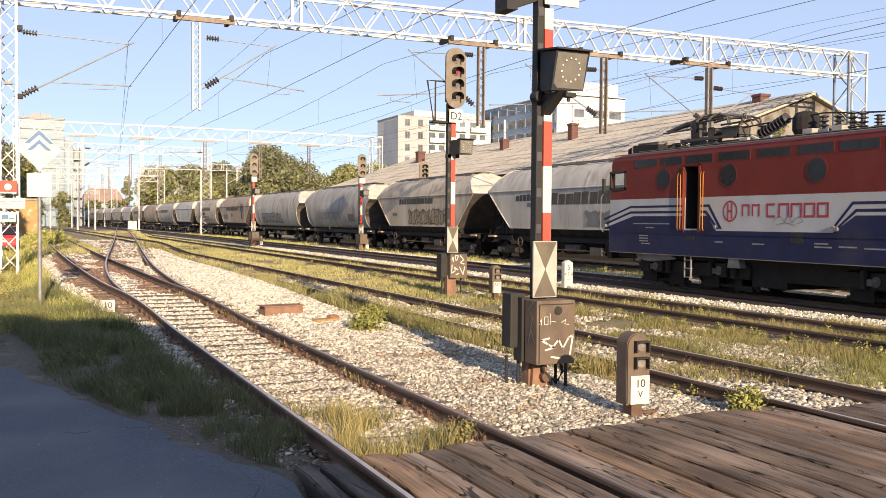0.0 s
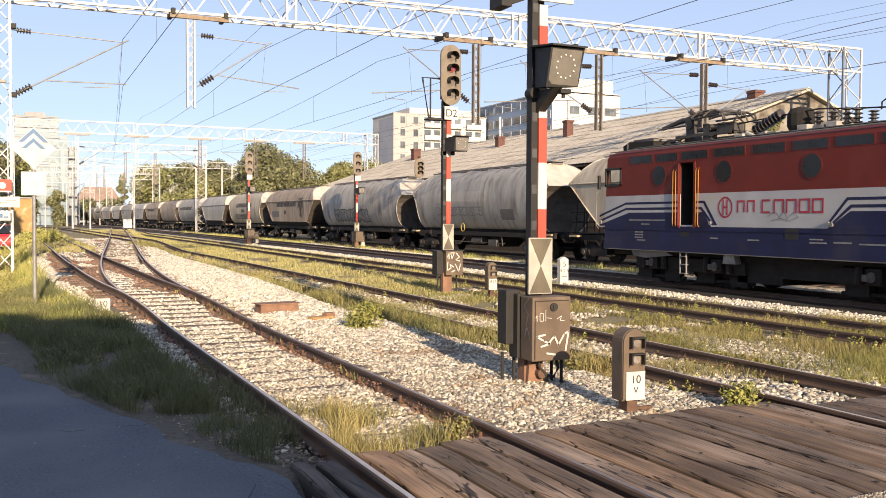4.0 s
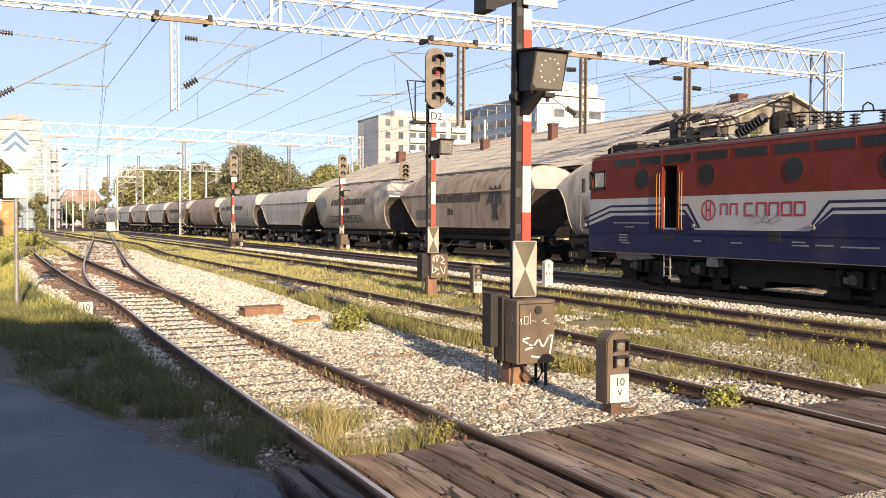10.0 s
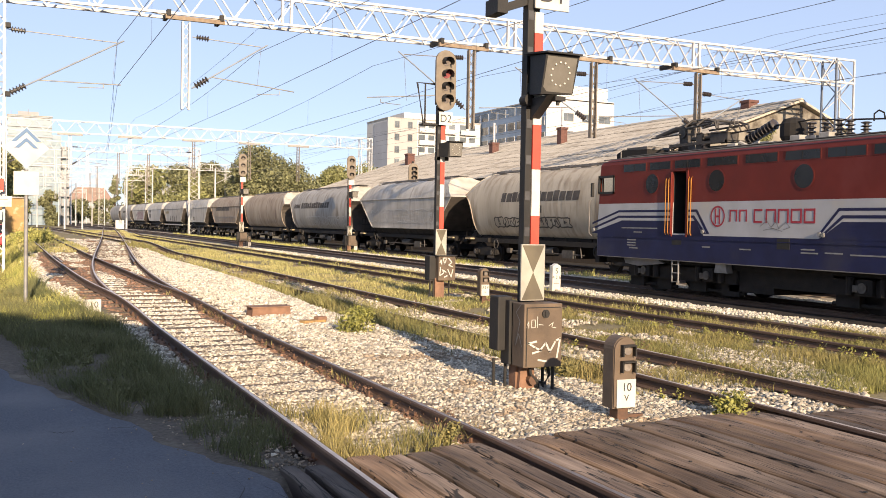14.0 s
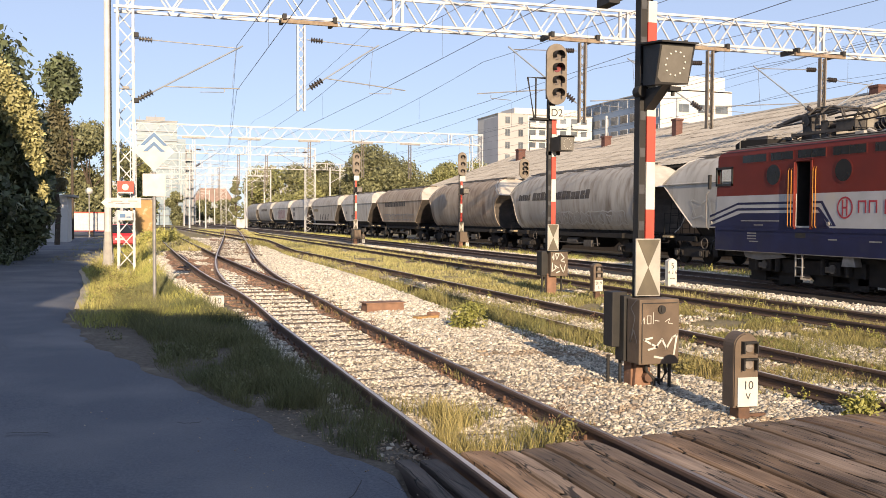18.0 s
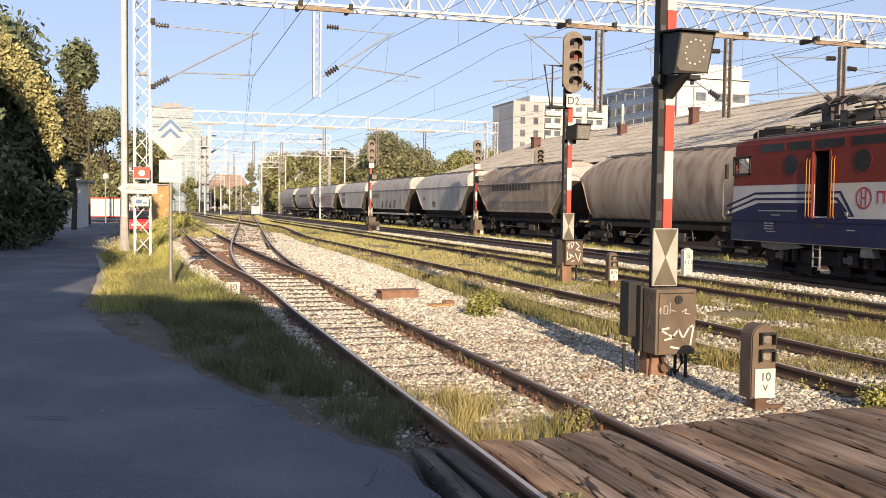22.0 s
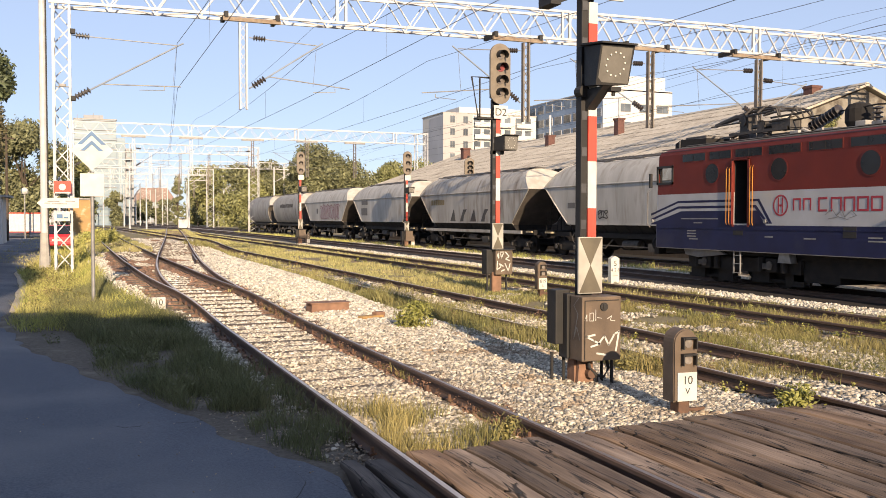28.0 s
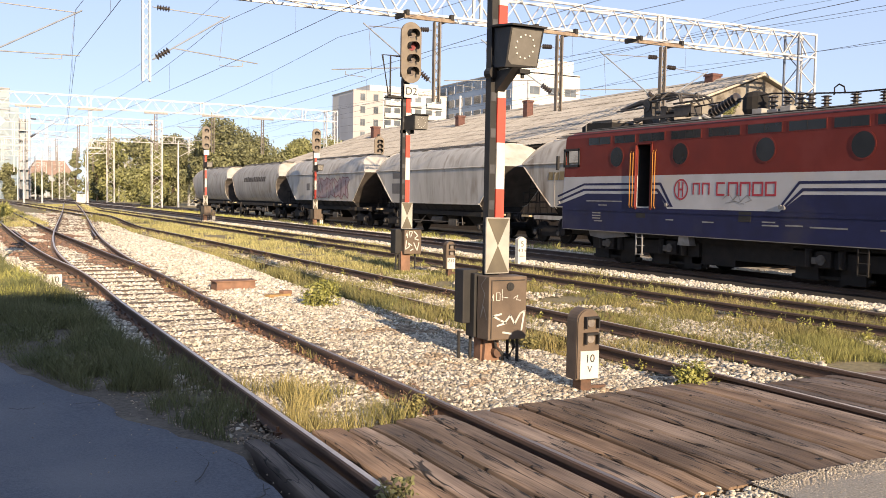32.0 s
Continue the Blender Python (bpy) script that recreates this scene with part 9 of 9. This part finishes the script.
g_ = np.random.default_rng(91)
# Verge weeds likewise: a shade-dark green near, a sunlit colour beyond.
y = g_.uniform(9.5, 22, 170)
x = vae(y) + 0.2 + (vc1(y) - 1.35 - vae(y) - 0.2) * g_.random(170)
weeds("weeds_verge", "leafy green weeds among the verge grass", x, y, np.full(170, -0.2), g_.uniform(0.08, 0.2, 170), 40, 0.02, M_GRASS_GREEN, 92)
y = g_.uniform(20, 45, 150)
x = vae(y) + 0.2 + (vc1(y) - 2.4 - vae(y) - 0.2) * g_.random(150)
weeds("weeds_verge", "sunlit leafy weeds among the verge grass", x, y, np.full(150, -0.2), g_.uniform(0.12, 0.3, 150), 45, 0.03, M_GRASS, 93)
y = near_y(260, 8, 70, g_, 1.5)
x = np.where(g_.random(260) < 0.5, vc2(y) + g_.choice((-0.95, 0.95), 260), vc3(y) + g_.choice((-0.95, 0.95), 260)) + 0.2 * g_.normal(size=260)
weeds("weeds_tracks", "green weeds along the rails of the old tracks", x, y, np.full(260, -0.2), g_.uniform(0.05, 0.13, 260), 40, 0.02, M_WEED, 94)

M_SEED = mat("brown_seed_heads", (0.2, 0.115, 0.075), (0.13, 0.075, 0.05), 4, 0.8, 0, 0, island=0.4)
y = near_y(130, 7.1, 24, g_, 1.5)
x = vc1(y) + np.where(g_.random(130) < 0.65, 0.62, 0.9) + 0.07 * g_.normal(size=130)
weeds("weeds_siding", "dry brown weeds with seed heads along the siding rail", x, y, np.full(130, -0.16), g_.uniform(0.05, 0.13, 130), 30, 0.012, M_SEED, 95)
y = near_y(120, 9, 45, g_, 1.5)
x = vc2(y) + g_.choice((-0.95, -0.6, 0.6, 0.95), 120) + 0.08 * g_.normal(size=120)
weeds("weeds_tracks", "dry brown weeds with seed heads along the second track", x, y, np.full(120, -0.16), g_.uniform(0.06, 0.16, 120), 30, 0.015, M_SEED, 96)
y = g_.uniform(38, 54, 60)
x = -4.9 - 0.04 * (y - 38) - 2.6 * g_.random(60) ** 1.5
weeds("weeds_hedge", "dark leafy undergrowth at the foot of the roadside hedge", x, y, np.full(60, -0.1), g_.uniform(0.3, 0.7, 60), 130, 0.07, M_LEAF, 98)
y = g_.uniform(58, 72, 40)
x = 0.2 + 2.0 * g_.random(40)
weeds("weeds_far", "tall yellow-green scrub beyond the turnout", x, y, np.full(40, -0.2), g_.uniform(0.3, 0.6, 40), 140, 0.07, M_GRASS_LIME, 97)


motions()
